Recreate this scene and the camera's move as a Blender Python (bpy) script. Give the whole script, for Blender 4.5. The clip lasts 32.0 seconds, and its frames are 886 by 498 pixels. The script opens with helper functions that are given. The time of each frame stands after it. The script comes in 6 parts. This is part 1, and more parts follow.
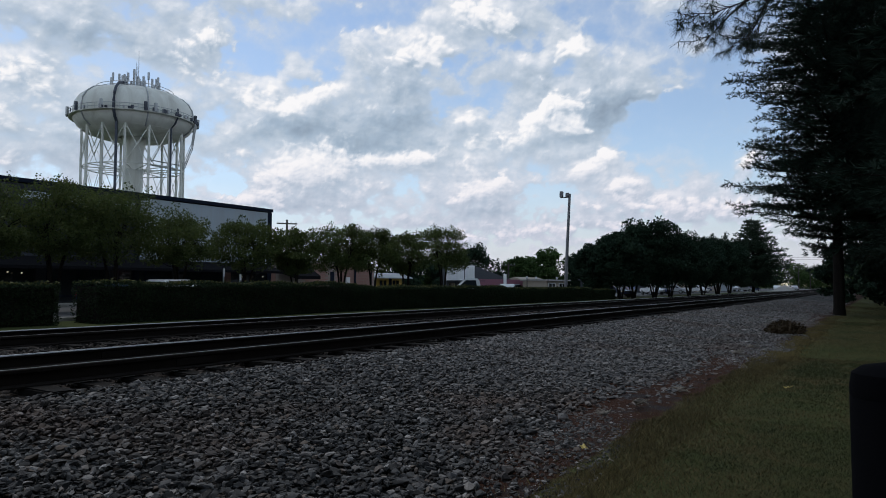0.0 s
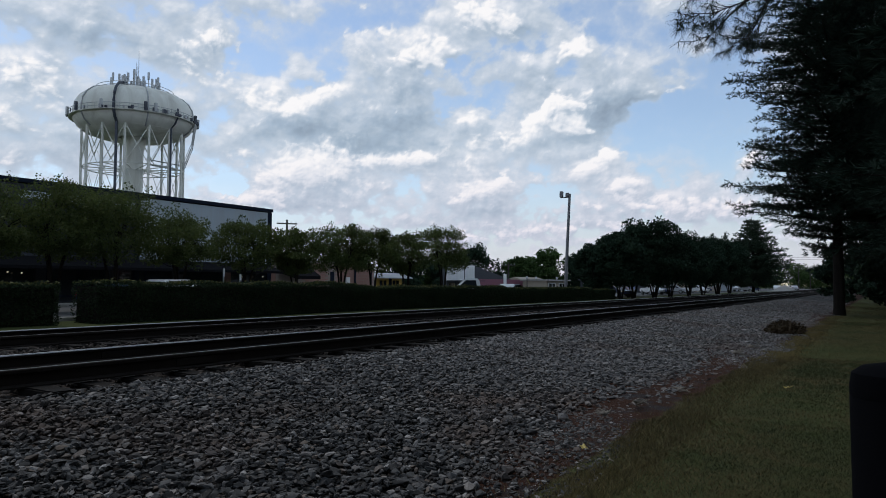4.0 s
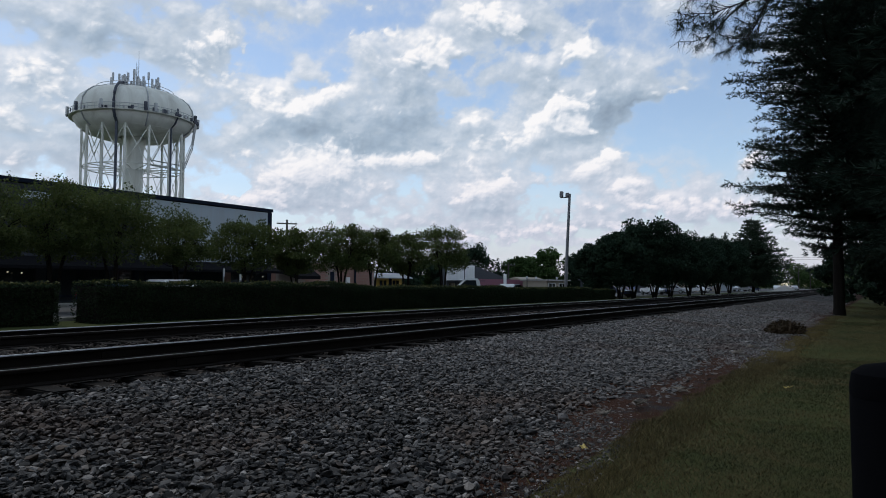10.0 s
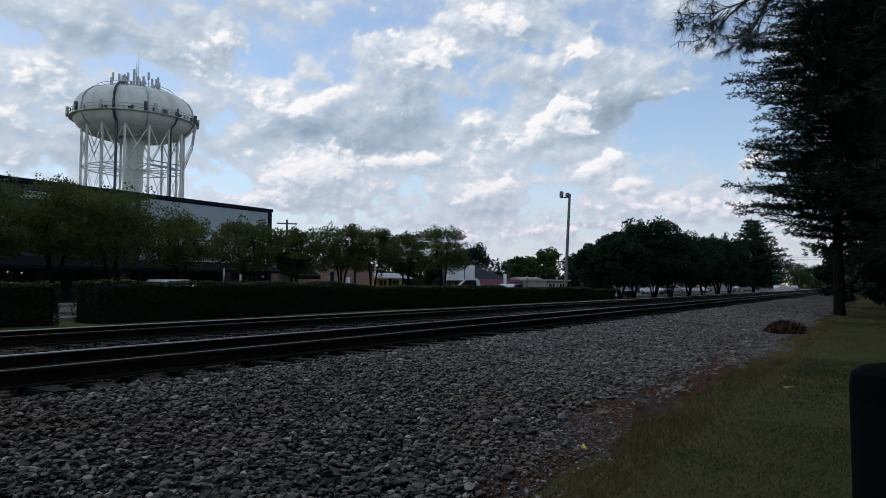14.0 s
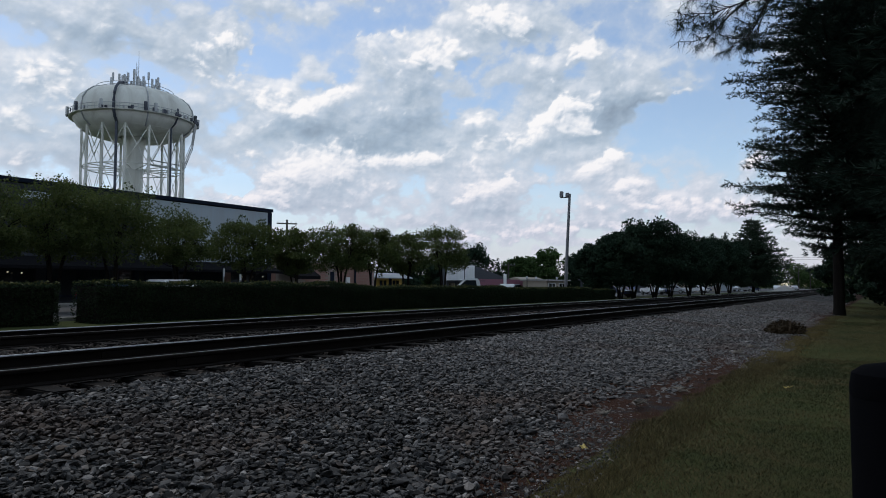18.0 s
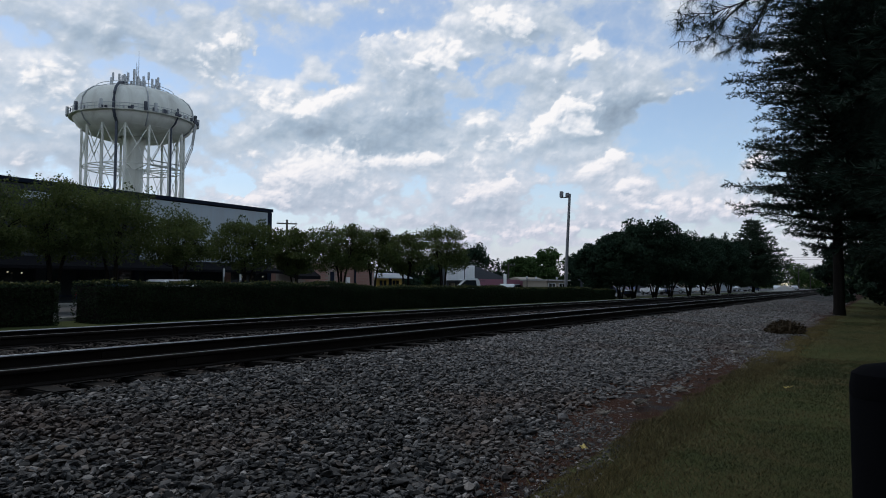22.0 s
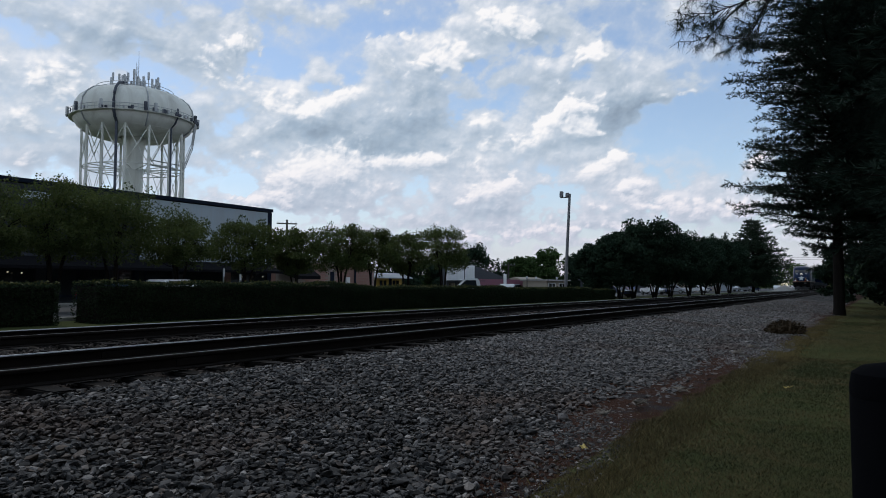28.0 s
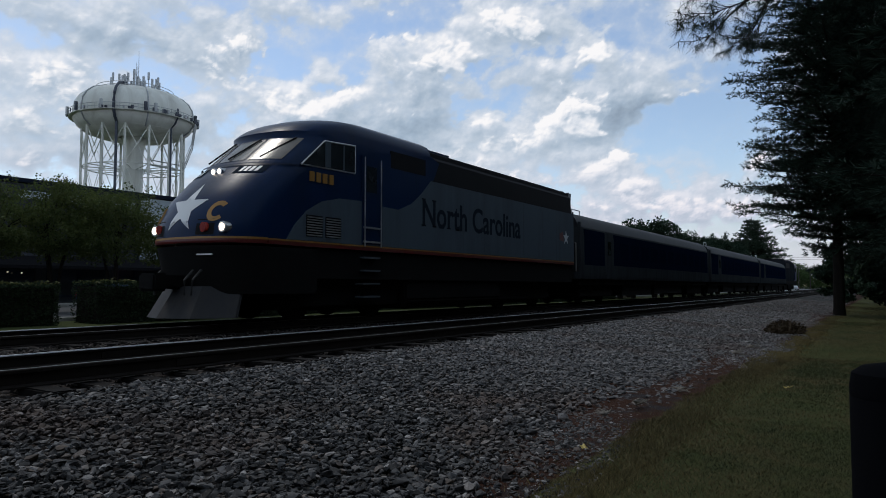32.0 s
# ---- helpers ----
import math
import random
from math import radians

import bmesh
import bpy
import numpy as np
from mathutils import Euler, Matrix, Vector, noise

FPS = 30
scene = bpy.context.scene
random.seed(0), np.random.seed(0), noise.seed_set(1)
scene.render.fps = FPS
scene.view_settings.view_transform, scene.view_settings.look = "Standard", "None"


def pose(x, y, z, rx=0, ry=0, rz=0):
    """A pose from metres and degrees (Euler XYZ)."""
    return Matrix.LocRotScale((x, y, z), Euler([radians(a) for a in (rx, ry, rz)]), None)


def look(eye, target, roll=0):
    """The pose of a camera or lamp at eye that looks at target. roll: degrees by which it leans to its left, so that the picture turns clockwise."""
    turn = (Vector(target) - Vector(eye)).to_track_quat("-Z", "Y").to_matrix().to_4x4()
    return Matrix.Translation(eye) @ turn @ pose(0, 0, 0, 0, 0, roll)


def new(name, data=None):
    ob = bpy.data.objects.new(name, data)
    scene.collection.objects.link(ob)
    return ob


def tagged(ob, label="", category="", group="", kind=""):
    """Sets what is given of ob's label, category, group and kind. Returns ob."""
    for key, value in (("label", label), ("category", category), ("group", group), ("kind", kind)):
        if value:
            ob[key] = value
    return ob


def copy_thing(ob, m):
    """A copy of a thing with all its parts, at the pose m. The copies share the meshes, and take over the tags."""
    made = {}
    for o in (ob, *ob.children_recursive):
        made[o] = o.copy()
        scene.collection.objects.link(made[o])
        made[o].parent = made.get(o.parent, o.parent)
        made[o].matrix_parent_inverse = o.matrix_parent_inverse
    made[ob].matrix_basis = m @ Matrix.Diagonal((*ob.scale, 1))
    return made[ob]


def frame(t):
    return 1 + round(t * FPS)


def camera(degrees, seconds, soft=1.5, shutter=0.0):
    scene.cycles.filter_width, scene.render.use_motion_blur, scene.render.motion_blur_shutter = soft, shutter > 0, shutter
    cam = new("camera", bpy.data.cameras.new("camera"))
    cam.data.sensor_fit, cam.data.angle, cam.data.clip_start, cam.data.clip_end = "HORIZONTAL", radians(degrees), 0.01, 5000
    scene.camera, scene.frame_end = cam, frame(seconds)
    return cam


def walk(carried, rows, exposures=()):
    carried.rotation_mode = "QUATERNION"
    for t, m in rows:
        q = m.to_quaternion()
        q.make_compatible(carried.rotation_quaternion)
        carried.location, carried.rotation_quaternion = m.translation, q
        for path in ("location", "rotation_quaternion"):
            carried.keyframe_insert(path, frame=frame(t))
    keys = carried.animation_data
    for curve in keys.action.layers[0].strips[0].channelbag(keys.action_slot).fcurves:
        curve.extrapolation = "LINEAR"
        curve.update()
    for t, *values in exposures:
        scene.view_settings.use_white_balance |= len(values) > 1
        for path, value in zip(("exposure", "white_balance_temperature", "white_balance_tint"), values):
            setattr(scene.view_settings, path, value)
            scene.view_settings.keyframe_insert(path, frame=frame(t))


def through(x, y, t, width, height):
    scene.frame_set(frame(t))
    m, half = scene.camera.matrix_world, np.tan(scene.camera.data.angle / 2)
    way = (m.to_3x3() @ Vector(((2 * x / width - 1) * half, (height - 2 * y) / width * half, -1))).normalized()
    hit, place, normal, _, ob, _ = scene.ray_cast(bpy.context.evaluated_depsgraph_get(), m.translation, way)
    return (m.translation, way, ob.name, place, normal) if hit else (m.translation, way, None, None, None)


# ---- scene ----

# Plan: x across the tracks (tracks run along y, at negative x), z = 0 at the rail heads.
TRACK_NEAR, TRACK_FAR, GAUGE = -7.57, -12.15, 1.435
GROUND = -0.5


def bend(y):
    """How far the line has swung to the left of straight, y metres along it."""
    far = min(max(y - 20.0, 0.0), 280.0)
    return -8.2e-5 * far ** 2 - 0.0459 * max(0.0, y - 300.0)


EYE = Vector((0.0, 0.0, 0.777))
HEADING, PITCH = radians(32.89), radians(3.15)
AHEAD = Vector((-math.sin(HEADING) * math.cos(PITCH), math.cos(HEADING) * math.cos(PITCH), math.sin(PITCH)))
cam = camera(66.32, 32.0, soft=0.95)
STAND = look(EYE, EYE + AHEAD)
walk(cam, [(0.0, STAND), (32.0, STAND)], exposures=[(0.0, 0.0), (32.0, 0.0)])

# ---- daylight: a broken cloud cover, the sun high and veiled ----
SUN_EL, SUN_AZ = radians(57), radians(-85)  # azimuth from +y, clockwise seen from above
world = bpy.data.worlds.new("sky")
scene.world = world
world.use_nodes = True
wn = world.node_tree.nodes
sky = wn.new("ShaderNodeTexSky")
sky.sky_type, sky.sun_disc = "NISHITA", False
sky.sun_elevation, sky.sun_rotation = SUN_EL, SUN_AZ
sky.air_density, sky.dust_density, sky.ozone_density = 1.0, 0.5, 1.0
world.node_tree.links.new(sky.outputs[0], wn["Background"].inputs[0])
wn["Background"].inputs[1].default_value = 0.14

sun_data = bpy.data.lights.new("sun", "SUN")
sun_data.energy, sun_data.angle, sun_data.color = 1.4, radians(10), (1.0, 0.95, 0.87)
sun = new("sun", sun_data)
sun_from = Vector((math.sin(SUN_AZ) * math.cos(SUN_EL), math.cos(SUN_AZ) * math.cos(SUN_EL), math.sin(SUN_EL)))
sun.matrix_world = look(sun_from * 100, (0, 0, 0))


# ---- mesh helpers ----
class Geo:
    """Gathers vertices and faces of one mesh."""

    def __init__(self):
        self.v, self.f = [], []

    def add(self, verts, faces):
        n = len(self.v)
        self.v.extend(tuple(p) for p in verts)
        self.f.extend(tuple(i + n for i in q) for q in faces)
        return self

    def box(self, x0, x1, y0, y1, z0, z1):
        return self.add([(x, y, z) for z in (z0, z1) for y in (y0, y1) for x in (x0, x1)],
                        [(0, 2, 3, 1), (4, 5, 7, 6), (0, 1, 5, 4), (2, 6, 7, 3), (0, 4, 6, 2), (1, 3, 7, 5)])

    def tube(self, points, radii, n=8, caps=True):
        pts = [Vector(p) for p in points]
        if not isinstance(radii, (list, tuple)):
            radii = [radii] * len(pts)
        base = len(self.v)
        for i, p in enumerate(pts):
            d = (pts[min(i + 1, len(pts) - 1)] - pts[max(i - 1, 0)]).normalized()
            side = d.cross(Vector((0, 0, 1)) if abs(d.z) < 0.95 else Vector((0, 1, 0))).normalized()
            top = side.cross(d)
            for k in range(n):
                a = 2 * math.pi * k / n
                self.v.append(tuple(p + (side * math.cos(a) + top * math.sin(a)) * radii[i]))
        for i in range(len(pts) - 1):
            for k in range(n):
                a, b = base + i * n + k, base + i * n + (k + 1) % n
                self.f.append((a, b, b + n, a + n))
        if caps:
            self.f.append(tuple(base + k for k in reversed(range(n))))
            e = base + (len(pts) - 1) * n
            self.f.append(tuple(e + k for k in range(n)))
        return self

    def lathe(self, profile, centre=(0, 0, 0), n=32, a0=0.0, a1=2 * math.pi):
        """Turns (radius, height) pairs round the vertical through centre."""
        base, full = len(self.v), abs(a1 - a0 - 2 * math.pi) < 1e-6
        m = n if full else n + 1
        for r, z in profile:
            for k in range(m):
                a = a0 + (a1 - a0) * k / n
                self.v.append((centre[0] + r * math.cos(a), centre[1] + r * math.sin(a), centre[2] + z))
        for i in range(len(profile) - 1):
            for k in range(n):
                a, b = base + i * m + k, base + i * m + (k + 1) % m
                self.f.append((a, b, b + m, a + m))
        return self

    def prism(self, outline, axis, lo, hi):
        """An outline of 2D points, drawn out along an axis: x, y or z."""
        n, base = len(outline), len(self.v)
        for h in (lo, hi):
            for a, b in outline:
                self.v.append({"x": (h, a, b), "y": (a, h, b), "z": (a, b, h)}[axis])
        self.f.append(tuple(base + i for i in reversed(range(n))))
        self.f.append(tuple(base + n + i for i in range(n)))
        for i in range(n):
            j = (i + 1) % n
            self.f.append((base + i, base + j, base + n + j, base + n + i))
        return self

    def sweep(self, outline, ys):
        """An outline of (x, z) points, drawn along the bending line through the given y."""
        n, base = len(outline), len(self.v)
        for y in ys:
            self.v.extend((a + bend(y), y, b) for a, b in outline)
        for k in range(len(ys) - 1):
            for i in range(n):
                a, b = base + k * n + i, base + k * n + (i + 1) % n
                self.f.append((a, b, b + n, a + n))
        self.f.append(tuple(base + i for i in range(n)))
        self.f.append(tuple(base + (len(ys) - 1) * n + i for i in reversed(range(n))))
        return self

    def mesh(self, name, material, smooth=False, bevel=0.0):
        me = bpy.data.meshes.new(name)
        me.from_pydata(self.v, [], self.f)
        bm = bmesh.new()
        bm.from_mesh(me)
        bmesh.ops.recalc_face_normals(bm, faces=bm.faces)
        if bevel:
            edges = [e for e in bm.edges if len(e.link_faces) == 2 and e.calc_face_angle(0) > 0.6]
            bmesh.ops.bevel(bm, geom=edges, offset=bevel, segments=2, affect="EDGES", clamp_overlap=True)
        for q in bm.faces:
            q.smooth = smooth
        bm.to_mesh(me)
        bm.free()
        if smooth:
            me.set_sharp_from_angle(angle=radians(38))
        me.materials.append(material)
        return me


def part(name, geo, material, parent=None, label="", smooth=False, bevel=0.0):
    """Links one mesh as a part under its thing."""
    me = geo if isinstance(geo, bpy.types.Mesh) else geo.mesh(name, material, smooth, bevel)
    ob = new(name, me)
    ob.parent = parent
    return tagged(ob, label)


def thing(name, label, category, place=(0, 0, 0), turn=0.0, group="", kind=""):
    ob = new(name)
    ob.empty_display_size = 0.3
    ob.matrix_basis = pose(*place, 0, 0, turn)
    return tagged(ob, label, category, group, kind)


def sheet(name, verts, faces, material, smooth=False):
    """A mesh out of numpy arrays: vertices (n, 3) and faces (m, 3 or 4)."""
    me = bpy.data.meshes.new(name)
    verts, faces = np.asarray(verts, np.float32), np.asarray(faces, np.int32)
    k = faces.shape[1]
    me.vertices.add(len(verts))
    me.vertices.foreach_set("co", verts.ravel())
    me.loops.add(faces.size)
    me.loops.foreach_set("vertex_index", faces.ravel())
    me.polygons.add(len(faces))
    me.polygons.foreach_set("loop_start", np.arange(0, faces.size, k, dtype=np.int32))
    me.polygons.foreach_set("use_smooth", np.full(len(faces), smooth))
    me.update(calc_edges=True)
    me.validate()
    me.materials.append(material)
    return me


# ---- materials ----
class Nodes:
    """A node material under construction."""

    def __init__(self, name, rough=0.6, metal=0.0, spec=0.5):
        self.m = bpy.data.materials.new(name)
        self.m.use_nodes = True
        self.t = self.m.node_tree
        self.b = self.t.nodes["Principled BSDF"]
        self.b.inputs["Roughness"].default_value = rough
        self.b.inputs["Metallic"].default_value = metal
        self.b.inputs["Specular IOR Level"].default_value = spec
        self.co = self.t.nodes.new("ShaderNodeTexCoord").outputs["Object"]

    def node(self, kind, **ins):
        n = self.t.nodes.new(kind)
        for k, v in ins.items():
            self.put(n.inputs[k.replace("_", " ")], v)
        return n

    def put(self, socket, v):
        if isinstance(v, bpy.types.NodeSocket):
            self.t.links.new(v, socket)
        else:
            socket.default_value = v

    def noise(self, scale, detail=4.0, rough=0.55, at=None, warp=0.0):
        n = self.node("ShaderNodeTexNoise", Scale=scale, Detail=detail, Roughness=rough, Distortion=warp)
        self.t.links.new(at or self.co, n.inputs["Vector"])
        return n.outputs["Fac"]

    def ramp(self, fac, stops):
        n = self.node("ShaderNodeValToRGB")
        self.t.links.new(fac, n.inputs[0])
        e = n.color_ramp.elements
        while len(e) < len(stops):
            e.new(0.5)
        for i, (p, c) in enumerate(stops):
            e[i].position = p
            e[i].color = (*c, 1) if isinstance(c, (list, tuple)) else (c, c, c, 1)
        return n.outputs[0]

    def math(self, op, a, b=0.0, clamp=False):
        n = self.t.nodes.new("ShaderNodeMath")
        n.operation, n.use_clamp = op, clamp
        self.put(n.inputs[0], a)
        self.put(n.inputs[1], b)
        return n.outputs[0]

    def mix(self, fac, a, b, how="MIX"):
        n = self.t.nodes.new("ShaderNodeMix")
        n.data_type, n.blend_type = "RGBA", how
        self.put(n.inputs[0], fac)
        self.put(n.inputs[6], a if isinstance(a, bpy.types.NodeSocket) else (*a, 1))
        self.put(n.inputs[7], b if isinstance(b, bpy.types.NodeSocket) else (*b, 1))
        return n.outputs[2]

    def stretch(self, sx, sy, sz):
        n = self.node("ShaderNodeMapping")
        self.t.links.new(self.co, n.inputs[0])
        n.inputs["Scale"].default_value = (sx, sy, sz)
        return n.outputs[0]

    def colour(self, c):
        self.put(self.b.inputs["Base Color"], c if isinstance(c, bpy.types.NodeSocket) else (*c, 1))
        return self

    def bump(self, h, strength=0.3, dist=0.02):
        n = self.node("ShaderNodeBump", Strength=strength, Distance=dist)
        self.t.links.new(h, n.inputs["Height"])
        self.t.links.new(n.outputs[0], self.b.inputs["Normal"])
        return self


def shade(c, k):
    return tuple(min(1.0, x * k) for x in c)


def worn(name, c, rough=0.6, metal=0.0, scale=3.0, spread=0.3, dirt=None, bump=0.15, spec=0.5, coat=0.0, per_piece=0.0):
    """A surface with a broad and a fine variation of tone, dirt in streaks and a fine relief."""
    n = Nodes(name, rough, metal, spec)
    wide, fine = n.noise(scale, 5), n.noise(scale * 14, 6, 0.65)
    tone = n.mix(n.math("MULTIPLY", n.math("ADD", wide, fine), 0.5), shade(c, 1 - spread), shade(c, 1 + spread))
    if dirt:
        streak = n.noise(1.0, 5, 0.6, n.stretch(scale * 2, scale * 2, scale * 0.25), 0.4)
        tone = n.mix(n.ramp(streak, [(0.45, 0.0), (0.75, 0.6)]), tone, dirt)
    if per_piece:
        info = n.node("ShaderNodeObjectInfo").outputs["Random"]
        tone = n.mix(per_piece, tone, n.mix(info, shade(c, 0.55), shade(c, 1.5)))
    n.colour(tone)
    r = n.math("MULTIPLY_ADD", fine, 0.25)
    r.node.inputs[2].default_value = rough - 0.12
    n.put(n.b.inputs["Roughness"], r)
    if coat:
        n.b.inputs["Coat Weight"].default_value = coat
        n.b.inputs["Coat Roughness"].default_value = 0.15
    return n.bump(fine, bump, 0.01).m


def leafy(name, dark, light, gloss=0.55, through=0.25):
    """Leaves: each its own tone, a little light coming through."""
    n = Nodes(name, gloss, 0.0, 0.14)
    isl = n.node("ShaderNodeNewGeometry").outputs["Random Per Island"]
    patch = n.noise(0.9, 3)
    tone = n.mix(n.math("MULTIPLY_ADD", isl, 0.6), dark, light)
    tone.node.inputs[0].links[0].from_node.inputs[2].default_value = 0.0
    tone = n.mix(n.ramp(patch, [(0.35, 0.0), (0.7, 0.55)]), tone, light)
    n.colour(tone)
    trans = n.node("ShaderNodeBsdfTranslucent")
    n.put(trans.inputs[0], tone)
    mixer = n.node("ShaderNodeMixShader")
    mixer.inputs[0].default_value = through
    out = n.t.nodes["Material Output"]
    n.t.links.new(n.b.outputs[0], mixer.inputs[1])
    n.t.links.new(trans.outputs[0], mixer.inputs[2])
    n.t.links.new(mixer.outputs[0], out.inputs[0])
    return n.m


def stony(name, island=True, grime=0.0):
    """Granite ballast: blue-grey stones, some rusty or pale, dusted; stronger light farther along is painted in."""
    n = Nodes(name, 0.85, 0.0, 0.3)
    pick = n.node("ShaderNodeNewGeometry").outputs["Random Per Island"] if island else n.node("ShaderNodeObjectInfo").outputs["Random"]
    tone = n.ramp(pick, [(0.0, (0.0085, 0.008, 0.008)), (0.3, (0.0275, 0.0262, 0.0262)), (0.5, (0.048, 0.0495, 0.052)), (0.66, (0.083, 0.078, 0.075)), (0.82, (0.172, 0.166, 0.167)),
                         (0.9, (0.115, 0.08, 0.058)), (1.0, (0.4, 0.385, 0.38))])
    grit = n.noise(60, 5, 0.7)
    tone = n.mix(n.ramp(grit, [(0.3, 0.0), (0.75, 0.6)]), tone, (0.05, 0.05, 0.052))
    # stronger light on the stones farther along, painted into their colour
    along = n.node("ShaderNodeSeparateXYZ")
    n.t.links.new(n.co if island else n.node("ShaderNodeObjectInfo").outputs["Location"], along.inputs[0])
    lit_along = n.node("ShaderNodeMapRange")
    n.put(lit_along.inputs[0], n.math("ADD", along.outputs[1], n.math("MULTIPLY", n.noise(0.3, 3), 8.0)))
    lit_along.inputs[1].default_value, lit_along.inputs[2].default_value, lit_along.inputs[4].default_value = 6.3, 16.0, 0.52
    tone = n.mix(lit_along.outputs[0], tone, (0.242, 0.237, 0.242))
    stain = n.noise(0.55, 4)
    tone = n.mix(n.ramp(stain, [(0.5, 0.0), (0.7, 0.55)]), tone, (0.1, 0.06, 0.042))
    if grime:
        tone = n.mix(grime, tone, (0.035, 0.024, 0.018))
    return n.colour(tone).bump(grit, 0.5, 0.006).m


def glowing(name, c, strength):
    n = Nodes(name, 0.3)
    n.colour(c)
    n.b.inputs["Emission Color"].default_value = (*c, 1)
    n.b.inputs["Emission Strength"].default_value = strength
    return n.m


def glassy(name, c=(0.02, 0.025, 0.03), rough=0.06):
    n = Nodes(name, rough, 0.0, 0.6)
    n.colour(n.mix(n.noise(2.0, 3), shade(c, 0.6), shade(c, 1.5)))
    return n.m


M = {}
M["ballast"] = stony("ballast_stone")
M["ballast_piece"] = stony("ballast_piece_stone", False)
M["ballast_oily"] = stony("oil_stained_ballast_stone", True, 0.72)
M["steel_top"] = worn("polished_rail_steel", (0.5, 0.5, 0.51), 0.42, 1.0, 4, 0.15, bump=0.03)
M["rail_rust"] = worn("rusty_rail_steel", (0.018, 0.014, 0.012), 0.85, 0.0, 6, 0.4, bump=0.4, spec=0.15)
M["tie"] = worn("creosoted_timber", (0.013, 0.0115, 0.011), 0.85, 0.0, 5, 0.4, (0.02, 0.017, 0.015), 0.5, spec=0.1, per_piece=0.25)
M["asphalt"] = worn("asphalt", (0.06, 0.06, 0.062), 0.85, 0.0, 0.4, 0.3, bump=0.4)
M["concrete"] = worn("concrete", (0.32, 0.31, 0.29), 0.85, 0.0, 0.8, 0.2, (0.2, 0.19, 0.17), 0.3)
M["hedge"] = leafy("hedge_leaves", (0.014, 0.025, 0.013), (0.034, 0.052, 0.025), 0.9, 0.12)
M["hedge_top"] = leafy("hedge_new_growth", (0.05, 0.06, 0.02), (0.11, 0.105, 0.035), 0.6, 0.25)
M["tree_leaf"] = leafy("street_tree_leaves", (0.034, 0.058, 0.018), (0.12, 0.145, 0.046), 0.5, 0.5)
M["dark_leaf"] = leafy("dark_tree_leaves", (0.014, 0.029, 0.02), (0.035, 0.064, 0.036), 0.8, 0.2)
M["far_leaf"] = leafy("far_tree_leaves", (0.03, 0.06, 0.02), (0.09, 0.15, 0.045), 0.6, 0.3)
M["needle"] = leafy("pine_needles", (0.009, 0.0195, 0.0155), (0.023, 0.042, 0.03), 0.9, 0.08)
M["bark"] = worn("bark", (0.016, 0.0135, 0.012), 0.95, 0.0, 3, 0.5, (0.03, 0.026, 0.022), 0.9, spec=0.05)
M["tower"] = worn("tower_paint", (0.78, 0.79, 0.74), 0.5, 0.0, 0.25, 0.08, (0.42, 0.40, 0.34), 0.05)
M["tower_dark"] = worn("tower_cable_sheath", (0.055, 0.065, 0.09), 0.5, 0.2, 2, 0.2)
M["galv"] = worn("galvanised_steel", (0.42, 0.44, 0.46), 0.45, 0.6, 2, 0.15)
M["antenna"] = worn("antenna_plastic", (0.5, 0.52, 0.54), 0.5, 0.0, 2, 0.12)
M["wall_panel"] = worn("pale_wall_render", (0.41, 0.47, 0.52), 0.75, 0.0, 0.6, 0.08, (0.38, 0.38, 0.38))
M["wall_dark"] = worn("dark_wall_render", (0.022, 0.027, 0.036), 0.75, 0.0, 0.6, 0.2)
M["trim_dark"] = worn("dark_metal_coping", (0.007, 0.012, 0.026), 0.7, 0.0, 1.0, 0.2, spec=0.12)
M["awning"] = worn("black_canvas", (0.011, 0.011, 0.013), 0.9, 0.0, 1.5, 0.25, spec=0.05)
M["glass"] = glassy("window_glass")
M["brick"] = worn("red_brick", (0.33, 0.185, 0.15), 0.85, 0.0, 2.0, 0.3, (0.18, 0.1, 0.08), 0.4)
M["mortar"] = worn("mortar", (0.3, 0.25, 0.22), 0.9, 0.0, 2.0, 0.15)
M["yellow"] = worn("yellow_facade_paint", (0.55, 0.36, 0.06), 0.6, 0.0, 1.0, 0.15)
M["white"] = worn("white_paint", (0.82, 0.83, 0.84), 0.5, 0.0, 1.0, 0.06, (0.62, 0.62, 0.6))
M["purple"] = worn("plum_metal_siding", (0.22, 0.075, 0.115), 0.6, 0.0, 1.0, 0.15)
M["slate"] = worn("slate_grey_roofing", (0.045, 0.053, 0.066), 0.7, 0.0, 1.0, 0.15)
M["tan"] = worn("tan_render", (0.36, 0.31, 0.25), 0.8, 0.0, 0.8, 0.12)
M["car_white"] = worn("white_car_paint", (0.78, 0.79, 0.8), 0.25, 0.0, 1.5, 0.04, spec=0.5, coat=0.2, bump=0.0)
M["car_dark"] = worn("dark_blue_car_paint", (0.025, 0.045, 0.12), 0.25, 0.0, 1.5, 0.1, coat=0.2, bump=0.0)
M["car_red"] = worn("red_car_paint", (0.2, 0.018, 0.02), 0.25, 0.0, 1.5, 0.1, coat=0.2, bump=0.0)
M["car_silver"] = worn("silver_car_paint", (0.5, 0.52, 0.55), 0.3, 0.5, 1.5, 0.05, coat=0.2, bump=0.0)
M["rubber"] = worn("tyre_rubber", (0.02, 0.02, 0.02), 0.85, 0.0, 5, 0.2)
M["post"] = worn("black_painted_post", (0.003, 0.0034, 0.0045), 0.9, 0.0, 6, 0.2, spec=0.02)
M["pole"] = worn("weathered_pole", (0.065, 0.057, 0.052), 0.8, 0.0, 2, 0.25)
M["sign_white"] = worn("white_sign_enamel", (0.8, 0.8, 0.8), 0.5, 0.0, 2, 0.05)
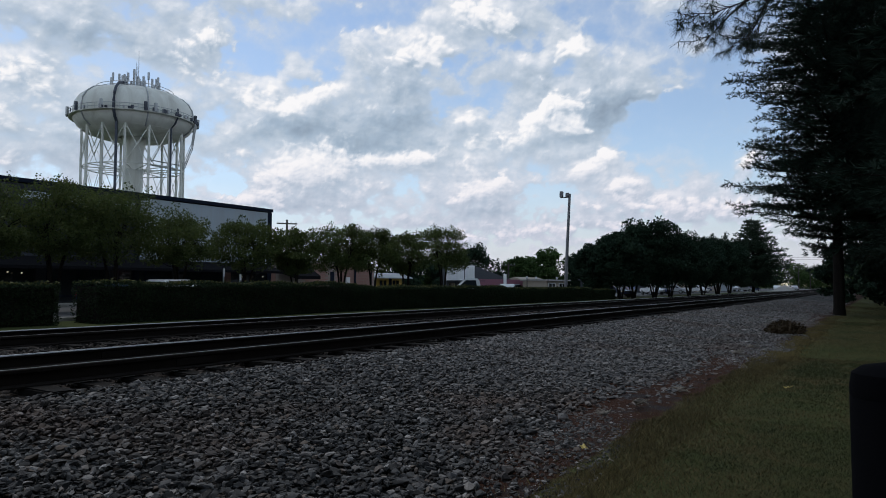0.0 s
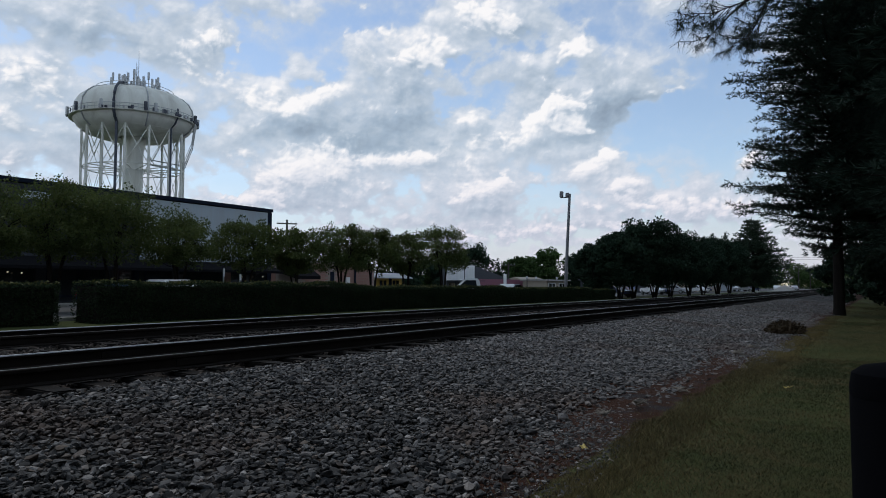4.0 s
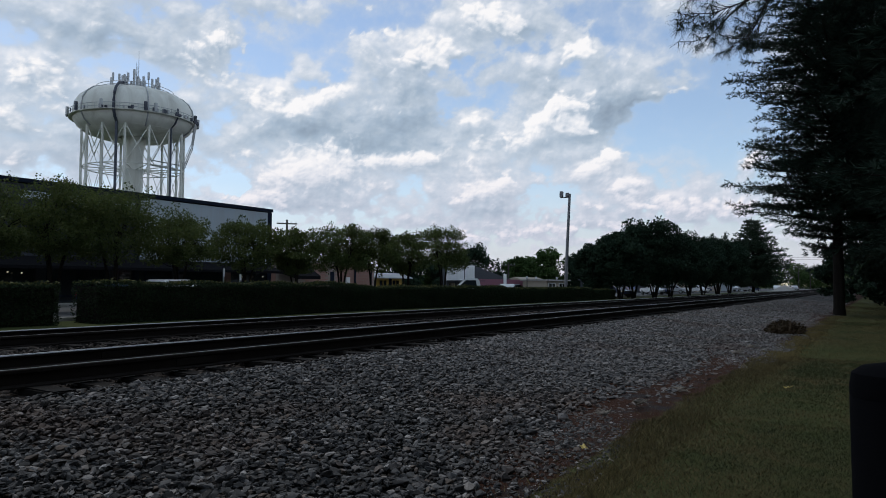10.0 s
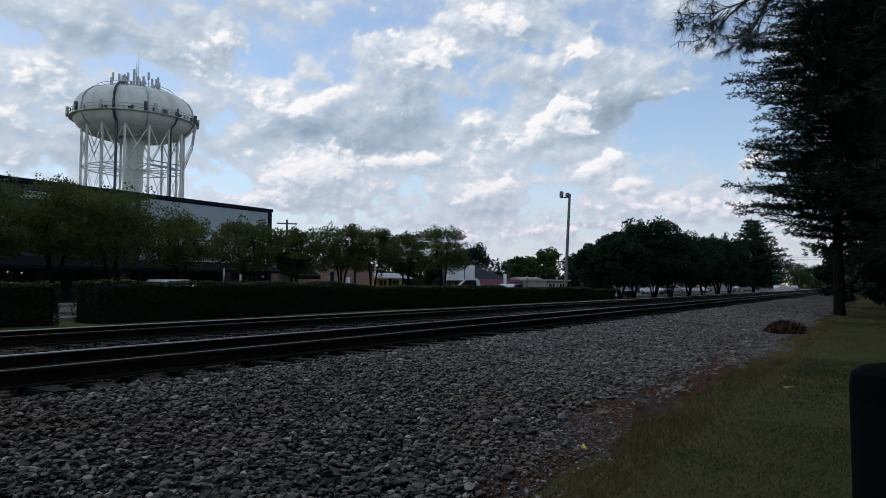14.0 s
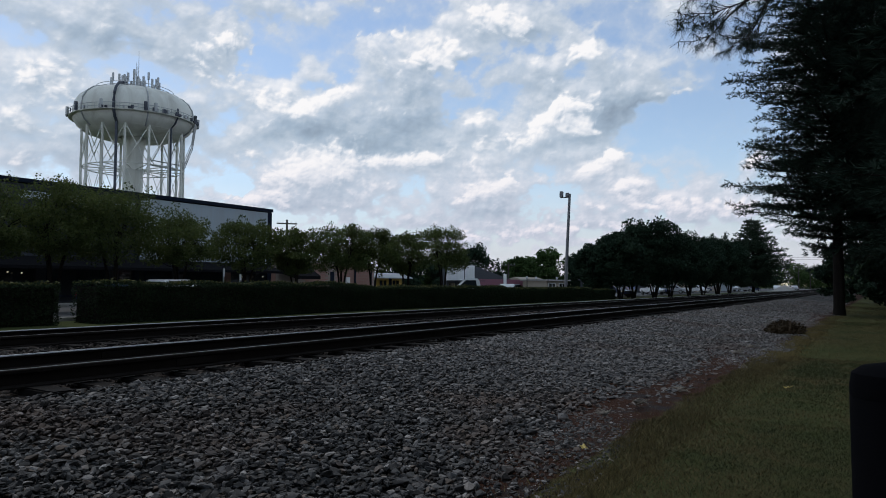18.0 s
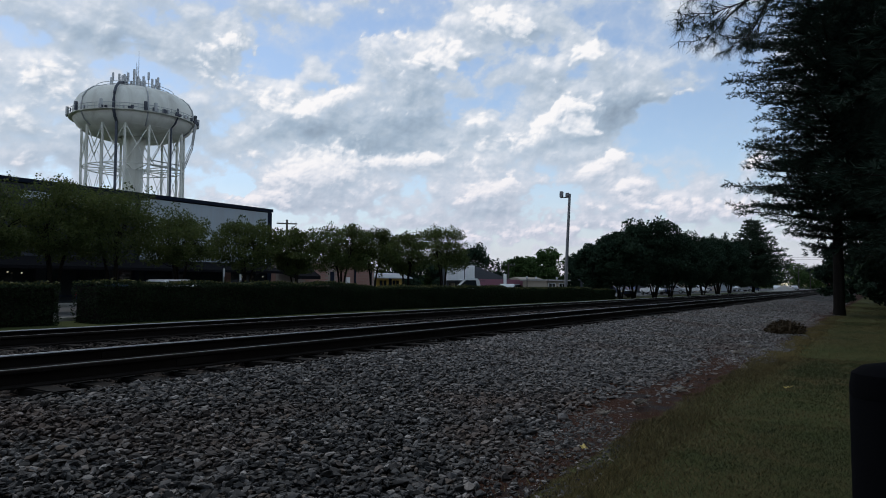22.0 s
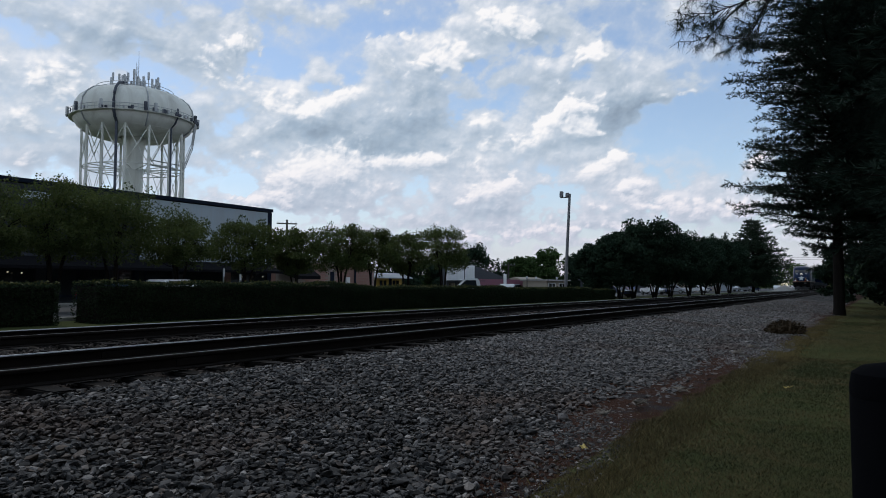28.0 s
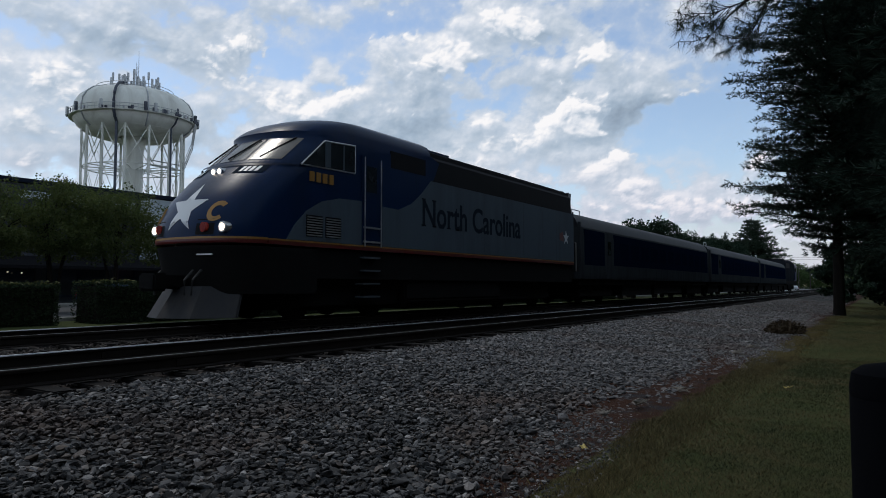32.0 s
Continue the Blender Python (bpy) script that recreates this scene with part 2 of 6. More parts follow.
M["twig"] = worn("dead_grey_wood", (0.16, 0.14, 0.12), 0.9, 0.0, 8, 0.3)
M["dead_leaf"] = worn("dry_yellow_leaf", (0.42, 0.33, 0.1), 0.7, 0.0, 8, 0.3)
M["bush"] = leafy("wilted_bush_leaves", (0.022, 0.018, 0.011), (0.075, 0.052, 0.03), 0.7, 0.15)
# train
M["loco_blue"] = worn("deep_blue_loco_enamel", (0.002, 0.017, 0.062), 0.34, 0.0, 0.8, 0.2, (0.003, 0.012, 0.032), 0.02, spec=0.15)
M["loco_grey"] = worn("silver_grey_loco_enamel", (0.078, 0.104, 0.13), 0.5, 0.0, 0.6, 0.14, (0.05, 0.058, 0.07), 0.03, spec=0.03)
M["loco_black"] = worn("black_loco_enamel", (0.009, 0.009, 0.011), 0.65, 0.0, 1.5, 0.3, spec=0.1)
M["under"] = worn("grimy_underframe", (0.009, 0.0088, 0.0088), 0.9, 0.0, 2, 0.4, spec=0.1)
M["stripe_red"] = worn("red_stripe", (0.1, 0.01, 0.009), 0.4, 0.0, 2, 0.15)
M["stripe_gold"] = worn("gold_stripe", (0.3, 0.15, 0.025), 0.4, 0.0, 2, 0.15)
M["star"] = worn("white_star_vinyl", (0.6, 0.63, 0.66), 0.4, 0.0, 2, 0.06)
M["letter"] = worn("dark_blue_lettering", (0.022, 0.029, 0.04), 0.6, 0.0, 2, 0.1, spec=0.0)
M["loco_seam"] = worn("shadowed_panel_gap", (0.05, 0.065, 0.08), 0.6, 0.0, 2, 0.2)
M["plough"] = worn("scuffed_steel_plough", (0.017, 0.017, 0.02), 0.7, 0.1, 2.5, 0.3, (0.04, 0.034, 0.03))
M["chrome"] = worn("bright_handrail", (0.55, 0.56, 0.58), 0.3, 0.8, 4, 0.1)
M["lamp_on"] = glowing("headlight_glow", (1.0, 0.86, 0.7), 4.5)
M["lamp_red"] = worn("red_marker_lens", (0.25, 0.02, 0.015), 0.2, 0.0, 4, 0.1)
M["screen"] = glassy("windscreen_glass", (0.06, 0.065, 0.07), 0.25)
# outer panes, paler and more tan than the middle one
M["screen_tan"] = glassy("tan_windscreen_glass", (0.13, 0.115, 0.1), 0.25)
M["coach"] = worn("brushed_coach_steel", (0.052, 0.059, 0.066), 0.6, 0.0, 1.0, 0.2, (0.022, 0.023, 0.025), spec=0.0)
M["coach_blue"] = worn("blue_coach_band", (0.005, 0.0115, 0.03), 0.6, 0.0, 1.0, 0.15, spec=0.0)
M["pole_grey"] = worn("dull_grey_pole_paint", (0.17, 0.17, 0.18), 0.6, 0.2, 1.5, 0.2)
M["coach_glass"] = worn("dark_coach_glass", (0.0042, 0.0095, 0.025), 0.5, 0.0, 1.0, 0.2, spec=0.0, bump=0.0)
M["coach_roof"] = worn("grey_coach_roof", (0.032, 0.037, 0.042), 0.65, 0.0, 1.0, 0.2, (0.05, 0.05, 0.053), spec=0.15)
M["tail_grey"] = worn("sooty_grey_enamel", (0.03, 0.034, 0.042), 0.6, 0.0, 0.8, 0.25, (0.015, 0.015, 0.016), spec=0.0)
M["tin_roof"] = worn("weathered_tin_roof", (0.3, 0.32, 0.34), 0.55, 0.2, 0.8, 0.2)
M["needle_far"] = leafy("bluish_pine_needles", (0.022, 0.04, 0.026), (0.06, 0.09, 0.06), 0.8, 0.2)
M["unseen_woods"] = leafy("unseen_wall_leaves", (0.012, 0.02, 0.01), (0.03, 0.045, 0.02), 0.9, 0.1)


# ---- cloud cover: one sheet, flat overhead and sinking to the horizon, carried by the wind ----
CLOUD_H = 350.0


def cloud_material():
    """Cloud lit from above: thickness and light are carried by the sheet, fine curls are added here."""
    n = Nodes("clouds")
    t = n.t
    t.nodes.remove(n.b)
    way = n.node("ShaderNodeVectorMath")
    way.operation = "NORMALIZE"
    t.links.new(n.co, way.inputs[0])
    d = way.outputs[0]
    carried = {}
    for key in ("thick", "lit"):
        carried[key] = n.node("ShaderNodeAttribute")
        carried[key].attribute_name = key
    curl, fine = n.noise(34, 6, 0.62, d, 0.3), n.noise(110, 5, 0.62, d)

    def plus(a, noise_out, k):
        return n.math("ADD", a, n.math("MULTIPLY", n.math("SUBTRACT", noise_out, 0.5), k))

    thick = plus(plus(carried["thick"].outputs["Fac"], curl, 0.34), fine, 0.2)
    lit = plus(plus(carried["lit"].outputs["Fac"], curl, 0.16), fine, 0.07)
    alpha = n.ramp(thick, [(0.0, 0.1), (0.3, 0.36), (0.55, 0.82), (0.85, 1.0)])
    col = n.ramp(lit, [(0.0, CLOUD_TONES[0]), (0.3, CLOUD_TONES[1]), (0.55, CLOUD_TONES[2]), (0.78, CLOUD_TONES[3]), (1.0, CLOUD_TONES[4])])
    # haze towards the horizon
    up = n.node("ShaderNodeSeparateXYZ")
    t.links.new(way.outputs[0], up.inputs[0])
    low = n.ramp(up.outputs[2], [(0.03, 1.0), (0.2, 0.0)])
    col = n.mix(low, col, n.mix(0.35, n.mix(1.0, col, (0.95, 0.89, 0.95), "MULTIPLY"), (0.6, 0.61, 0.70)))
    alpha = n.math("MAXIMUM", alpha, n.math("MULTIPLY", low, 0.85))
    glow = n.node("ShaderNodeEmission")
    t.links.new(col, glow.inputs[0])
    glow.inputs[1].default_value = 1.0
    clear = n.node("ShaderNodeBsdfTransparent")
    mixer = n.node("ShaderNodeMixShader")
    t.links.new(alpha, mixer.inputs[0])
    t.links.new(clear.outputs[0], mixer.inputs[1])
    t.links.new(glow.outputs[0], mixer.inputs[2])
    t.links.new(mixer.outputs[0], t.nodes["Material Output"].inputs[0])
    n.m.cycles.emission_sampling = "NONE"
    return n.m


CLOUD_TONES = [(0.26, 0.33, 0.42), (0.37, 0.46, 0.565), (0.53, 0.605, 0.70), (0.73, 0.77, 0.84), (0.95, 0.94, 0.955)]
HEAPS = []


# Cloud masses: where each stands in the sky, its half widths in degrees, and how strong it is.
def puff(az, el, w, h, k):
    HEAPS.append(("puff", az, el, w, h, k))


def grey(az, el, w, h, k):
    HEAPS.append(("grey", az, el, w, h, k))


def gap(az, el, w, h, k):
    HEAPS.append(("veil", az, el, w, h, -k))


puff(-48.4, 15.0, 1.4, 0.9, 0.60)
puff(-46.4, 13.9, 1.0, 0.6, 0.35)
puff(-43.6, 15.2, 2.0, 0.9, 0.60)
puff(-45.5, 14.4, 1.4, 0.6, 0.40)
puff(-42.2, 16.1, 1.4, 0.8, 0.35)
puff(-44.2, 9.8, 2.4, 1.2, 0.75)
puff(-46.8, 8.9, 1.5, 0.9, 0.50)
puff(-42.1, 8.9, 2.4, 0.9, 0.40)
puff(-47.6, 7.5, 1.2, 0.7, 0.40)
puff(-49.9, 7.2, 1.6, 0.5, 0.55)
puff(-49.2, 6.5, 0.9, 0.5, 0.40)
puff(-46.7, 6.8, 0.6, 1.0, 0.50)
puff(-38.8, 10.6, 2.6, 0.7, 0.50)
puff(-35.2, 10.8, 1.7, 0.7, 0.45)
puff(-34.0, 18.6, 1.9, 0.8, 0.55)
puff(-37.0, 20.7, 2.9, 1.7, 0.25)
puff(-33.3, 19.2, 1.2, 0.6, 0.50)
puff(-28.0, 21.3, 1.6, 0.9, 0.60)
puff(-29.2, 22.2, 1.9, 0.8, 0.40)
puff(-22.0, 18.9, 1.2, 0.9, 0.60)
puff(-21.1, 19.7, 0.8, 0.8, 0.55)
puff(-24.4, 19.2, 1.4, 0.7, 0.30)
puff(-24.0, 13.8, 2.1, 1.1, 0.80)
puff(-22.6, 15.0, 1.1, 1.0, 0.70)
puff(-25.9, 12.8, 1.2, 0.8, 0.50)
puff(-21.2, 13.1, 1.1, 0.7, 0.45)
puff(-27.8, 11.9, 1.9, 1.0, 0.40)
puff(-30.4, 10.8, 0.9, 1.4, 0.40)
puff(-30.7, 13.8, 0.8, 0.8, 0.40)
puff(-19.6, 10.1, 1.8, 0.8, 0.70)
puff(-18.7, 10.7, 1.0, 0.6, 0.50)
puff(-20.8, 9.2, 1.3, 0.6, 0.45)
puff(-24.7, 8.9, 0.8, 0.5, 0.40)
puff(-18.1, 7.9, 1.3, 0.7, 0.50)
puff(-16.9, 8.6, 1.1, 0.5, 0.40)
puff(-28.8, 8.4, 1.6, 0.8, 0.70)
puff(-27.8, 8.8, 0.8, 0.7, 0.50)
puff(-30.0, 7.5, 1.4, 0.6, 0.50)
puff(-31.6, 7.0, 1.1, 0.6, 0.35)
puff(-16.1, 6.7, 1.9, 0.6, 0.60)
puff(-14.6, 6.2, 1.3, 0.5, 0.45)
puff(-18.3, 4.9, 1.3, 0.5, 0.35)
puff(-12.0, 6.5, 1.2, 0.7, 0.50)
puff(-9.5, 6.2, 1.6, 0.7, 0.60)
puff(-8.2, 9.4, 1.0, 0.6, 0.60)
puff(-13.2, 11.7, 0.8, 0.4, 0.40)
puff(-14.4, 15.0, 1.6, 0.3, 0.40)
puff(-19.9, 6.6, 0.8, 0.4, 0.50)
puff(-25.5, 4.8, 2.8, 0.5, 0.50)
puff(-27.4, 4.1, 2.4, 0.4, 0.40)
puff(-31.2, 4.2, 1.6, 0.4, 0.45)
puff(-21.7, 4.5, 1.8, 0.4, 0.35)
puff(-5.7, 3.9, 1.1, 0.5, 0.30)
puff(-42.1, 6.5, 1.2, 0.5, 0.30)
puff(-38.8, 8.4, 1.1, 0.6, 0.30)
puff(-35.0, 8.4, 1.0, 0.5, 0.25)
puff(-63.0, 15.4, 2.2, 0.6, 0.30)
puff(-65.4, 14.8, 1.4, 0.7, 0.30)
puff(-64.3, 13.6, 2.2, 0.8, 0.30)
puff(-66.0, 12.0, 1.0, 0.6, 0.35)
puff(-63.9, 10.9, 2.2, 0.6, 0.35)
puff(-64.9, 9.2, 1.8, 0.5, 0.30)
puff(-49.5, 10.8, 1.6, 0.6, 0.45)
puff(-51.6, 9.8, 0.9, 0.6, 0.35)
puff(-51.1, 17.3, 1.8, 2.1, 0.35)
puff(-50.5, 19.0, 1.8, 0.8, 0.30)
puff(-53.9, 17.4, 1.7, 1.7, 0.25)
grey(-39.8, 12.8, 5.8, 1.3, 0.75)
grey(-43.6, 13.1, 3.3, 1.0, 0.45)
grey(-35.0, 14.5, 3.9, 1.4, 0.50)
grey(-36.0, 17.2, 4.4, 1.6, 0.30)
grey(-64.5, 19.0, 6.8, 1.5, 0.30)
grey(-57.3, 19.4, 5.9, 1.6, 0.40)
grey(-50.1, 21.8, 6.0, 0.9, 0.40)
grey(-58.1, 17.7, 4.1, 0.8, 0.25)
grey(-64.4, 15.6, 1.8, 0.8, 0.25)
grey(-20.2, 14.6, 4.1, 1.2, 0.55)
grey(-17.0, 15.5, 3.5, 1.1, 0.45)
grey(-22.5, 16.5, 4.2, 1.1, 0.30)
grey(-27.3, 17.6, 3.8, 1.3, 0.30)
grey(-24.4, 21.8, 4.2, 1.3, 0.30)
grey(-17.5, 13.3, 2.7, 1.0, 0.40)
grey(-14.3, 16.8, 2.6, 0.9, 0.25)
grey(-28.8, 6.3, 2.8, 0.7, 0.40)
grey(-39.3, 11.7, 4.3, 0.7, 0.30)
grey(-43.5, 7.4, 3.3, 1.1, 0.30)
grey(-36.0, 5.1, 7.7, 1.1, 0.25)
grey(-19.0, 5.4, 4.4, 0.5, 0.25)
grey(-22.6, 11.3, 2.8, 0.6, 0.20)
grey(-57.5, 11.2, 5.0, 2.2, 0.38)
grey(-63.5, 9.6, 4.0, 2.2, 0.30)
grey(-52.5, 12.6, 3.0, 1.8, 0.25)
gap(-39.6, 21.5, 2.4, 1.4, 0.75)
gap(-41.8, 20.5, 1.6, 0.8, 0.40)
gap(-47.4, 19.5, 1.6, 2.1, 0.50)
gap(-49.7, 9.0, 1.6, 2.1, 0.35)
gap(-47.7, 10.9, 1.6, 1.6, 0.30)
gap(-51.5, 13.1, 1.3, 1.3, 0.30)
gap(-50.7, 8.0, 1.3, 0.9, 0.40)
gap(-30.7, 14.7, 1.1, 1.1, 0.50)
gap(-32.4, 18.6, 1.1, 0.5, 0.50)
gap(-14.0, 13.0, 3.8, 1.3, 0.95)
gap(-10.6, 11.7, 2.4, 1.8, 0.65)
gap(-9.7, 15.5, 2.4, 2.5, 0.80)
gap(-8.2, 12.4, 2.3, 2.5, 0.80)
gap(-16.7, 11.1, 1.8, 0.8, 0.50)
gap(-23.8, 9.7, 1.7, 0.7, 0.50)
gap(-22.6, 11.8, 1.4, 0.6, 0.35)
gap(-27.1, 9.8, 1.4, 0.7, 0.40)
gap(-16.2, 9.4, 1.1, 0.6, 0.30)
gap(-35.0, 9.4, 1.4, 0.8, 0.20)
gap(-64.2, 8.4, 1.4, 0.6, 0.30)
gap(-62.7, 18.2, 1.5, 0.5, 0.20)
gap(-58.1, 18.5, 1.2, 0.5, 0.25)
gap(-47.1, 5.0, 2.7, 0.9, 0.35)
gap(-43.6, 18.7, 0.9, 1.3, 0.30)
gap(-22.6, 7.6, 1.8, 0.7, 0.35)
gap(-7.5, 5.0, 1.5, 0.6, 0.30)
gap(-4.1, 5.3, 2.2, 1.3, 0.30)
gap(-24.5, 6.5, 1.9, 0.7, 0.30)
gap(-34.1, 22.1, 1.0, 1.3, 0.30)


def lattice_noise(x, y, seed):
    """Smooth noise of the plane, about -1 to 1."""
    table = np.random.default_rng(seed).uniform(-1, 1, (64, 64))
    i, j = np.floor(x).astype(int), np.floor(y).astype(int)
    u, v = x - i, y - j
    u, v = u * u * u * (u * (u * 6 - 15) + 10), v * v * v * (v * (v * 6 - 15) + 10)
    at = lambda a, b: table[(i + a) % 64, (j + b) % 64]
    return (at(0, 0) * (1 - u) + at(1, 0) * u) * (1 - v) + (at(0, 1) * (1 - u) + at(1, 1) * u) * v


def rough_noise(x, y, seed, octaves=5, gain=0.55):
    total, k = 0.0, 1.0
    for o in range(octaves):
        c, s = math.cos(1.1 * o), math.sin(1.1 * o)
        total = total + k * lattice_noise((x * c - y * s) * 2.03 ** o + 7.3 * o, (x * s + y * c) * 2.03 ** o + 3.1 * o, seed + o)
        k *= gain
    return total


def lumps(x, y, seed, octaves=3):
    """Rounded heads, as on the top of a heaped cloud: high in the middle of each cell."""
    total, k = 0.0, 1.0
    for o in range(octaves):
        jitter = np.random.default_rng(seed + o).uniform(0.1, 0.9, (64, 64, 2))
        i, j = np.floor(x).astype(int), np.floor(y).astype(int)
        best = np.full(x.shape, 9.0)
        for a in (-1, 0, 1):
            for b in (-1, 0, 1):
                q = jitter[(i + a) % 64, (j + b) % 64]
                best = np.minimum(best, (i + a + q[..., 0] - x) ** 2 + (j + b + q[..., 1] - y) ** 2)
        total = total + k * (0.55 - np.sqrt(best))
        x, y, k = x * 2.1 + 5.2, y * 2.1 + 1.7, k * 0.55
    return total


def step_between(v, lo, hi):
    u = np.clip((v - lo) / (hi - lo), 0, 1)
    return u * u * (3 - 2 * u)


def clouds():
    az = np.concatenate([np.arange(-75, 12, 0.1), np.arange(12, 285, 3.0)])
    el = np.concatenate([np.arange(0.3, 27, 0.1), np.array([28, 30, 33, 37, 42, 48, 55, 63, 72, 81, 89.5])])
    na, ne = len(az), len(el)
    A, E = np.meshgrid(az, el, indexing="ij")
    ta = np.tan(np.radians(E))
    dist = CLOUD_H / ta
    dist = np.where(dist < 3000, dist, 3000 + 1750 * (1 - np.exp(-(dist - 3000) / 1750)))
    X, Y = dist * np.sin(np.radians(A)), dist * np.cos(np.radians(A))
    Z = dist * ta

    wide = step_between(E, 3, 15)

    def bank(a, e):
        """How thick the thin cover, the broad banks and the heaped heads stand at each place, and how grey they are."""
        wx, wy = rough_noise(a * 0.3, e * 0.4, 3, 4), rough_noise(a * 0.3, e * 0.4, 9, 4)
        a2, e2 = a + 0.8 * wx * (0.3 + 0.7 * wide), e + 0.5 * wy * (0.3 + 0.7 * wide)
        heads, broad, greys, gaps = np.zeros(a.shape), np.zeros(a.shape), np.zeros(a.shape), np.zeros(a.shape)
        for key, ha, he, w, h, k in HEAPS:
            u, v = ((a2 - ha) / w) ** 2, ((e2 - he) / h) ** 2
            if key == "puff":
                heads += k * np.exp(-0.72 * (u + v))
                broad += 0.55 * k * np.exp(-0.2 * u - 0.26 * v)
            elif key == "grey":
                greys += k * np.exp(-0.72 * (u + v))
            else:
                gaps -= k * np.exp(-0.72 * (u + v))
        fine = rough_noise(a * 0.8, e * 1.1, 21, 5, 0.5) * (1 - wide) + rough_noise(a * 0.36, e * 0.5, 41, 6, 0.52) * wide
        heaped = lumps(a2 * 0.85, e2 * 1.2, 31, 4) * (1 - wide) + lumps(a2 * 0.45, e2 * 0.66, 51, 4) * wide
        thin = 0.44 + 0.34 * fine + 0.3 * greys - 0.75 * gaps
        broad = broad + 0.8 * greys + 0.3 * fine + 0.27 * heaped - 0.75 * gaps + 0.06
        heads = heads + 0.2 * fine + 0.5 * heaped - 0.2 * gaps
        return thin, broad, heads, greys

    thin, broad, heads, greys = bank(A, E)
    # light falls from the upper left: what stands between a place and the sun dims it
    near, far = 0.1 + 0.14 * wide, 0.35 + 0.6 * wide
    near_up, far_up = bank(A - 0.5 * near, E + 0.85 * near), bank(A - 0.5 * far, E + 0.85 * far)
    head = step_between(heads, 0.38, 0.76)
    body = step_between(broad, 0.12, 0.6)
    head = head * step_between(heads - far_up[2], -0.55, -0.02)
    veil_lit = 0.62 - 0.12 * greys + 0.12 * (thin - far_up[0])
    body_lit = 0.62 - 0.42 * np.clip(greys, 0, 1.2) + 0.5 * np.clip(broad - far_up[1], -0.5, 0.5) + 0.18 * np.clip(broad - near_up[1], -0.3, 0.3)
    head_lit = 0.79 + 0.45 * np.clip(heads - far_up[2], -0.6, 0.4) + 0.55 * np.clip(heads - near_up[2], -0.3, 0.25)
    lit = veil_lit * (1 - body) + body_lit * body
    lit = lit * (1 - head) + head_lit * head
    thick = np.clip(thin, 0.0, 0.62)
    thick = thick + (0.76 - thick) * body
    thick = thick + (0.92 - thick) * head
    # overhead, out of view, a grey deck is added to dim the ground, thin before the sun
    high = np.clip((E - 26) / 14, 0, 1)
    clear = np.exp(-(((A + 85) / 22) ** 2 + ((E - 57) / 10) ** 2)) + np.exp(-(((A - 275) / 22) ** 2 + ((E - 57) / 10) ** 2))
    thick = thick * (1 - high) + high * (1.0 - 0.9 * clear)
    lit = lit * (1 - high) + high * (0.1 + 0.6 * clear)
    k = np.arange(na * ne).reshape(na, ne)
    kn = np.roll(k, -1, axis=0)
    faces = np.stack([k[:, :-1], kn[:, :-1], kn[:, 1:], k[:, 1:]], -1).reshape(-1, 4)
    me = sheet("cloud_cover", np.stack([X, Y, Z], -1).reshape(-1, 3), faces, cloud_material(), True)
    for name, data in (("thick", thick), ("lit", lit)):
        me.attributes.new(name, "FLOAT", "POINT").data.foreach_set("value", data.astype(np.float32).ravel())
    ob = new("cloud_cover", me)
    return tagged(ob, "broken white and grey cumulus clouds drifting over blue sky", "clouds", kind="structure")


cloud_cover = clouds()


# ---- ground ----
def ground_material():
    n = Nodes("mown_grass_and_earth", 0.95, 0.0, 0.1)
    x = n.node("ShaderNodeSeparateXYZ")
    n.t.links.new(n.co, x.inputs[0])
    blades, wide, patch = n.noise(45, 6, 0.7), n.noise(0.35, 5, 0.6), n.noise(2.2, 5, 0.65)
    green = n.mix(blades, (0.026, 0.037, 0.013), (0.085, 0.096, 0.033))
    straw = n.mix(blades, (0.035, 0.03, 0.014), (0.095, 0.078, 0.036))
    grass = n.mix(n.ramp(n.math("ADD", n.math("MULTIPLY", wide, 0.6), n.math("MULTIPLY", patch, 0.4)), [(0.42, 0.0), (0.62, 0.7)]), green, straw)
    clay = n.mix(n.noise(9, 6, 0.7), (0.02, 0.0095, 0.0065), (0.07, 0.031, 0.019))
    grit = n.mix(n.noise(70, 4, 0.7), (0.012, 0.0125, 0.0145), (0.05, 0.051, 0.056))
    clay = n.mix(n.ramp(n.noise(2.6, 6, 0.7), [(0.5, 0.0), (0.62, 0.85)]), clay, grit)
    edge = n.math("ADD", x.outputs[0], n.math("MULTIPLY", n.math("SUBTRACT", patch, 0.5), 0.6))
    on = n.node("ShaderNodeMapRange")
    n.put(on.inputs[0], edge)
    on.inputs[1].default_value, on.inputs[2].default_value = -1.88, -1.76
    tone = n.mix(on.outputs[0], clay, grass)
    back = n.node("ShaderNodeMapRange")
    n.put(back.inputs[0], edge)
    back.inputs[1].default_value, back.inputs[2].default_value = -18.6, -18.2
    tone = n.mix(back.outputs[0], green, tone)
    return n.colour(tone).bump(blades, 0.8, 0.03).m


def ground_height(x, y):
    """The lawn rolls a little; the bed of the tracks stands on it."""
    return GROUND + 0.035 * math.sin(0.31 * y + 0.6 * x) * math.exp(-abs(y) / 80) + 0.02 * math.sin(1.7 * x + 0.9 * y) * math.exp(-abs(y) / 40)


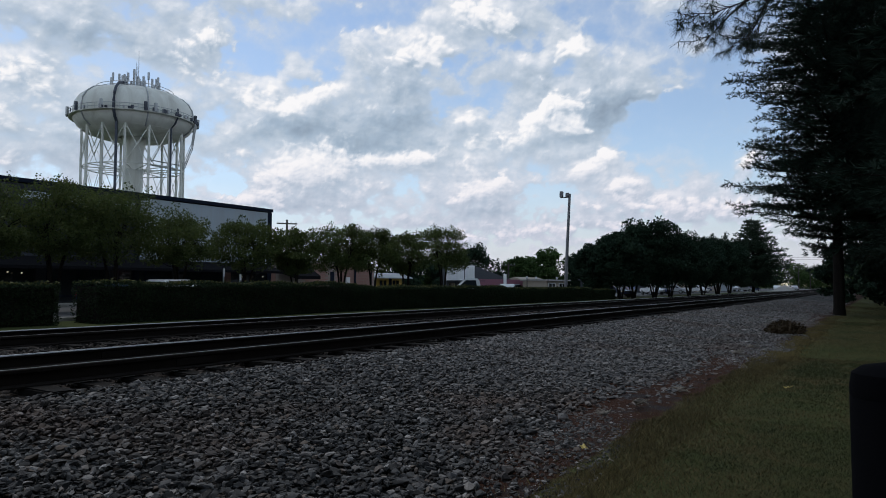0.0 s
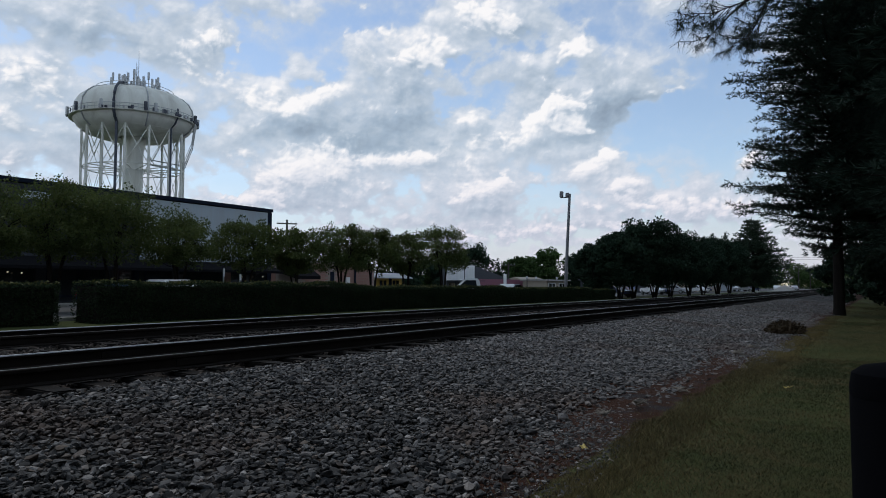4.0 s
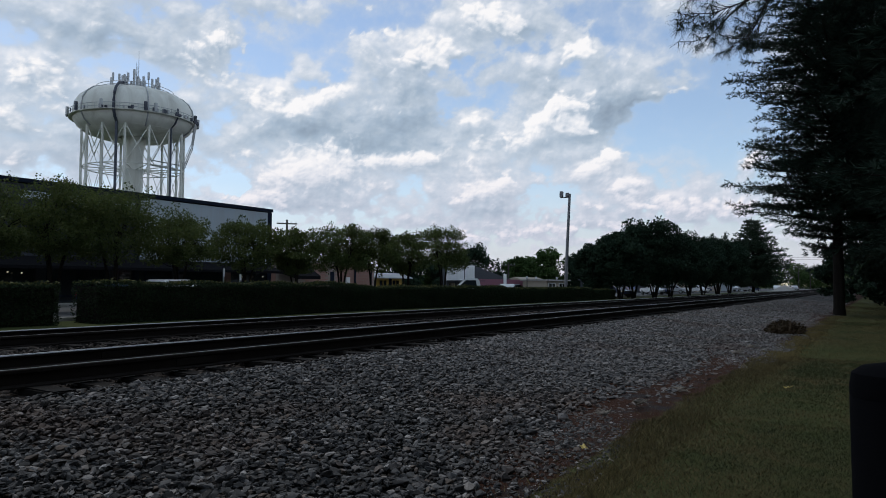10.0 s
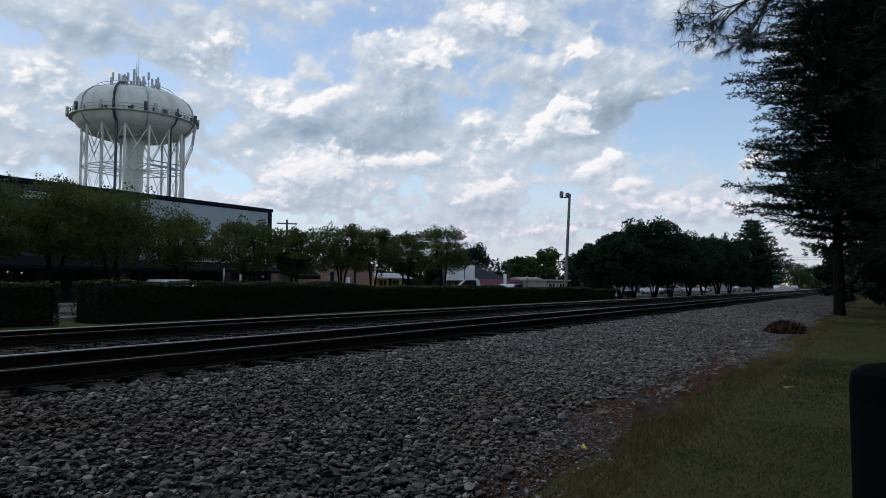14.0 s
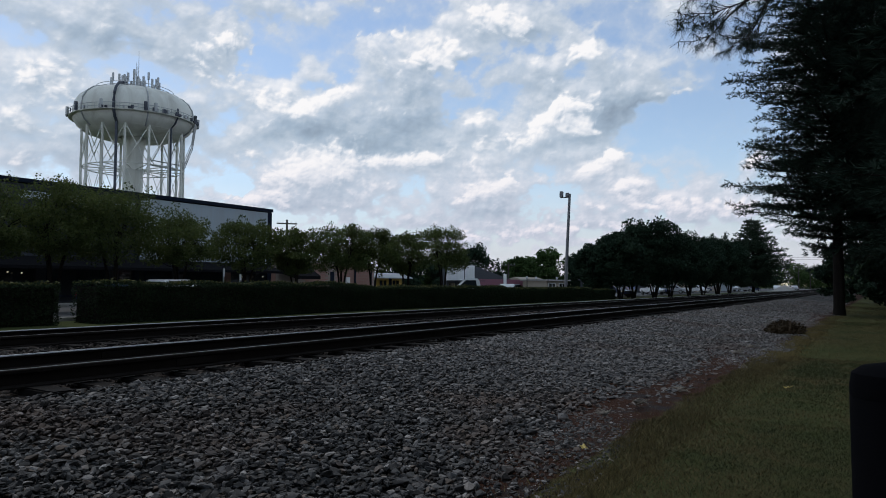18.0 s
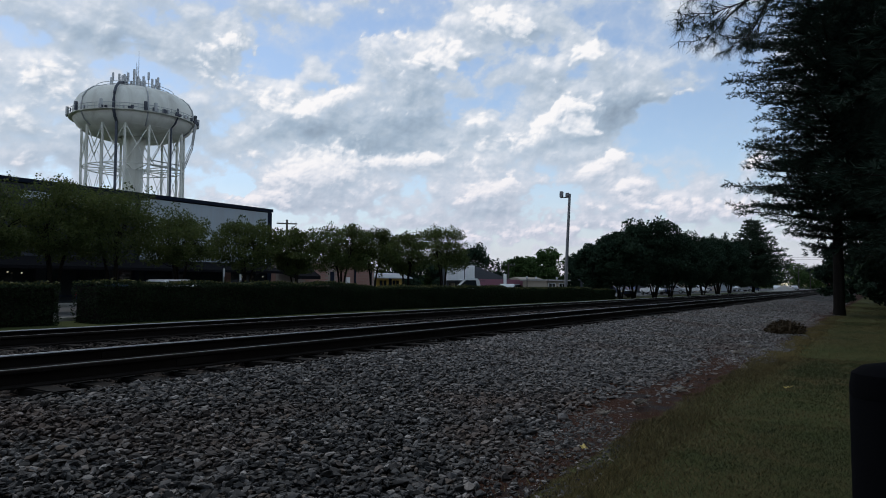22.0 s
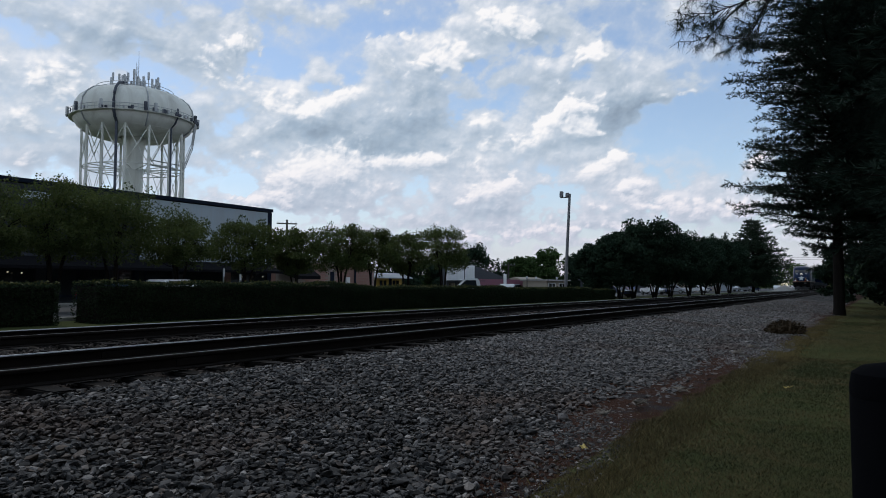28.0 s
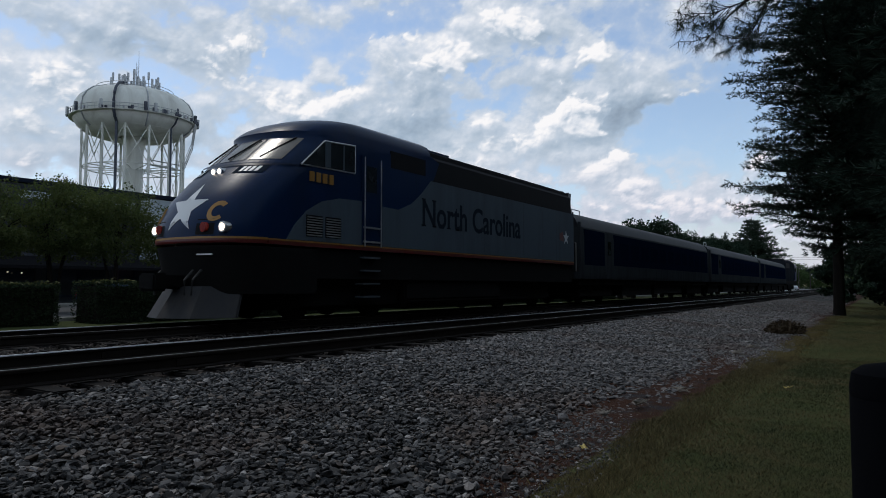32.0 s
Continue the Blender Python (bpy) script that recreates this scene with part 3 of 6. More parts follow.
def ground():
    xs = [-4900, -2500, -1200, -600, -300, -160, -100, -70, -50] + [-44 + 1.5 * i for i in range(16)] + [-20 + 1.0 * i for i in range(16)] \
        + [-4 + 0.4 * i for i in range(20)] + [4.5, 6, 9, 14, 25, 50, 120, 300, 900, 2200, 4900]
    ys = [-4900, -2000, -800, -300, -120, -60, -30, -15, -8] + [-5 + 0.5 * i for i in range(80)] + [36, 40, 46, 54, 64, 80, 100, 130, 170, 240, 350, 520, 800, 1300, 2300, 3500, 4900]
    verts = [(x, y, ground_height(x, y)) for x in xs for y in ys]
    n = len(ys)
    faces = [(i * n + j, (i + 1) * n + j, (i + 1) * n + j + 1, i * n + j + 1) for i in range(len(xs) - 1) for j in range(n - 1)]
    ob = new("ground", sheet("ground", verts, faces, ground_material(), True))
    return tagged(ob, "mown green and straw-coloured grass with bare red clay beside the tracks", "ground", kind="structure")


ground_sheet = ground()


def bed_height(x):
    """Height of the stone bed at x."""
    pts = [(-2.05, -0.56), (-2.6, -0.47), (-4.2, -0.36), (-5.6, -0.24), (-6.1, -0.215), (-9.0, -0.2), (-9.9, -0.26), (-10.4, -0.22), (-13.9, -0.2), (-14.6, -0.24), (-17.2, -0.55)]
    for (x0, z0), (x1, z1) in zip(pts, pts[1:]):
        if x1 <= x <= x0:
            return z0 + (z1 - z0) * (x0 - x) / (x0 - x1)
    return -0.6


def ballast_bed():
    n = 40
    xs = [-2.05 - (17.2 - 2.05) * i / n for i in range(n + 1)]
    ys = [-60, -30, -12] + [-6 + i for i in range(60)] + [58, 64, 72, 84, 100, 115, 130, 150, 170, 200, 230, 265, 300, 450, 650]
    noise.seed_set(4)
    verts = [(x + bend(y), y, bed_height(x) - 0.03 + 0.03 * noise.noise((x * 1.3, y * 1.3, 0)) * (1 if y < 60 else 0)) for x in xs for y in ys]
    m = len(ys)
    faces = [(i * m + j, (i + 1) * m + j, (i + 1) * m + j + 1, i * m + j + 1) for i in range(n) for j in range(m - 1)]
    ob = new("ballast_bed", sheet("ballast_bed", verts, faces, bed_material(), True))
    return tagged(ob, "sloping grey crushed-stone ballast bed under the tracks", "ballast", kind="structure")


def bed_material():
    n = Nodes("ballast_ground", 0.9, 0.0, 0.2)
    v = n.node("ShaderNodeTexVoronoi", Scale=17.0)
    n.t.links.new(n.co, v.inputs["Vector"])
    grey = n.node("ShaderNodeSeparateColor")
    n.t.links.new(v.outputs["Color"], grey.inputs[0])
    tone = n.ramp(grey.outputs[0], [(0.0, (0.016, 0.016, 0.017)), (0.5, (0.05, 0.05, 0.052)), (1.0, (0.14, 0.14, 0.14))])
    # shade in the gaps between stones, painted in as near black
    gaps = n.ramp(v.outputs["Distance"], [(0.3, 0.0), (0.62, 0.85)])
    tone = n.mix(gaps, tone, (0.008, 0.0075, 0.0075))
    soil = n.ramp(n.noise(0.6, 5, 0.6), [(0.52, 0.0), (0.7, 0.5)])
    tone = n.mix(soil, tone, (0.085, 0.055, 0.038))
    x = n.node("ShaderNodeSeparateXYZ")
    n.t.links.new(n.co, x.inputs[0])
    oily = n.node("ShaderNodeMapRange")
    n.put(oily.inputs[0], n.math("ADD", x.outputs[0], n.math("MULTIPLY", n.math("SUBTRACT", n.noise(1.5, 4), 0.5), 0.8)))
    oily.inputs[1].default_value, oily.inputs[2].default_value = -6.0, -6.6
    tone = n.mix(n.math("MULTIPLY", oily.outputs[0], 0.75), tone, (0.03, 0.02, 0.015))
    inv = n.math("SUBTRACT", 1.0, v.outputs["Distance"])
    return n.colour(tone).bump(inv, 1.0, 0.05).m


bed = ballast_bed()


# ---- tracks ----
RAIL = [(-0.07, -0.172), (0.07, -0.172), (0.07, -0.158), (0.012, -0.14), (0.01, -0.045), (0.036, -0.034), (0.036, -0.008), (0.03, 0.0),
        (-0.03, 0.0), (-0.036, -0.008), (-0.036, -0.034), (-0.01, -0.045), (-0.012, -0.14), (-0.07, -0.158)]


LINE = [-60, 0, 20] + list(range(30, 300, 10)) + [300, 400, 500, 650]


def track(name, x, label):
    ob = tagged(new(name), label, "railway track", kind="structure")
    ob.empty_display_size = 0.3
    for side in (-1, 1):
        c = x + side * (GAUGE / 2 + 0.036)
        rail = part("rail", Geo().sweep([(c + a, b) for a, b in RAIL], LINE), M["rail_rust"], ob, "rusty steel rail with a polished head")
        g = -side
        worn_edge = [(c + g * 0.0375, -0.012), (c + g * 0.031, 0.002), (c + g * 0.026, 0.003), (c + g * 0.012, 0.003), (c + g * 0.012, -0.002), (c + g * 0.03, -0.014)]
        part("rail_head", Geo().sweep(worn_edge, LINE), M["steel_top"], rail, "polished running surface")
        joints = Geo().box(c - 0.03, c + 0.03, 4.9, 5.5, -0.13, -0.055)
        part("joint_bar", joints, M["rail_rust"], rail)
    rng = random.Random(3)
    ties = []
    for k in range(4):
        g = Geo().box(-1.32 + 0.03 * k, 1.32 + 0.02 * k, -0.115, 0.115, -0.34, -0.176 - 0.004 * k)
        ties.append(g.mesh("tie", M["tie"], bevel=0.014))
    rest = Geo()
    for i in range(420):
        y = -8 + 0.54 * i + rng.uniform(-0.04, 0.04)
        if i < 150:
            t = new("tie", ties[rng.randrange(4)])
            t.parent = ob
            t.matrix_basis = pose(x + bend(y) + rng.uniform(-0.06, 0.08), y, rng.uniform(-0.02, 0.012), rng.uniform(-1, 1), 0, rng.uniform(-1.5, 1.5))
        else:
            rest.box(x + bend(y) - 1.3, x + bend(y) + 1.3, y - 0.11, y + 0.11, -0.3, -0.18)
    tagged(part("ties_far", rest, M["tie"], ob, "dark timber ties"), kind="stuff")
    return ob


track("track_near", TRACK_NEAR, "near railway track with polished rails on dark timber ties")
track("track_far", TRACK_FAR, "far railway track with polished rails on dark timber ties")


# ---- street and car park beyond the hedge ----
def slab(name, x0, x1, y0, y1, z0, z1, material, label, category):
    return tagged(part(name, Geo().box(x0, x1, y0, y1, z0, z1), material), label, category, kind="structure")


slab("road", -41.2, -24.6, -200, 900, -0.62, -0.44, M["asphalt"], "grey asphalt street with parking beyond the hedge", "road")
slab("kerb", -24.6, -24.4, -200, 900, -0.62, -0.33, M["concrete"], "low concrete kerb along the street", "kerb")
slab("pavement", -45.0, -41.2, -200, 900, -0.62, -0.3, M["concrete"], "concrete pavement before the shop fronts", "pavement")
slab("parking_lot", -110.0, -45.0, 43, 300, -0.62, -0.40, M["asphalt"], "open asphalt car park between the buildings", "car park")


# ---- plants ----
def leaves(points, size, rng, droop=0.0, long=1.6):
    """Small pointed leaves at the points, each turned its own way."""
    p = np.asarray(points)
    n = len(p)
    a = rng.normal(size=(n, 3))
    a[:, 2] -= droop
    a /= np.linalg.norm(a, axis=1)[:, None]
    b = np.cross(a, rng.normal(size=(n, 3)))
    b /= np.linalg.norm(b, axis=1)[:, None]
    s = (size * rng.uniform(0.6, 1.4, n))[:, None]
    v = np.stack([p - a * s * long / 2, p + b * s * 0.5, p + a * s * long / 2, p - b * s * 0.5], 1).reshape(-1, 3)
    f = np.arange(4 * n).reshape(n, 4)
    return v, f


def lobes(rng, count, radius, height, base, plump=1.0):
    """Centres and sizes of the leaf masses of a crown."""
    out = []
    for _ in range(count):
        a, r = rng.uniform(0, 2 * math.pi), radius * math.sqrt(rng.uniform(0.02, 1)) * 0.88
        z = base + height * rng.uniform(0.06, 0.93)
        k = math.sin(math.pi * min(0.9, max(0.16, (z - base) / height))) ** 0.55
        out.append((r * k * math.cos(a), r * k * math.sin(a), z, radius * rng.uniform(0.09, 0.27) * plump, radius * rng.uniform(0.07, 0.2) * plump))
    return out


def broadleaf(name, height, radius, seed, material, label, count=5200, size=0.15, stems=3, base=0.3, clumps=26, category="tree", group="", plump=1.0):
    """A tree with some stems, limbs to each leaf mass, and leaves scattered through the masses with gaps."""
    rng = np.random.default_rng(seed)
    ob = thing(name, label, category, group=group)
    b = height * base
    masses = lobes(rng, clumps, radius, height - b, b, plump)
    wood = Geo()
    forks = []
    for k in range(stems):
        a = 2 * math.pi * k / stems + rng.uniform(-0.4, 0.4)
        out = radius * (0.28 if stems > 1 else 0.05)
        p = [(0.1 * math.cos(a), 0.1 * math.sin(a), -0.15), (0.4 * out * math.cos(a), 0.4 * out * math.sin(a), b * 0.8),
             (out * math.cos(a), out * math.sin(a), b * 1.6), (out * 1.3 * math.cos(a + 0.3), out * 1.3 * math.sin(a + 0.3), height * 0.72)]
        r = height * (0.013 if stems > 1 else 0.024)
        wood.tube(p, [r * 1.3, r, r * 0.7, r * 0.25], 7)
        forks.append(p)
    for x, y, z, rr, rz in masses[::2]:
        p = min(forks, key=lambda q: (q[2][0] - x) ** 2 + (q[2][1] - y) ** 2)
        s = Vector(p[1]).lerp(Vector(p[2]), rng.uniform(0.2, 1.0))
        m = s.lerp(Vector((x, y, z)), 0.5) + Vector((0, 0, rng.uniform(-0.1, 0.25)))
        wood.tube([s, m, (x, y, z + rz * 0.5)], [height * 0.0045, height * 0.003, height * 0.0012], 5, False)
    # a few shoots rising out of the crown
    for k in range(6 if stems > 1 else 0):
        a, r = rng.uniform(0, 2 * math.pi), radius * rng.uniform(0.1, 0.6)
        masses.append((r * math.cos(a), r * math.sin(a), height * rng.uniform(0.93, 1.03), radius * 0.12, radius * 0.16))
    part("trunk", wood, M["bark"], ob, smooth=True)
    pts = []
    w = np.array([q[3] ** 2 * q[4] for q in masses])
    w = w / w.sum()
    for (x, y, z, rr, rz), share in zip(masses, w):
        k = int(count * share)
        d = rng.normal(size=(k, 3))
        d /= np.linalg.norm(d, axis=1)[:, None]
        q = d * (rng.uniform(0.25, 1.12, k) ** 0.6)[:, None] * np.array([rr, rr, rz]) + (x, y, z)
        pts.append(q)
    v, f = leaves(np.concatenate(pts), size, rng, 0.3)
    part("crown", sheet("crown", v, f, material), material, ob)
    return ob


def tufts(points, ways, rng, needles=12, length=0.16, width=0.006):
    """Sprays of needles: thin blades fanning out from each point along its way."""
    p, d = np.repeat(np.asarray(points), needles, 0), np.repeat(np.asarray(ways), needles, 0)
    n = len(p)
    a = d + rng.normal(size=(n, 3)) * 0.55
    a /= np.linalg.norm(a, axis=1)[:, None]
    b = np.cross(a, rng.normal(size=(n, 3)))
    b /= np.linalg.norm(b, axis=1)[:, None]
    s = (length * rng.uniform(0.7, 1.25, n))[:, None]
    v = np.stack([p - b * width, p + b * width, p + a * s], 1).reshape(-1, 3)
    return v, np.arange(3 * n).reshape(n, 3)


def pine(name, height, radius, seed, label, lowest=0.3, limbs=70, per=60, needles=12, length=0.26, width=0.02, trunk=0.3, rise=0.1):
    """A pine: straight trunk, tiers of long limbs whose twigs carry flat sprays of needles."""
    rng = np.random.default_rng(seed)
    ob = thing(name, label, "pine tree")
    wood = Geo().tube([(0, 0, -0.3), (0, 0, 0.4), (0.06, 0.03, height * 0.5), (0, 0, height)], [trunk * 1.2, trunk, trunk * 0.7, 0.03], 12)
    pts, ways = [], []
    for k in range(limbs):
        u = (k + rng.uniform(0, 0.8)) / limbs
        z = height * (lowest + (0.98 - lowest) * u)
        full = radius * (1 - 0.8 * u ** 1.2)
        reach = full * (rng.uniform(0.86, 1.08) if k % 3 else rng.uniform(0.5, 0.8))
        a = k * 2.4 + rng.uniform(-0.35, 0.35)
        ca, sa = math.cos(a), math.sin(a)
        lift = rise + rng.uniform(-0.1, 0.1)
        line = [Vector((ca * reach * t, sa * reach * t, z + reach * (lift * t - 0.1 * t * t + 0.06 * t ** 4))) for t in (0.0, 0.35, 0.7, 1.0)]
        wood.tube(line, [0.05 * (1.2 - u), 0.035, 0.02, 0.006], 5, False)
        for j in range(per):
            t = 1.0 - rng.uniform(0, 1) ** 1.2 * 0.85
            i = min(2, int(t * 3))
            c = line[i].lerp(line[i + 1], min(1.0, max(0.0, t * 3 - i)))
            side = rng.normal() * reach * 0.2 * (1.22 - t)
            q = c + Vector((-sa * side, ca * side, rng.normal() * 0.13 - abs(side) * 0.06))
            pts.append(q)
            ways.append((ca + rng.normal() * 0.5, sa + rng.normal() * 0.5, 0.2 + rng.normal() * 0.25))
            if j % 5 == 0:
                wood.tube([c, q], [0.01, 0.004], 3, False)
    part("trunk", wood, M["bark"], ob, smooth=True)
    v, f = tufts(pts, ways, rng, needles, length, width)
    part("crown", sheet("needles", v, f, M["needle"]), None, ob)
    return ob


def layered_pine(name, height, seed, label, shape, lowest=2.9, spacing=0.36, trunk=0.23, per=8, needles=10, length=0.2, width=0.013, foliage="needle"):
    """A white pine: whorls of long limbs, each a flat plate of twigs set with fine needles. shape: reach of the limbs by height."""
    rng = np.random.default_rng(seed)
    ob = thing(name, label, "pine tree")
    wood = Geo().tube([(0, 0, -0.3), (0, 0, 0.4), (0.06, 0.03, height * 0.5), (0, 0, height)], [trunk * 1.25, trunk, trunk * 0.7, 0.03], 12)
    pts, ways = [], []
    z = lowest
    while z < height - 0.4:
        turn = rng.uniform(0, 2 * math.pi)
        for k in range(per):
            a = turn + 2 * math.pi * k / per + rng.uniform(-0.3, 0.3)
            ca, sa = math.cos(a), math.sin(a)
            reach = np.interp(z, *shape) * (rng.uniform(0.82, 1.06) if k % 2 else rng.uniform(0.45, 0.9))
            lift = rng.uniform(0.08, 0.26) + 0.12 * max(0.0, 1 - z / 6)
            at = lambda t: Vector((ca * reach * t, sa * reach * t, z + rng.uniform(-0.02, 0.02) + reach * (lift * t - 0.12 * t * t + 0.05 * t ** 4)))
            line = [at(t) for t in (0.0, 0.35, 0.7, 1.0)]
            wood.tube(line, [0.05, 0.035, 0.02, 0.006], 5, False)
            count = max(5, int(reach / (1.15 * length)))
            for j in range(count):
                t = 0.12 + 0.88 * (j + rng.uniform(0, 1)) / count
                c = at(t)
                for s in (-1, 1):
                    out = s * rng.uniform(0.55, 1.0)
                    way = Vector((ca * math.cos(out) - sa * math.sin(out), sa * math.cos(out) + ca * math.sin(out), rng.uniform(-0.3, 0.45)))
                    long = reach * rng.uniform(0.12, 0.3) * (1.15 - 0.75 * t) + 0.12
                    if j % 3 == 0:
                        wood.tube([c, c + way * long], [0.01, 0.004], 3, False)
                    m = max(2, int(long / (0.7 * length)))
                    for q in range(m):
                        pts.append(c + way * (long * (q + 0.7) / m) + Vector((0, 0, rng.normal() * 0.2 * length)))
                        ways.append((way.x + rng.normal() * 0.2, way.y + rng.normal() * 0.2, 0.22 + rng.normal() * 0.2))
        z += spacing * rng.uniform(0.75, 1.25)
    part("trunk", wood, M["bark"], ob, smooth=True)
    v, f = tufts(pts, ways, rng, needles, length, width)
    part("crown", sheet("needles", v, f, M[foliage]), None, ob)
    return ob


def hedge(x0, x1, y0, y1, top, seed, label):
    """A clipped hedge: a dense dark body of leaves, with a paler fringe of new growth on top."""
    rng = np.random.default_rng(seed)
    ob = thing("hedge", label, "hedge", ((x0 + x1) / 2, y0, GROUND), group="clipped hedges")
    w, n, h = (x1 - x0) / 2, y1 - y0, top - GROUND
    core = Geo().box(-w + 0.12, w - 0.12, 0.12, n - 0.12, 0.02, h - 0.1)
    part("woody_core", core, M["bark"], ob)
    k = int(n * 2500)
    y = rng.uniform(0, n, k)
    u = rng.uniform(0, 1, k)
    front = rng.uniform(0, 1, k) < 0.62
    bulge = 0.05 * np.sin(y * 1.7) + 0.03 * np.sin(y * 4.3 + 1)
    z = np.where(front, u * h, h + bulge + rng.normal(size=k) * 0.03)
    x = np.where(front, w + bulge + 0.04 * np.sin(u * 9 + y) + rng.normal(size=k) * 0.03, rng.uniform(-w, w, k))
    z = np.where(front & (u > 0.92), z - 0.03, z)
    ends = rng.uniform(0, 1, k) < 0.05
    y = np.where(ends, np.where(rng.uniform(0, 1, k) < 0.5, 0.03, n - 0.03) + rng.normal(size=k) * 0.04, y)
    x = np.where(ends, rng.uniform(-w, w, k), x)
    z = np.where(ends, u * h, z)
    v, f = leaves(np.stack([x, y, z], 1), 0.042, rng)
    part("foliage", sheet("foliage", v, f, M["hedge"]), M["hedge"], ob)
    k = int(n * 130)
    y = rng.uniform(0, n, k)
    q = np.stack([rng.uniform(-w, w * 1.02, k), y, h + 0.05 * np.sin(y * 1.7) + np.abs(rng.normal(size=k)) * 0.045], 1)
    v, f = leaves(q, 0.065, rng)
    part("new_growth", sheet("new_growth", v, f, M["hedge_top"]), M["hedge_top"], ob, "yellowish clipped shoots")
    return ob


hedge(-23.9, -22.4, -14.0, 11.75, 0.86, 5, "long dark green clipped hedge beside the railway")
hedge(-23.9, -22.4, 12.95, 27.0, 0.88, 6, "long dark green clipped hedge with yellowish shoots on top")
hedge(-23.9, -22.4, 26.4, 43.0, 0.72, 7, "long dark green clipped hedge beside the railway")
hedge(-23.9, -22.4, 42.9, 60.0, 0.6, 9, "long dark green clipped hedge beside the railway")
hedge(-23.7, -22.4, 59.9, 66.5, 0.42, 8, "lower brighter green clipped hedge beside the railway")

STREET_TREES = [(10.0, -33, 5.8), (13.6, -33, 5.8), (17.0, -33, 6.0), (20.0, -33, 6.0), (23.9, -33, 5.8), (28.6, -33, 5.7), (32.8, -33, 5.3),
                (37.4, -33, 6.0), (41.0, -33, 5.9), (45.5, -33, 6.0), (51.0, -33, 6.9)]
for i, (y, x, h) in enumerate(STREET_TREES):
    h *= 1.0 if i < 4 else 0.92
    tree = broadleaf("street_tree", h, h * (0.47 if i < 6 else 0.45), 40 + i, M["tree_leaf"], "small multi-stemmed street tree with loose green leaves", count=15000 if i < 6 else 17000, size=0.075,
                     stems=3, base=0.42, clumps=64, group="street trees along the road", plump=1.25)
    tree.matrix_basis = pose(x, y, -0.45, 0, 0, 37 * i)

DARK_TREES = [(-24.8, 67.5, 5.5, 2.6), (-22.4, 68, 6.4, 2.9), (-21.6, 69.5, 7.6, 3.4), (-20.4, 73, 7.9, 4.1), (-20.3, 79, 6.9, 3.4), (-20.5, 89, 8.1, 3.6), (-20.5, 97, 7.4, 3.6), (-20, 104, 8.4, 3.6), (-20, 113, 8.2, 3.8)]
for i, (x, y, h, r) in enumerate(DARK_TREES):
    tree = broadleaf("shade_tree", h, r, 70 + i, M["dark_leaf"], "dense dark green tree with several trunks beside the track", count=22000, size=0.14, clumps=85,
                     base=0.2, stems=4, group="dark trees beside the track", plump=1.3)
    tree.matrix_basis = pose(x, y, -0.5, 0, 0, 53 * i)

far_pine = layered_pine("distant_pine", 14.4, 91, "bluish green pine beyond the dark trees", ([0, 3, 6, 8, 10, 12, 14.4], [5.5, 7.4, 6.8, 5.6, 4.0, 2.4, 0.7]),
                        lowest=1.2, spacing=0.5, per=9, length=0.38, width=0.04, trunk=0.3, foliage="needle_far")
far_pine.matrix_basis = pose(-20.5, 140, -0.5)

shrub = broadleaf("evergreen_shrub", 4.2, 2.0, 99, M["dark_leaf"], "dark evergreen shrub behind the pines", count=3600, size=0.2, clumps=50, base=0.03, category="shrub")
shrub.matrix_basis = pose(-2.6, 60, -0.5)
for i, (x, y) in enumerate(((0.6, 44), (2.2, 39.5), (3.4, 36), (2.0, 52), (0.0, 54), (4.6, 41), (2.0, 70), (4.5, 64), (1.5, 90), (5.0, 85), (2.0, 112), (6.0, 120), (2.5, 140), (7, 150), (3, 175), (8, 190), (4, 215), (9, 240))):
    copy_thing(shrub, pose(x, y, -0.5, 0, 0, 40 * i))
FAR_TREES = [(-94, 128, 8, 6), (-106, 120, 8, 6), (-86, 135, 7, 5), (-84.9, 147, 11.8, 6.5), (-92, 142, 9.5, 5), (-76.7, 153, 8.6, 4), (-70, 157, 10.6, 5), (-63.5, 161, 9.6, 5), (-57, 165, 9, 5), (-97, 141, 7, 5), (-66, 175, 9, 6), (-80, 165, 9, 6), (-48, 185, 10, 7), (-40, 200, 10, 7),
             (-35.8, 370, 12, 8), (-28, 372, 10, 9), (-20, 378, 12, 9), (-46, 350, 12, 9), (-8, 385, 12, 10), (-58, 340, 12, 9)]
for i, (x, y, h, r) in enumerate(FAR_TREES):
    tree = broadleaf("far_tree", h, r, 120 + i, M["far_leaf"] if i not in (0, 2, 3, 4, 7, 8) else M["dark_leaf"], "full rounded green tree far behind the buildings", count=8000, size=0.34, clumps=70, stems=1, base=0.02,
                     group="trees on the skyline", plump=1.4)
    tree.matrix_basis = pose(x, y, -0.5, 0, 0, 31 * i)

# the pines beside the lawn
REACH = ([0, 2.9, 3.4, 4.0, 4.4, 5.0, 5.5, 6.0, 7.0, 8.0, 9.0, 9.8, 10.6, 11.4, 12.4, 13.2, 15, 18], [1.2, 1.6, 2.4, 3.6, 4.5, 4.6, 4.2, 3.7, 4.0, 3.7, 3.3, 3.9, 4.5, 4.3, 3.9, 3.6, 2.8, 0.3])
near_pine = layered_pine("white_pine", 17.5, 201, "tall dark pine with flat layered limbs on the lawn", REACH)
near_pine.matrix_basis = pose(-1.6, 34.5, GROUND, 0, 0, 10)
row_pine = pine("white_pine", 16.0, 6.0, 202, "tall dark pine in the partly seen, partly added row beside the lawn", lowest=0.1, limbs=100, per=75, needles=14, length=0.28, width=0.016, trunk=0.28)
row_pine.matrix_basis = pose(4.4, 24, GROUND)
copy_thing(row_pine, pose(2.6, 40, GROUND, 0, 0, 200))
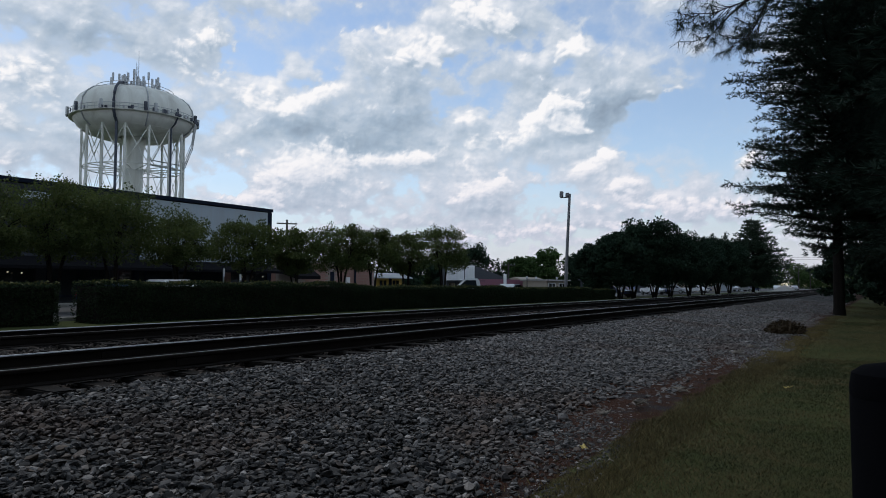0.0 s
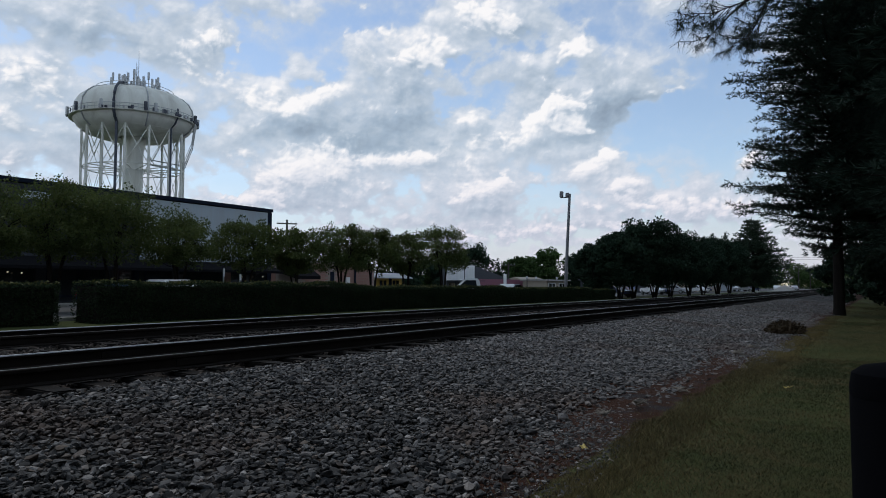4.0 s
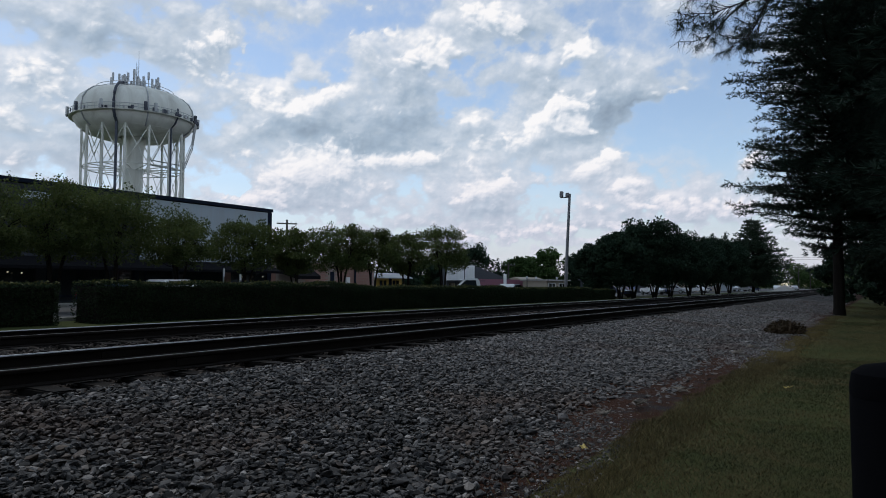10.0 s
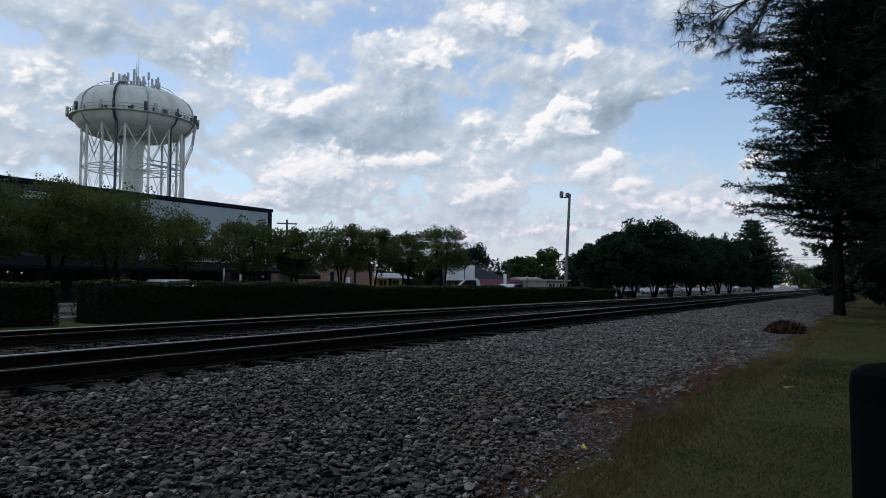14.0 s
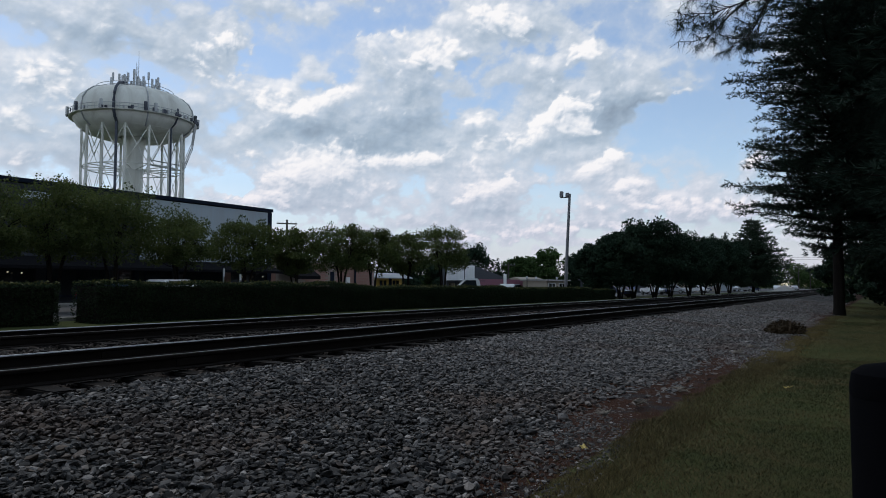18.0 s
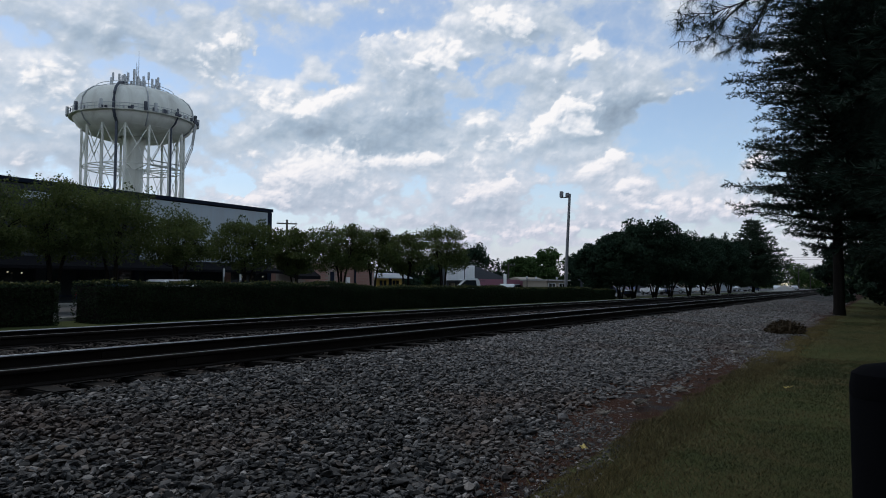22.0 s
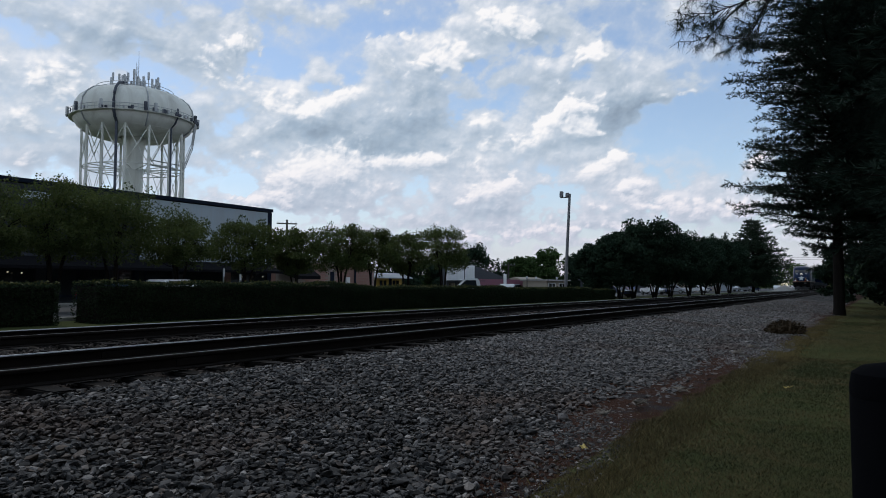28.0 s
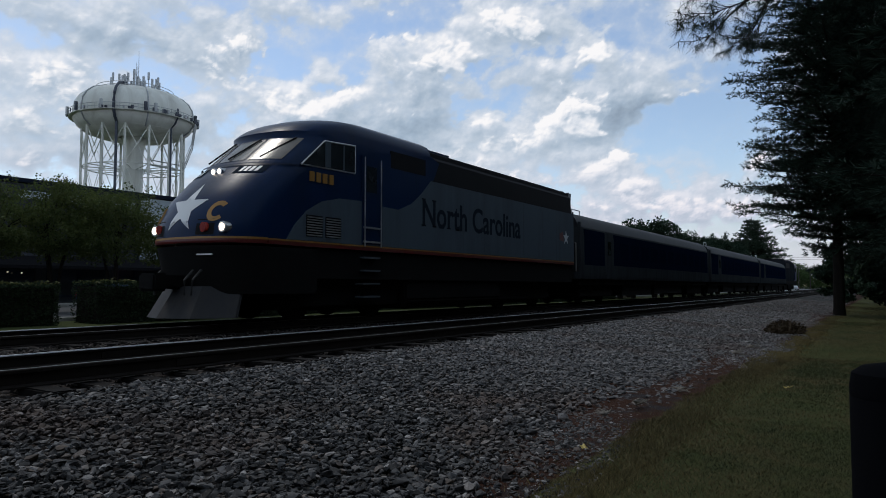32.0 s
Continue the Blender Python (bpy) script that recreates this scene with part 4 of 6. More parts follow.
copy_thing(near_pine, pose(1.1, 36.5, GROUND, 0, 0, 130))
copy_thing(row_pine, pose(1.9, 45, GROUND, 0, 0, 250))
plain_pine = pine("white_pine", 16.0, 6.0, 203, "tall dark pine in the partly seen, partly added row beside the lawn", lowest=0.06, limbs=70, per=28, needles=8, length=0.55, width=0.06, trunk=0.28)
plain_pine.matrix_basis = pose(3.2, 48, GROUND)
copy_thing(row_pine, pose(3.6, 31, GROUND, 0, 0, 80))
copy_thing(row_pine, pose(5.2, 18, GROUND, 0, 0, 140))
copy_thing(row_pine, pose(4.6, 13.5, GROUND, 0, 0, 300))
# those behind and far right stand unseen, added to shade ballast and train
ROW_AND_SHADE_PINES = [(2.4, 60), (2.2, 78), (2.0, 98), (1.0, 125), (0.5, 160), (9.5, 38), (10, 20), (11, 8), (5.5, -4), (6.5, -12), (6.0, -22), (7, -34), (12, -2), (13, -16), (8, 52), (7.5, 70), (14, 30), (13, 58)]
for i, (x, y) in enumerate(ROW_AND_SHADE_PINES):
    copy_thing(plain_pine, pose(x, y, GROUND, 0, 0, 67 * i + 20))


def woodland():
    """An unseen wood edge behind the camera and along the lawn, added to darken what the train reflects."""
    rng = np.random.default_rng(600)
    k = 26000
    y = rng.uniform(-150, 640, k)
    z = rng.uniform(0, 1, k) ** 0.8 * (12 + 2.5 * np.sin(y * 0.21) + 1.5 * np.sin(y * 0.67))
    x = 15 + 3 * np.sin(y * 0.3) + rng.uniform(-2.5, 2.5, k) + np.clip(-y - 20, 0, 60) * -0.2
    v, f = leaves(np.stack([x, y, z + GROUND], 1), 1.3, rng)
    ob = part("woodland", sheet("woodland", v, f, M["unseen_woods"]), None)
    return tagged(ob, "unseen dark green wall of leaves added beyond the lawn to dim reflections", "woodland", kind="stuff")


woodland()


def hanging_branch():
    """A pine close by, whose trunk stands beside the camera; its lowest limbs hang into the view."""
    rng = np.random.default_rng(301)
    foot = Vector((3.6, 7.4, GROUND))
    ob = thing("long_needled_pine", "pine with long hanging needles on drooping branches", "pine tree", foot)
    wood = Geo().tube([(0, 0, -0.3), (0, 0, 0.5), (0.05, 0, 6), (0, 0, 12)], [0.3, 0.24, 0.18, 0.03], 12)
    pts, ways = [], []
    right, away = Vector((math.cos(HEADING), math.sin(HEADING), 0)), Vector((-math.sin(HEADING), math.cos(HEADING), 0))
    at = lambda side, depth, z: right * side + away * depth + Vector((0, 0, z + 0.09)) - foot
    limbs = [[Vector((0, 0, 5.0)), at(3.4, 6.1, 3.85), at(2.95, 6.0, 3.42), at(2.7, 6.0, 3.25), at(2.42, 5.95, 3.13), at(2.14, 5.9, 3.1)],
             [Vector((0, 0, 4.8)), at(3.4, 6.3, 3.75), at(3.05, 6.2, 3.4), at(2.93, 6.2, 3.15), at(2.82, 6.15, 2.98), at(2.66, 6.1, 2.91)],
             [Vector((0, 0, 5.2)), at(3.3, 5.9, 3.95), at(2.85, 5.8, 3.55), at(2.6, 5.8, 3.38), at(2.36, 5.75, 3.3), at(2.16, 5.7, 3.32)],
             [at(2.95, 6.0, 3.42), at(2.78, 6.1, 3.3), at(2.66, 6.15, 3.2), at(2.57, 6.2, 3.1), at(2.5, 6.2, 3.03), at(2.46, 6.2, 3.0)],
             [Vector((0, 0, 4.9)), at(3.5, 6.5, 3.8), at(3.2, 6.5, 3.5), at(3.12, 6.5, 3.3), at(3.08, 6.5, 3.2), at(2.98, 6.5, 3.14)]]
    for k, main in enumerate(limbs):
        wood.tube(main, [0.025, 0.013, 0.008, 0.006, 0.0045, 0.003], 6)
        for j in range((26, 24, 18, 12, 12)[k]):
            t = 1.9 + 3.05 * rng.uniform(0, 1) ** 0.75
            i = min(4, int(t))
            c = main[i].lerp(main[i + 1], t - i)
            out = right * rng.uniform(-0.26, 0.06) + away * rng.uniform(-0.12, 0.12) + Vector((0, 0, rng.uniform(-0.16, 0.1)))
            bend = c + out * 0.5 + Vector((0, 0, -0.025))
            wood.tube([c, bend, c + out], [0.004, 0.0033, 0.002], 4, False)
            for q in range(3):
                pts.append(bend.lerp(c + out, 0.2 + 0.4 * q))
                ways.append((out.x * 1.2, out.y * 1.2, -0.62))
    v, f = tufts(pts, ways, rng, 17, 0.12, 0.0016)
    # upper limbs, above the view
    high, high_ways = [], []
    for k in range(60):
        z, a = rng.uniform(6.2, 11.8), k * 2.4
        reach = 3.6 * (1 - 0.6 * (z - 6) / 6)
        e = Vector((reach * math.cos(a), reach * math.sin(a), z + 0.1))
        wood.tube([(0, 0, z), e], [0.03, 0.008], 4, False)
        for j in range(26):
            high.append(Vector((0, 0, z)).lerp(e, rng.uniform(0.3, 1)) + Vector((rng.normal() * 0.3, rng.normal() * 0.3, rng.normal() * 0.12)))
            high_ways.append((math.cos(a), math.sin(a), -0.1))
    v2, f2 = tufts(high, high_ways, rng, 16, 0.2, 0.003)
    part("trunk", wood, M["bark"], ob, smooth=True)
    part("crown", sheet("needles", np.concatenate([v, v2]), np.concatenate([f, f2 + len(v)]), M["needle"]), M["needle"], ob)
    return ob


hanging_branch()


# ---- water tower ----
def water_tower():
    c = (-115.0, 73.0)
    R = 13.0
    ob = thing("water_tower", "white steel water tower with antennas, many legs and a central column", "water tower", (c[0], c[1], GROUND))
    z0, zr = 28.3, 31.3
    prof = [(3.2, z0 + 0.2), (6.0, z0), (8.6, z0 + 0.3), (10.8, z0 + 0.9), (12.2, z0 + 1.8), (12.9, z0 + 2.7), (13.0, zr + 0.5), (13.0, zr + 1.5), (12.7, zr + 2.7), (11.9, zr + 3.8),
            (10.4, zr + 4.8), (8.2, zr + 5.4), (5.0, zr + 5.8), (0.01, zr + 6.0)]
    prof = [(r * 0.785, z) for r, z in prof]
    part("tank", Geo().lathe(prof, n=64), M["tower"], ob, "white bulging tank", smooth=True)
    part("central_column", Geo().tube([(0, 0, -1), (0, 0, 25.5), (0, 0, z0 + 0.6)], [1.55, 1.55, 2.3], 32, False), M["tower"], ob, smooth=True)
    part("catwalk", Geo().lathe([(10.1, zr), (10.85, zr), (10.85, zr + 0.12), (10.1, zr + 0.12), (10.1, zr)], n=64), M["tower"], ob)
    rail = Geo()
    for h in (0.55, 1.1):
        rail.tube([(10.8 * math.cos(a), 10.8 * math.sin(a), zr + h) for a in np.linspace(0, 2 * math.pi, 49)], 0.05, 4, False)
    for k in range(48):
        a = 2 * math.pi * k / 48
        rail.tube([(10.8 * math.cos(a), 10.8 * math.sin(a), zr), (10.8 * math.cos(a), 10.8 * math.sin(a), zr + 1.1)], 0.04, 4, False)
    part("catwalk_railing", rail, M["galv"], ob)
    part("girder_ring", Geo().lathe([(8.45, z0 + 1.1), (8.75, z0 + 1.1), (8.75, z0 + 1.5), (8.45, z0 + 1.5), (8.45, z0 + 1.1)], n=48), M["tower"], ob)
    n = 14
    ang = [2 * math.pi * (k + 0.35) / n for k in range(n)]
    pt = lambda k, z: (8.6 * math.cos(ang[k % n]), 8.6 * math.sin(ang[k % n]), z)
    for k in range(n):
        leg = part("leg", Geo().tube([pt(k, -1), pt(k, z0 + 1.6)], 0.22, 10), M["tower"], ob, smooth=True)
        part("brace", Geo().tube([pt(k, z0 + 1.2), tuple((np.array(pt(k, z0 - 2.6)) + np.array(pt(k + 1, z0 - 2.6))) / 2)], 0.09, 5).tube([pt(k + 1, z0 + 1.2), tuple((np.array(pt(k, z0 - 2.6)) + np.array(pt(k + 1, z0 - 2.6))) / 2)], 0.09, 5), M["tower"], leg)
        for z in (22.6, 13.0):
            part("strut", Geo().tube([pt(k, z), pt(k + 1, z)], 0.1, 5).tube([pt(k, z), (1.5 * math.cos(ang[k]), 1.5 * math.sin(ang[k]), z)], 0.09, 5), M["tower"], leg)
        part("tie_rod", Geo().tube([pt(k, 22.6), pt(k + 1, z0 + 1)], 0.06, 4).tube([pt(k + 1, 22.6), pt(k, z0 + 1)], 0.06, 4)
             .tube([pt(k, 13), pt(k + 1, 22.6)], 0.06, 4).tube([pt(k + 1, 13), pt(k, 22.6)], 0.06, 4), M["tower"], leg)
    # dark cable runs up the legs and over the tank
    view = math.atan2(-c[1], -c[0])
    for d, r in ((-0.32, 0.24), (0.72, 0.16)):
        a = view + d
        run = [(9.05 * math.cos(a), 9.05 * math.sin(a), -0.5), (9.05 * math.cos(a), 9.05 * math.sin(a), z0 + 1.2)]
        run += [((rr + 0.35) * math.cos(a), (rr + 0.35) * math.sin(a), z + 0.1) for rr, z in prof[4:8]]
        if d < 0:
            run += [((rr + 0.3) * math.cos(a), (rr + 0.3) * math.sin(a), z + 0.3) for rr, z in prof[8:13]]
        part("cable_run", Geo().tube(run, r, 8), M["tower_dark"], ob, "dark bundle of cables", smooth=True)
    for d in (-0.95, 0.2, 1.3, 2.2, 3.1):
        a = view + d
        band = [((rr + 0.12) * math.cos(a), (rr + 0.12) * math.sin(a), z) for rr, z in prof[3:13]]
        part("ladder_rail", Geo().tube(band, 0.13, 5), M["galv"], ob)
    a = view + 1.25
    stair = [(10.9 * math.cos(a), 10.9 * math.sin(a), zr), (10.3 * math.cos(a), 10.3 * math.sin(a), zr - 4.5), (9.0 * math.cos(a), 9.0 * math.sin(a), zr - 8), (8.4 * math.cos(a), 8.4 * math.sin(a), zr - 8.6),
             (2.2 * math.cos(a), 2.2 * math.sin(a), zr - 7.5)]
    lad = Geo()
    for o in (-0.4, 0.4):
        lad.tube([(x - o * math.sin(a), y + o * math.cos(a), z) for x, y, z in stair], 0.09, 5)
        lad.tube([(x - o * math.sin(a), y + o * math.cos(a), z + 0.9) for x, y, z in stair], 0.06, 5)
    part("access_ladder", lad, M["galv"], ob)
    rng = random.Random(8)
    top = zr + 5.3
    hoop = Geo()
    for r, h in ((6.6, 1.0), (6.6, 0.5)):
        hoop.tube([(r * math.cos(b), r * math.sin(b), zr + 5.0 + h) for b in np.linspace(0, 2 * math.pi, 33)], 0.06, 4, False)
    part("roof_railing", hoop, M["galv"], ob)
    for k in range(30):
        a = 2 * math.pi * k / 30 + rng.uniform(-0.05, 0.05)
        if k % 6 == 5:
            continue
        x, y, h = 4.1 * math.cos(a), 4.1 * math.sin(a), rng.uniform(2.2, 3.6)
        g = Geo().tube([(x, y, top - 0.2), (x, y, top + h)], 0.07, 5).box(x - 0.16, x + 0.16, y - 0.13, y + 0.13, top + h - rng.uniform(1.3, 1.9), top + h)
        part("antenna_panel", g, M["antenna"] if rng.random() < 0.6 else M["galv"], ob)
    for x, y, h in ((0.5, 0.2, 8.2), (-0.8, 0.6, 6.6), (1.6, -0.8, 5.0), (-1.2, -1.0, 4.4), (0.1, 1.6, 4.2)):
        part("whip_antenna", Geo().tube([(x, y, top), (x, y, top + h * 0.55), (x, y, top + h)], [0.09, 0.06, 0.03], 5), M["galv"], ob)
    mast = Geo()
    for k in range(12):
        x, y = rng.uniform(-2.2, 2.2), rng.uniform(-2.2, 2.2)
        mast.box(x - 0.16, x + 0.16, y - 0.16, y + 0.16, top, top + rng.uniform(2.0, 4.6))
    part("equipment_rack", mast, M["galv"], ob)
    # equipment hung along the catwalk rail
    for k in range(34):
        a = view + rng.uniform(-0.2, 1.5) if k < 26 else view + rng.uniform(-1.6, -0.3)
        x, y, w, h = 10.95 * math.cos(a), 10.95 * math.sin(a), rng.uniform(0.07, 0.18), rng.uniform(0.25, 0.7)
        part("catwalk_box", Geo().box(x - w, x + w, y - w, y + w, zr + 0.15, zr + 0.15 + h), M["tower_dark"] if k % 3 else M["galv"], ob)
    for k in range(9):
        a = view + (-1.55, -1.45, -1.0, -0.5, 0.15, 0.3, 1.2, 1.5, 1.6)[k]
        x, y = 10.95 * math.cos(a), 10.95 * math.sin(a)
        part("catwalk_antenna", Geo().box(x - 0.2, x + 0.2, y - 0.2, y + 0.2, zr + 0.1, zr + 1.6), M["antenna"] if k % 2 else M["tower_dark"], ob)
    return ob


water_tower()


# ---- buildings ----
def store():
    """Long two-storey shop building: pale upper wall between dark parts, dark coping, black awnings."""
    ob = thing("store_building", "long two-storey shop building with pale panel wall and black awnings", "building", (-45.0, 0, -0.3))
    top, x = 7.85, 0.0
    part("rear_wall", Geo().box(-22, -0.3, -30, 41.6, 0, top - 0.5), M["wall_dark"], ob)
    part("dark_wall", Geo().box(-0.3, 0, -30, 28.9, 3.0, top - 0.35), M["wall_dark"], ob, "dark painted wall")
    part("pale_wall", Geo().box(-0.3, 0.02, 29.1, 41.3, 2.6, top - 0.35), M["wall_panel"], ob, "pale grey panelled wall")
    part("pilaster", Geo().box(-0.3, 0.06, 28.75, 29.15, 0, top - 0.3), M["trim_dark"], ob)
    part("corner_trim", Geo().box(-0.32, 0.06, 41.3, 41.75, 0, top - 0.3), M["trim_dark"], ob)
    part("coping", Geo().box(-22.1, 0.14, -30, 41.85, top - 0.27, top), M["trim_dark"], ob, bevel=0.02)
    for k in range(4):
        part("panel_joint", Geo().box(0.02, 0.026, 31.5 + 2.45 * k, 31.515 + 2.45 * k, 2.6, top - 0.4), M["wall_panel"], ob)
    for k in range(7):
        y = 8.5 + 3.1 * k
        w = part("upper_window", Geo().box(-0.1, 0.05, y, y + 1.9, 6.6, 7.1), M["wall_panel"], ob, "pale blind panel")
    for k in range(9):
        y = -2 + 4.9 * k
        front = part("shop_window", Geo().box(-0.22, -0.12, y + 0.3, y + 4.4, 0.5, 2.5), M["glass"], ob)
        part("window_frame", Geo().box(-0.14, -0.06, y + 0.2, y + 0.32, 0.4, 2.6).box(-0.14, -0.06, y + 2.3, y + 2.4, 0.4, 2.6).box(-0.14, -0.06, y + 0.2, y + 4.5, 0.35, 0.5), M["trim_dark"], front)
        part("shop_column", Geo().box(-0.3, 0.04, y + 4.45, y + 5.1, 0, 2.7), M["brick"] if k > 6 else M["wall_dark"], ob)
    part("awning", Geo().prism([(0.02, 3.0), (0.02, 2.6), (2.2, 2.15), (2.2, 2.35)], "y", -20, 41.2), M["awning"], ob, "black canvas awning")
    for k in range(14):
        part("awning_bracket", Geo().tube([(0.02, -18 + 4.5 * k, 2.2), (2.1, -18 + 4.5 * k, 2.2)], 0.03, 5), M["trim_dark"], ob)
    # strings of small shop lamps
    for y, z in ((9.6, 2.0), (19.4, 2.0), (20.2, 1.95), (23.5, 2.3), (38.2, 1.9), (40.4, 1.9), (21.0, 1.9)):
        part("shop_lamp", Geo().lathe([(0.01, -0.05), (0.05, -0.03), (0.05, 0.03), (0.01, 0.05)], (0.5, y, z), 8), M["shop_lamp"], ob, "small lit bulb")
    part("open_sign", Geo().box(0.05, 0.1, 28.0 - 0.6, 28.0 + 0.2, 2.25, 2.55), M["neon"], ob, "small red lit sign")
    return ob


def window(parent, x, y0, y1, z0, z1, material=None, trim="white"):
    """A framed window in a wall facing the tracks."""
    w = part("window", Geo().box(x - 0.1, x - 0.02, y0, y1, z0, z1), material or M["glass"], parent)
    part("frame", Geo().box(x - 0.05, x + 0.03, y0 - 0.07, y0, z0 - 0.07, z1 + 0.07).box(x - 0.05, x + 0.03, y1, y1 + 0.07, z0 - 0.07, z1 + 0.07)
         .box(x - 0.05, x + 0.03, y0, y1, z1, z1 + 0.07).box(x - 0.05, x + 0.03, (y0 + y1) / 2 - 0.03, (y0 + y1) / 2 + 0.03, z0, z1), M[trim], w)
    part("sill", Geo().box(x - 0.05, x + 0.08, y0 - 0.1, y1 + 0.1, z0 - 0.14, z0 - 0.07), M["concrete"], w)
    return w


def brick_shop():
    ob = thing("brick_shop", "low red brick shop with a dark hipped awning", "building", (-45.0, 42.2, -0.3))
    part("wall", Geo().box(-16, 0, 0, 14, 0, 3.3), M["mortar"], ob)
    part("parapet", Geo().box(-16.1, 0.08, -0.02, 14.1, 3.3, 3.45), M["concrete"], ob, bevel=0.02)
    part("awning", Geo().prism([(0.02, 3.5), (0.02, 2.3), (2.4, 1.7), (2.4, 2.0)], "y", 0.4, 3.3), M["awning"], ob, "dark canvas awning")
    part("chimney", Geo().box(-4, -3, 2.0, 3.1, 3.3, 4.4), M["brick"], ob)
    part("doorway", Geo().box(-0.1, 0.04, 7.2, 7.75, 0, 2.5), M["trim_dark"], ob, "narrow dark doorway")
    part("downpipe", Geo().tube([(0.1, 10.8, 0), (0.1, 10.8, 3.3)], 0.11, 6).tube([(0.1, 13.4, 0), (0.1, 13.4, 3.3)], 0.06, 6), M["trim_dark"], ob)
    part("utility_box", Geo().box(0, 0.3, 9.35, 9.8, 1.3, 2.0), M["sign_white"], ob)
    brick_me = Geo().box(0, 0.02, 0, 0.66, 0, 0.135).mesh("brick", M["brick"])
    for r in range(20):
        for k in range(15):
            y = 3.4 + 0.7 * k + (0.35 if r % 2 else 0)
            if y + 0.66 > 14 or 6.5 < y < 7.75:
                continue
            b = new("brick", brick_me)
            b.parent = ob
            b.matrix_basis = pose(0.0, y, 0.1 + 0.158 * r)
    return ob


def yellow_diner():
    ob = thing("yellow_shop", "small yellow shop front with a pale tin roof", "building", (-47.5, 57.8, -0.4))
    part("wall", Geo().box(-3, 0, 0, 6.7, 0, 2.35), M["yellow"], ob)
    part("roof", Geo().prism([(-3.2, 2.25), (1.4, 2.05), (1.4, 2.15), (-0.2, 2.7), (-3.2, 2.8)], "y", -0.3, 7.0), M["tin_roof"], ob, "pale sloping tin roof")
    for y in (0.4, 2.4, 4.8):
        window(ob, 0.05, y, y + 1.3, 0.8, 1.85, trim="yellow")
    part("door", Geo().box(-0.02, 0.05, 4.2, 4.7, 0, 2.1), M["trim_dark"], ob)
    return ob


def white_store():
    ob = thing("white_store", "white flat-fronted store with a slate grey gable roof behind", "building", (-47.0, 73.5, -0.4))
    part("wall", Geo().box(-0.8, 0, 0, 6.9, 0, 3.6), M["slate"], ob)
    part("false_front", Geo().box(-0.05, 0.12, -0.1, 7.0, 1.9, 4.0), M["white"], ob, "tall white boarded front", bevel=0.02)
    part("canopy", Geo().box(0, 1.8, 0, 6.9, 1.85, 1.95), M["slate"], ob)
    part("trim", Geo().box(0.12, 0.16, 4.2, 4.32, 1.9, 4.0), M["slate"], ob)
    for y in (0.5, 2.6, 4.8):
        window(ob, 0.05, y, y + 1.6, 0.5, 1.6, trim="slate")
    part("side_hall", Geo().prism([(7.0, 0), (7.0, 4.0), (10, 3.9), (20, 2.2), (20, 0)], "x", -4.5, -1.0), M["slate"], ob, "slate grey metal hall")
    part("plum_front", Geo().box(-1.0, 0.0, 7.1, 23.0, 0, 2.2), M["purple"], ob, "plum coloured metal front")
    for y in (8.5, 11.5, 14.5, 17.5, 20.5):
        window(ob, 0.05, y, y + 1.8, 0.5, 1.3, trim="purple")
    return ob


def low_shop(x, y, n, h, material, roof, label):
    ob = thing("low_shop", label, "building", (x, y, -0.4), group="low shops along the street")
    part("wall", Geo().box(-4, 0, 0, n, 0, h), M[material], ob)
    part("roof", Geo().prism([(-4.3, h), (0.5, h), (0.4, h + 0.2), (-1.8, h + (1.0 if roof == "tan" else 0.25)), (-4.3, h + 0.2)], "y", -0.3, n + 0.3), M[roof], ob)
    k = max(2, int(n / 3.4))
    for i in range(k):
        window(ob, 0.05, 0.6 + i * n / k, 0.6 + i * n / k + n / k * 0.6, 0.8, min(2.2, h - 0.4))
    return ob


M["shop_lamp"] = glowing("shop_bulb", (1.0, 0.85, 0.6), 0.35)
M["neon"] = glowing("red_neon", (1.0, 0.06, 0.04), 0.5)
store()
brick_shop()
yellow_diner()
white_store()
low_shop(-48, 98.5, 8.5, 1.7, "white", "tan", "white low shop with a tan hipped roof")
low_shop(-42, 93.5, 7.8, 2.0, "tan", "concrete", "tan block shop with a flat roof")
low_shop(-40, 112, 12, 2.2, "wall_dark", "slate", "low dark shop with white windows")
low_shop(-36, 128, 18, 2.4, "slate", "slate", "low grey shop with white windows")
low_shop(-33, 150, 26, 2.8, "tan", "slate", "long tan low shop")
low_shop(-31, 182, 30, 2.6, "wall_panel", "slate", "long pale low shop")


# ---- poles ----
def lamp_pole():
    ob = thing("floodlight_pole", "tall grey floodlight pole with two lamps at its top", "floodlight pole", (-25.8, 61.7, -0.45))
    part("pole", Geo().tube([(0, 0, 0), (0.13, 0.3, 5), (0.26, 0.75, 10.3)], [0.17, 0.15, 0.12], 12), M["pole_grey"], ob, smooth=True)
    part("crossarm", Geo().tube([(-0.55, 0.25, 9.95), (0.3, 0.75, 9.95)], 0.06, 6), M["galv"], ob)
    for x, y, tilt in ((-0.42, 0.3, 0.2), (0.08, 0.6, 0.05)):
        part("floodlight", Geo().prism([(y - 0.16, 10.0), (y + 0.08, 9.96), (y + 0.2, 10.3 + tilt), (y - 0.1, 10.36 + tilt)], "x", x - 0.16, x + 0.16), M["pole_grey"], ob, "box floodlight", bevel=0.03)
    part("base_sleeve", Geo().tube([(0, 0, 0), (0, 0, 0.9)], 0.26, 12), M["concrete"], ob)
    return ob


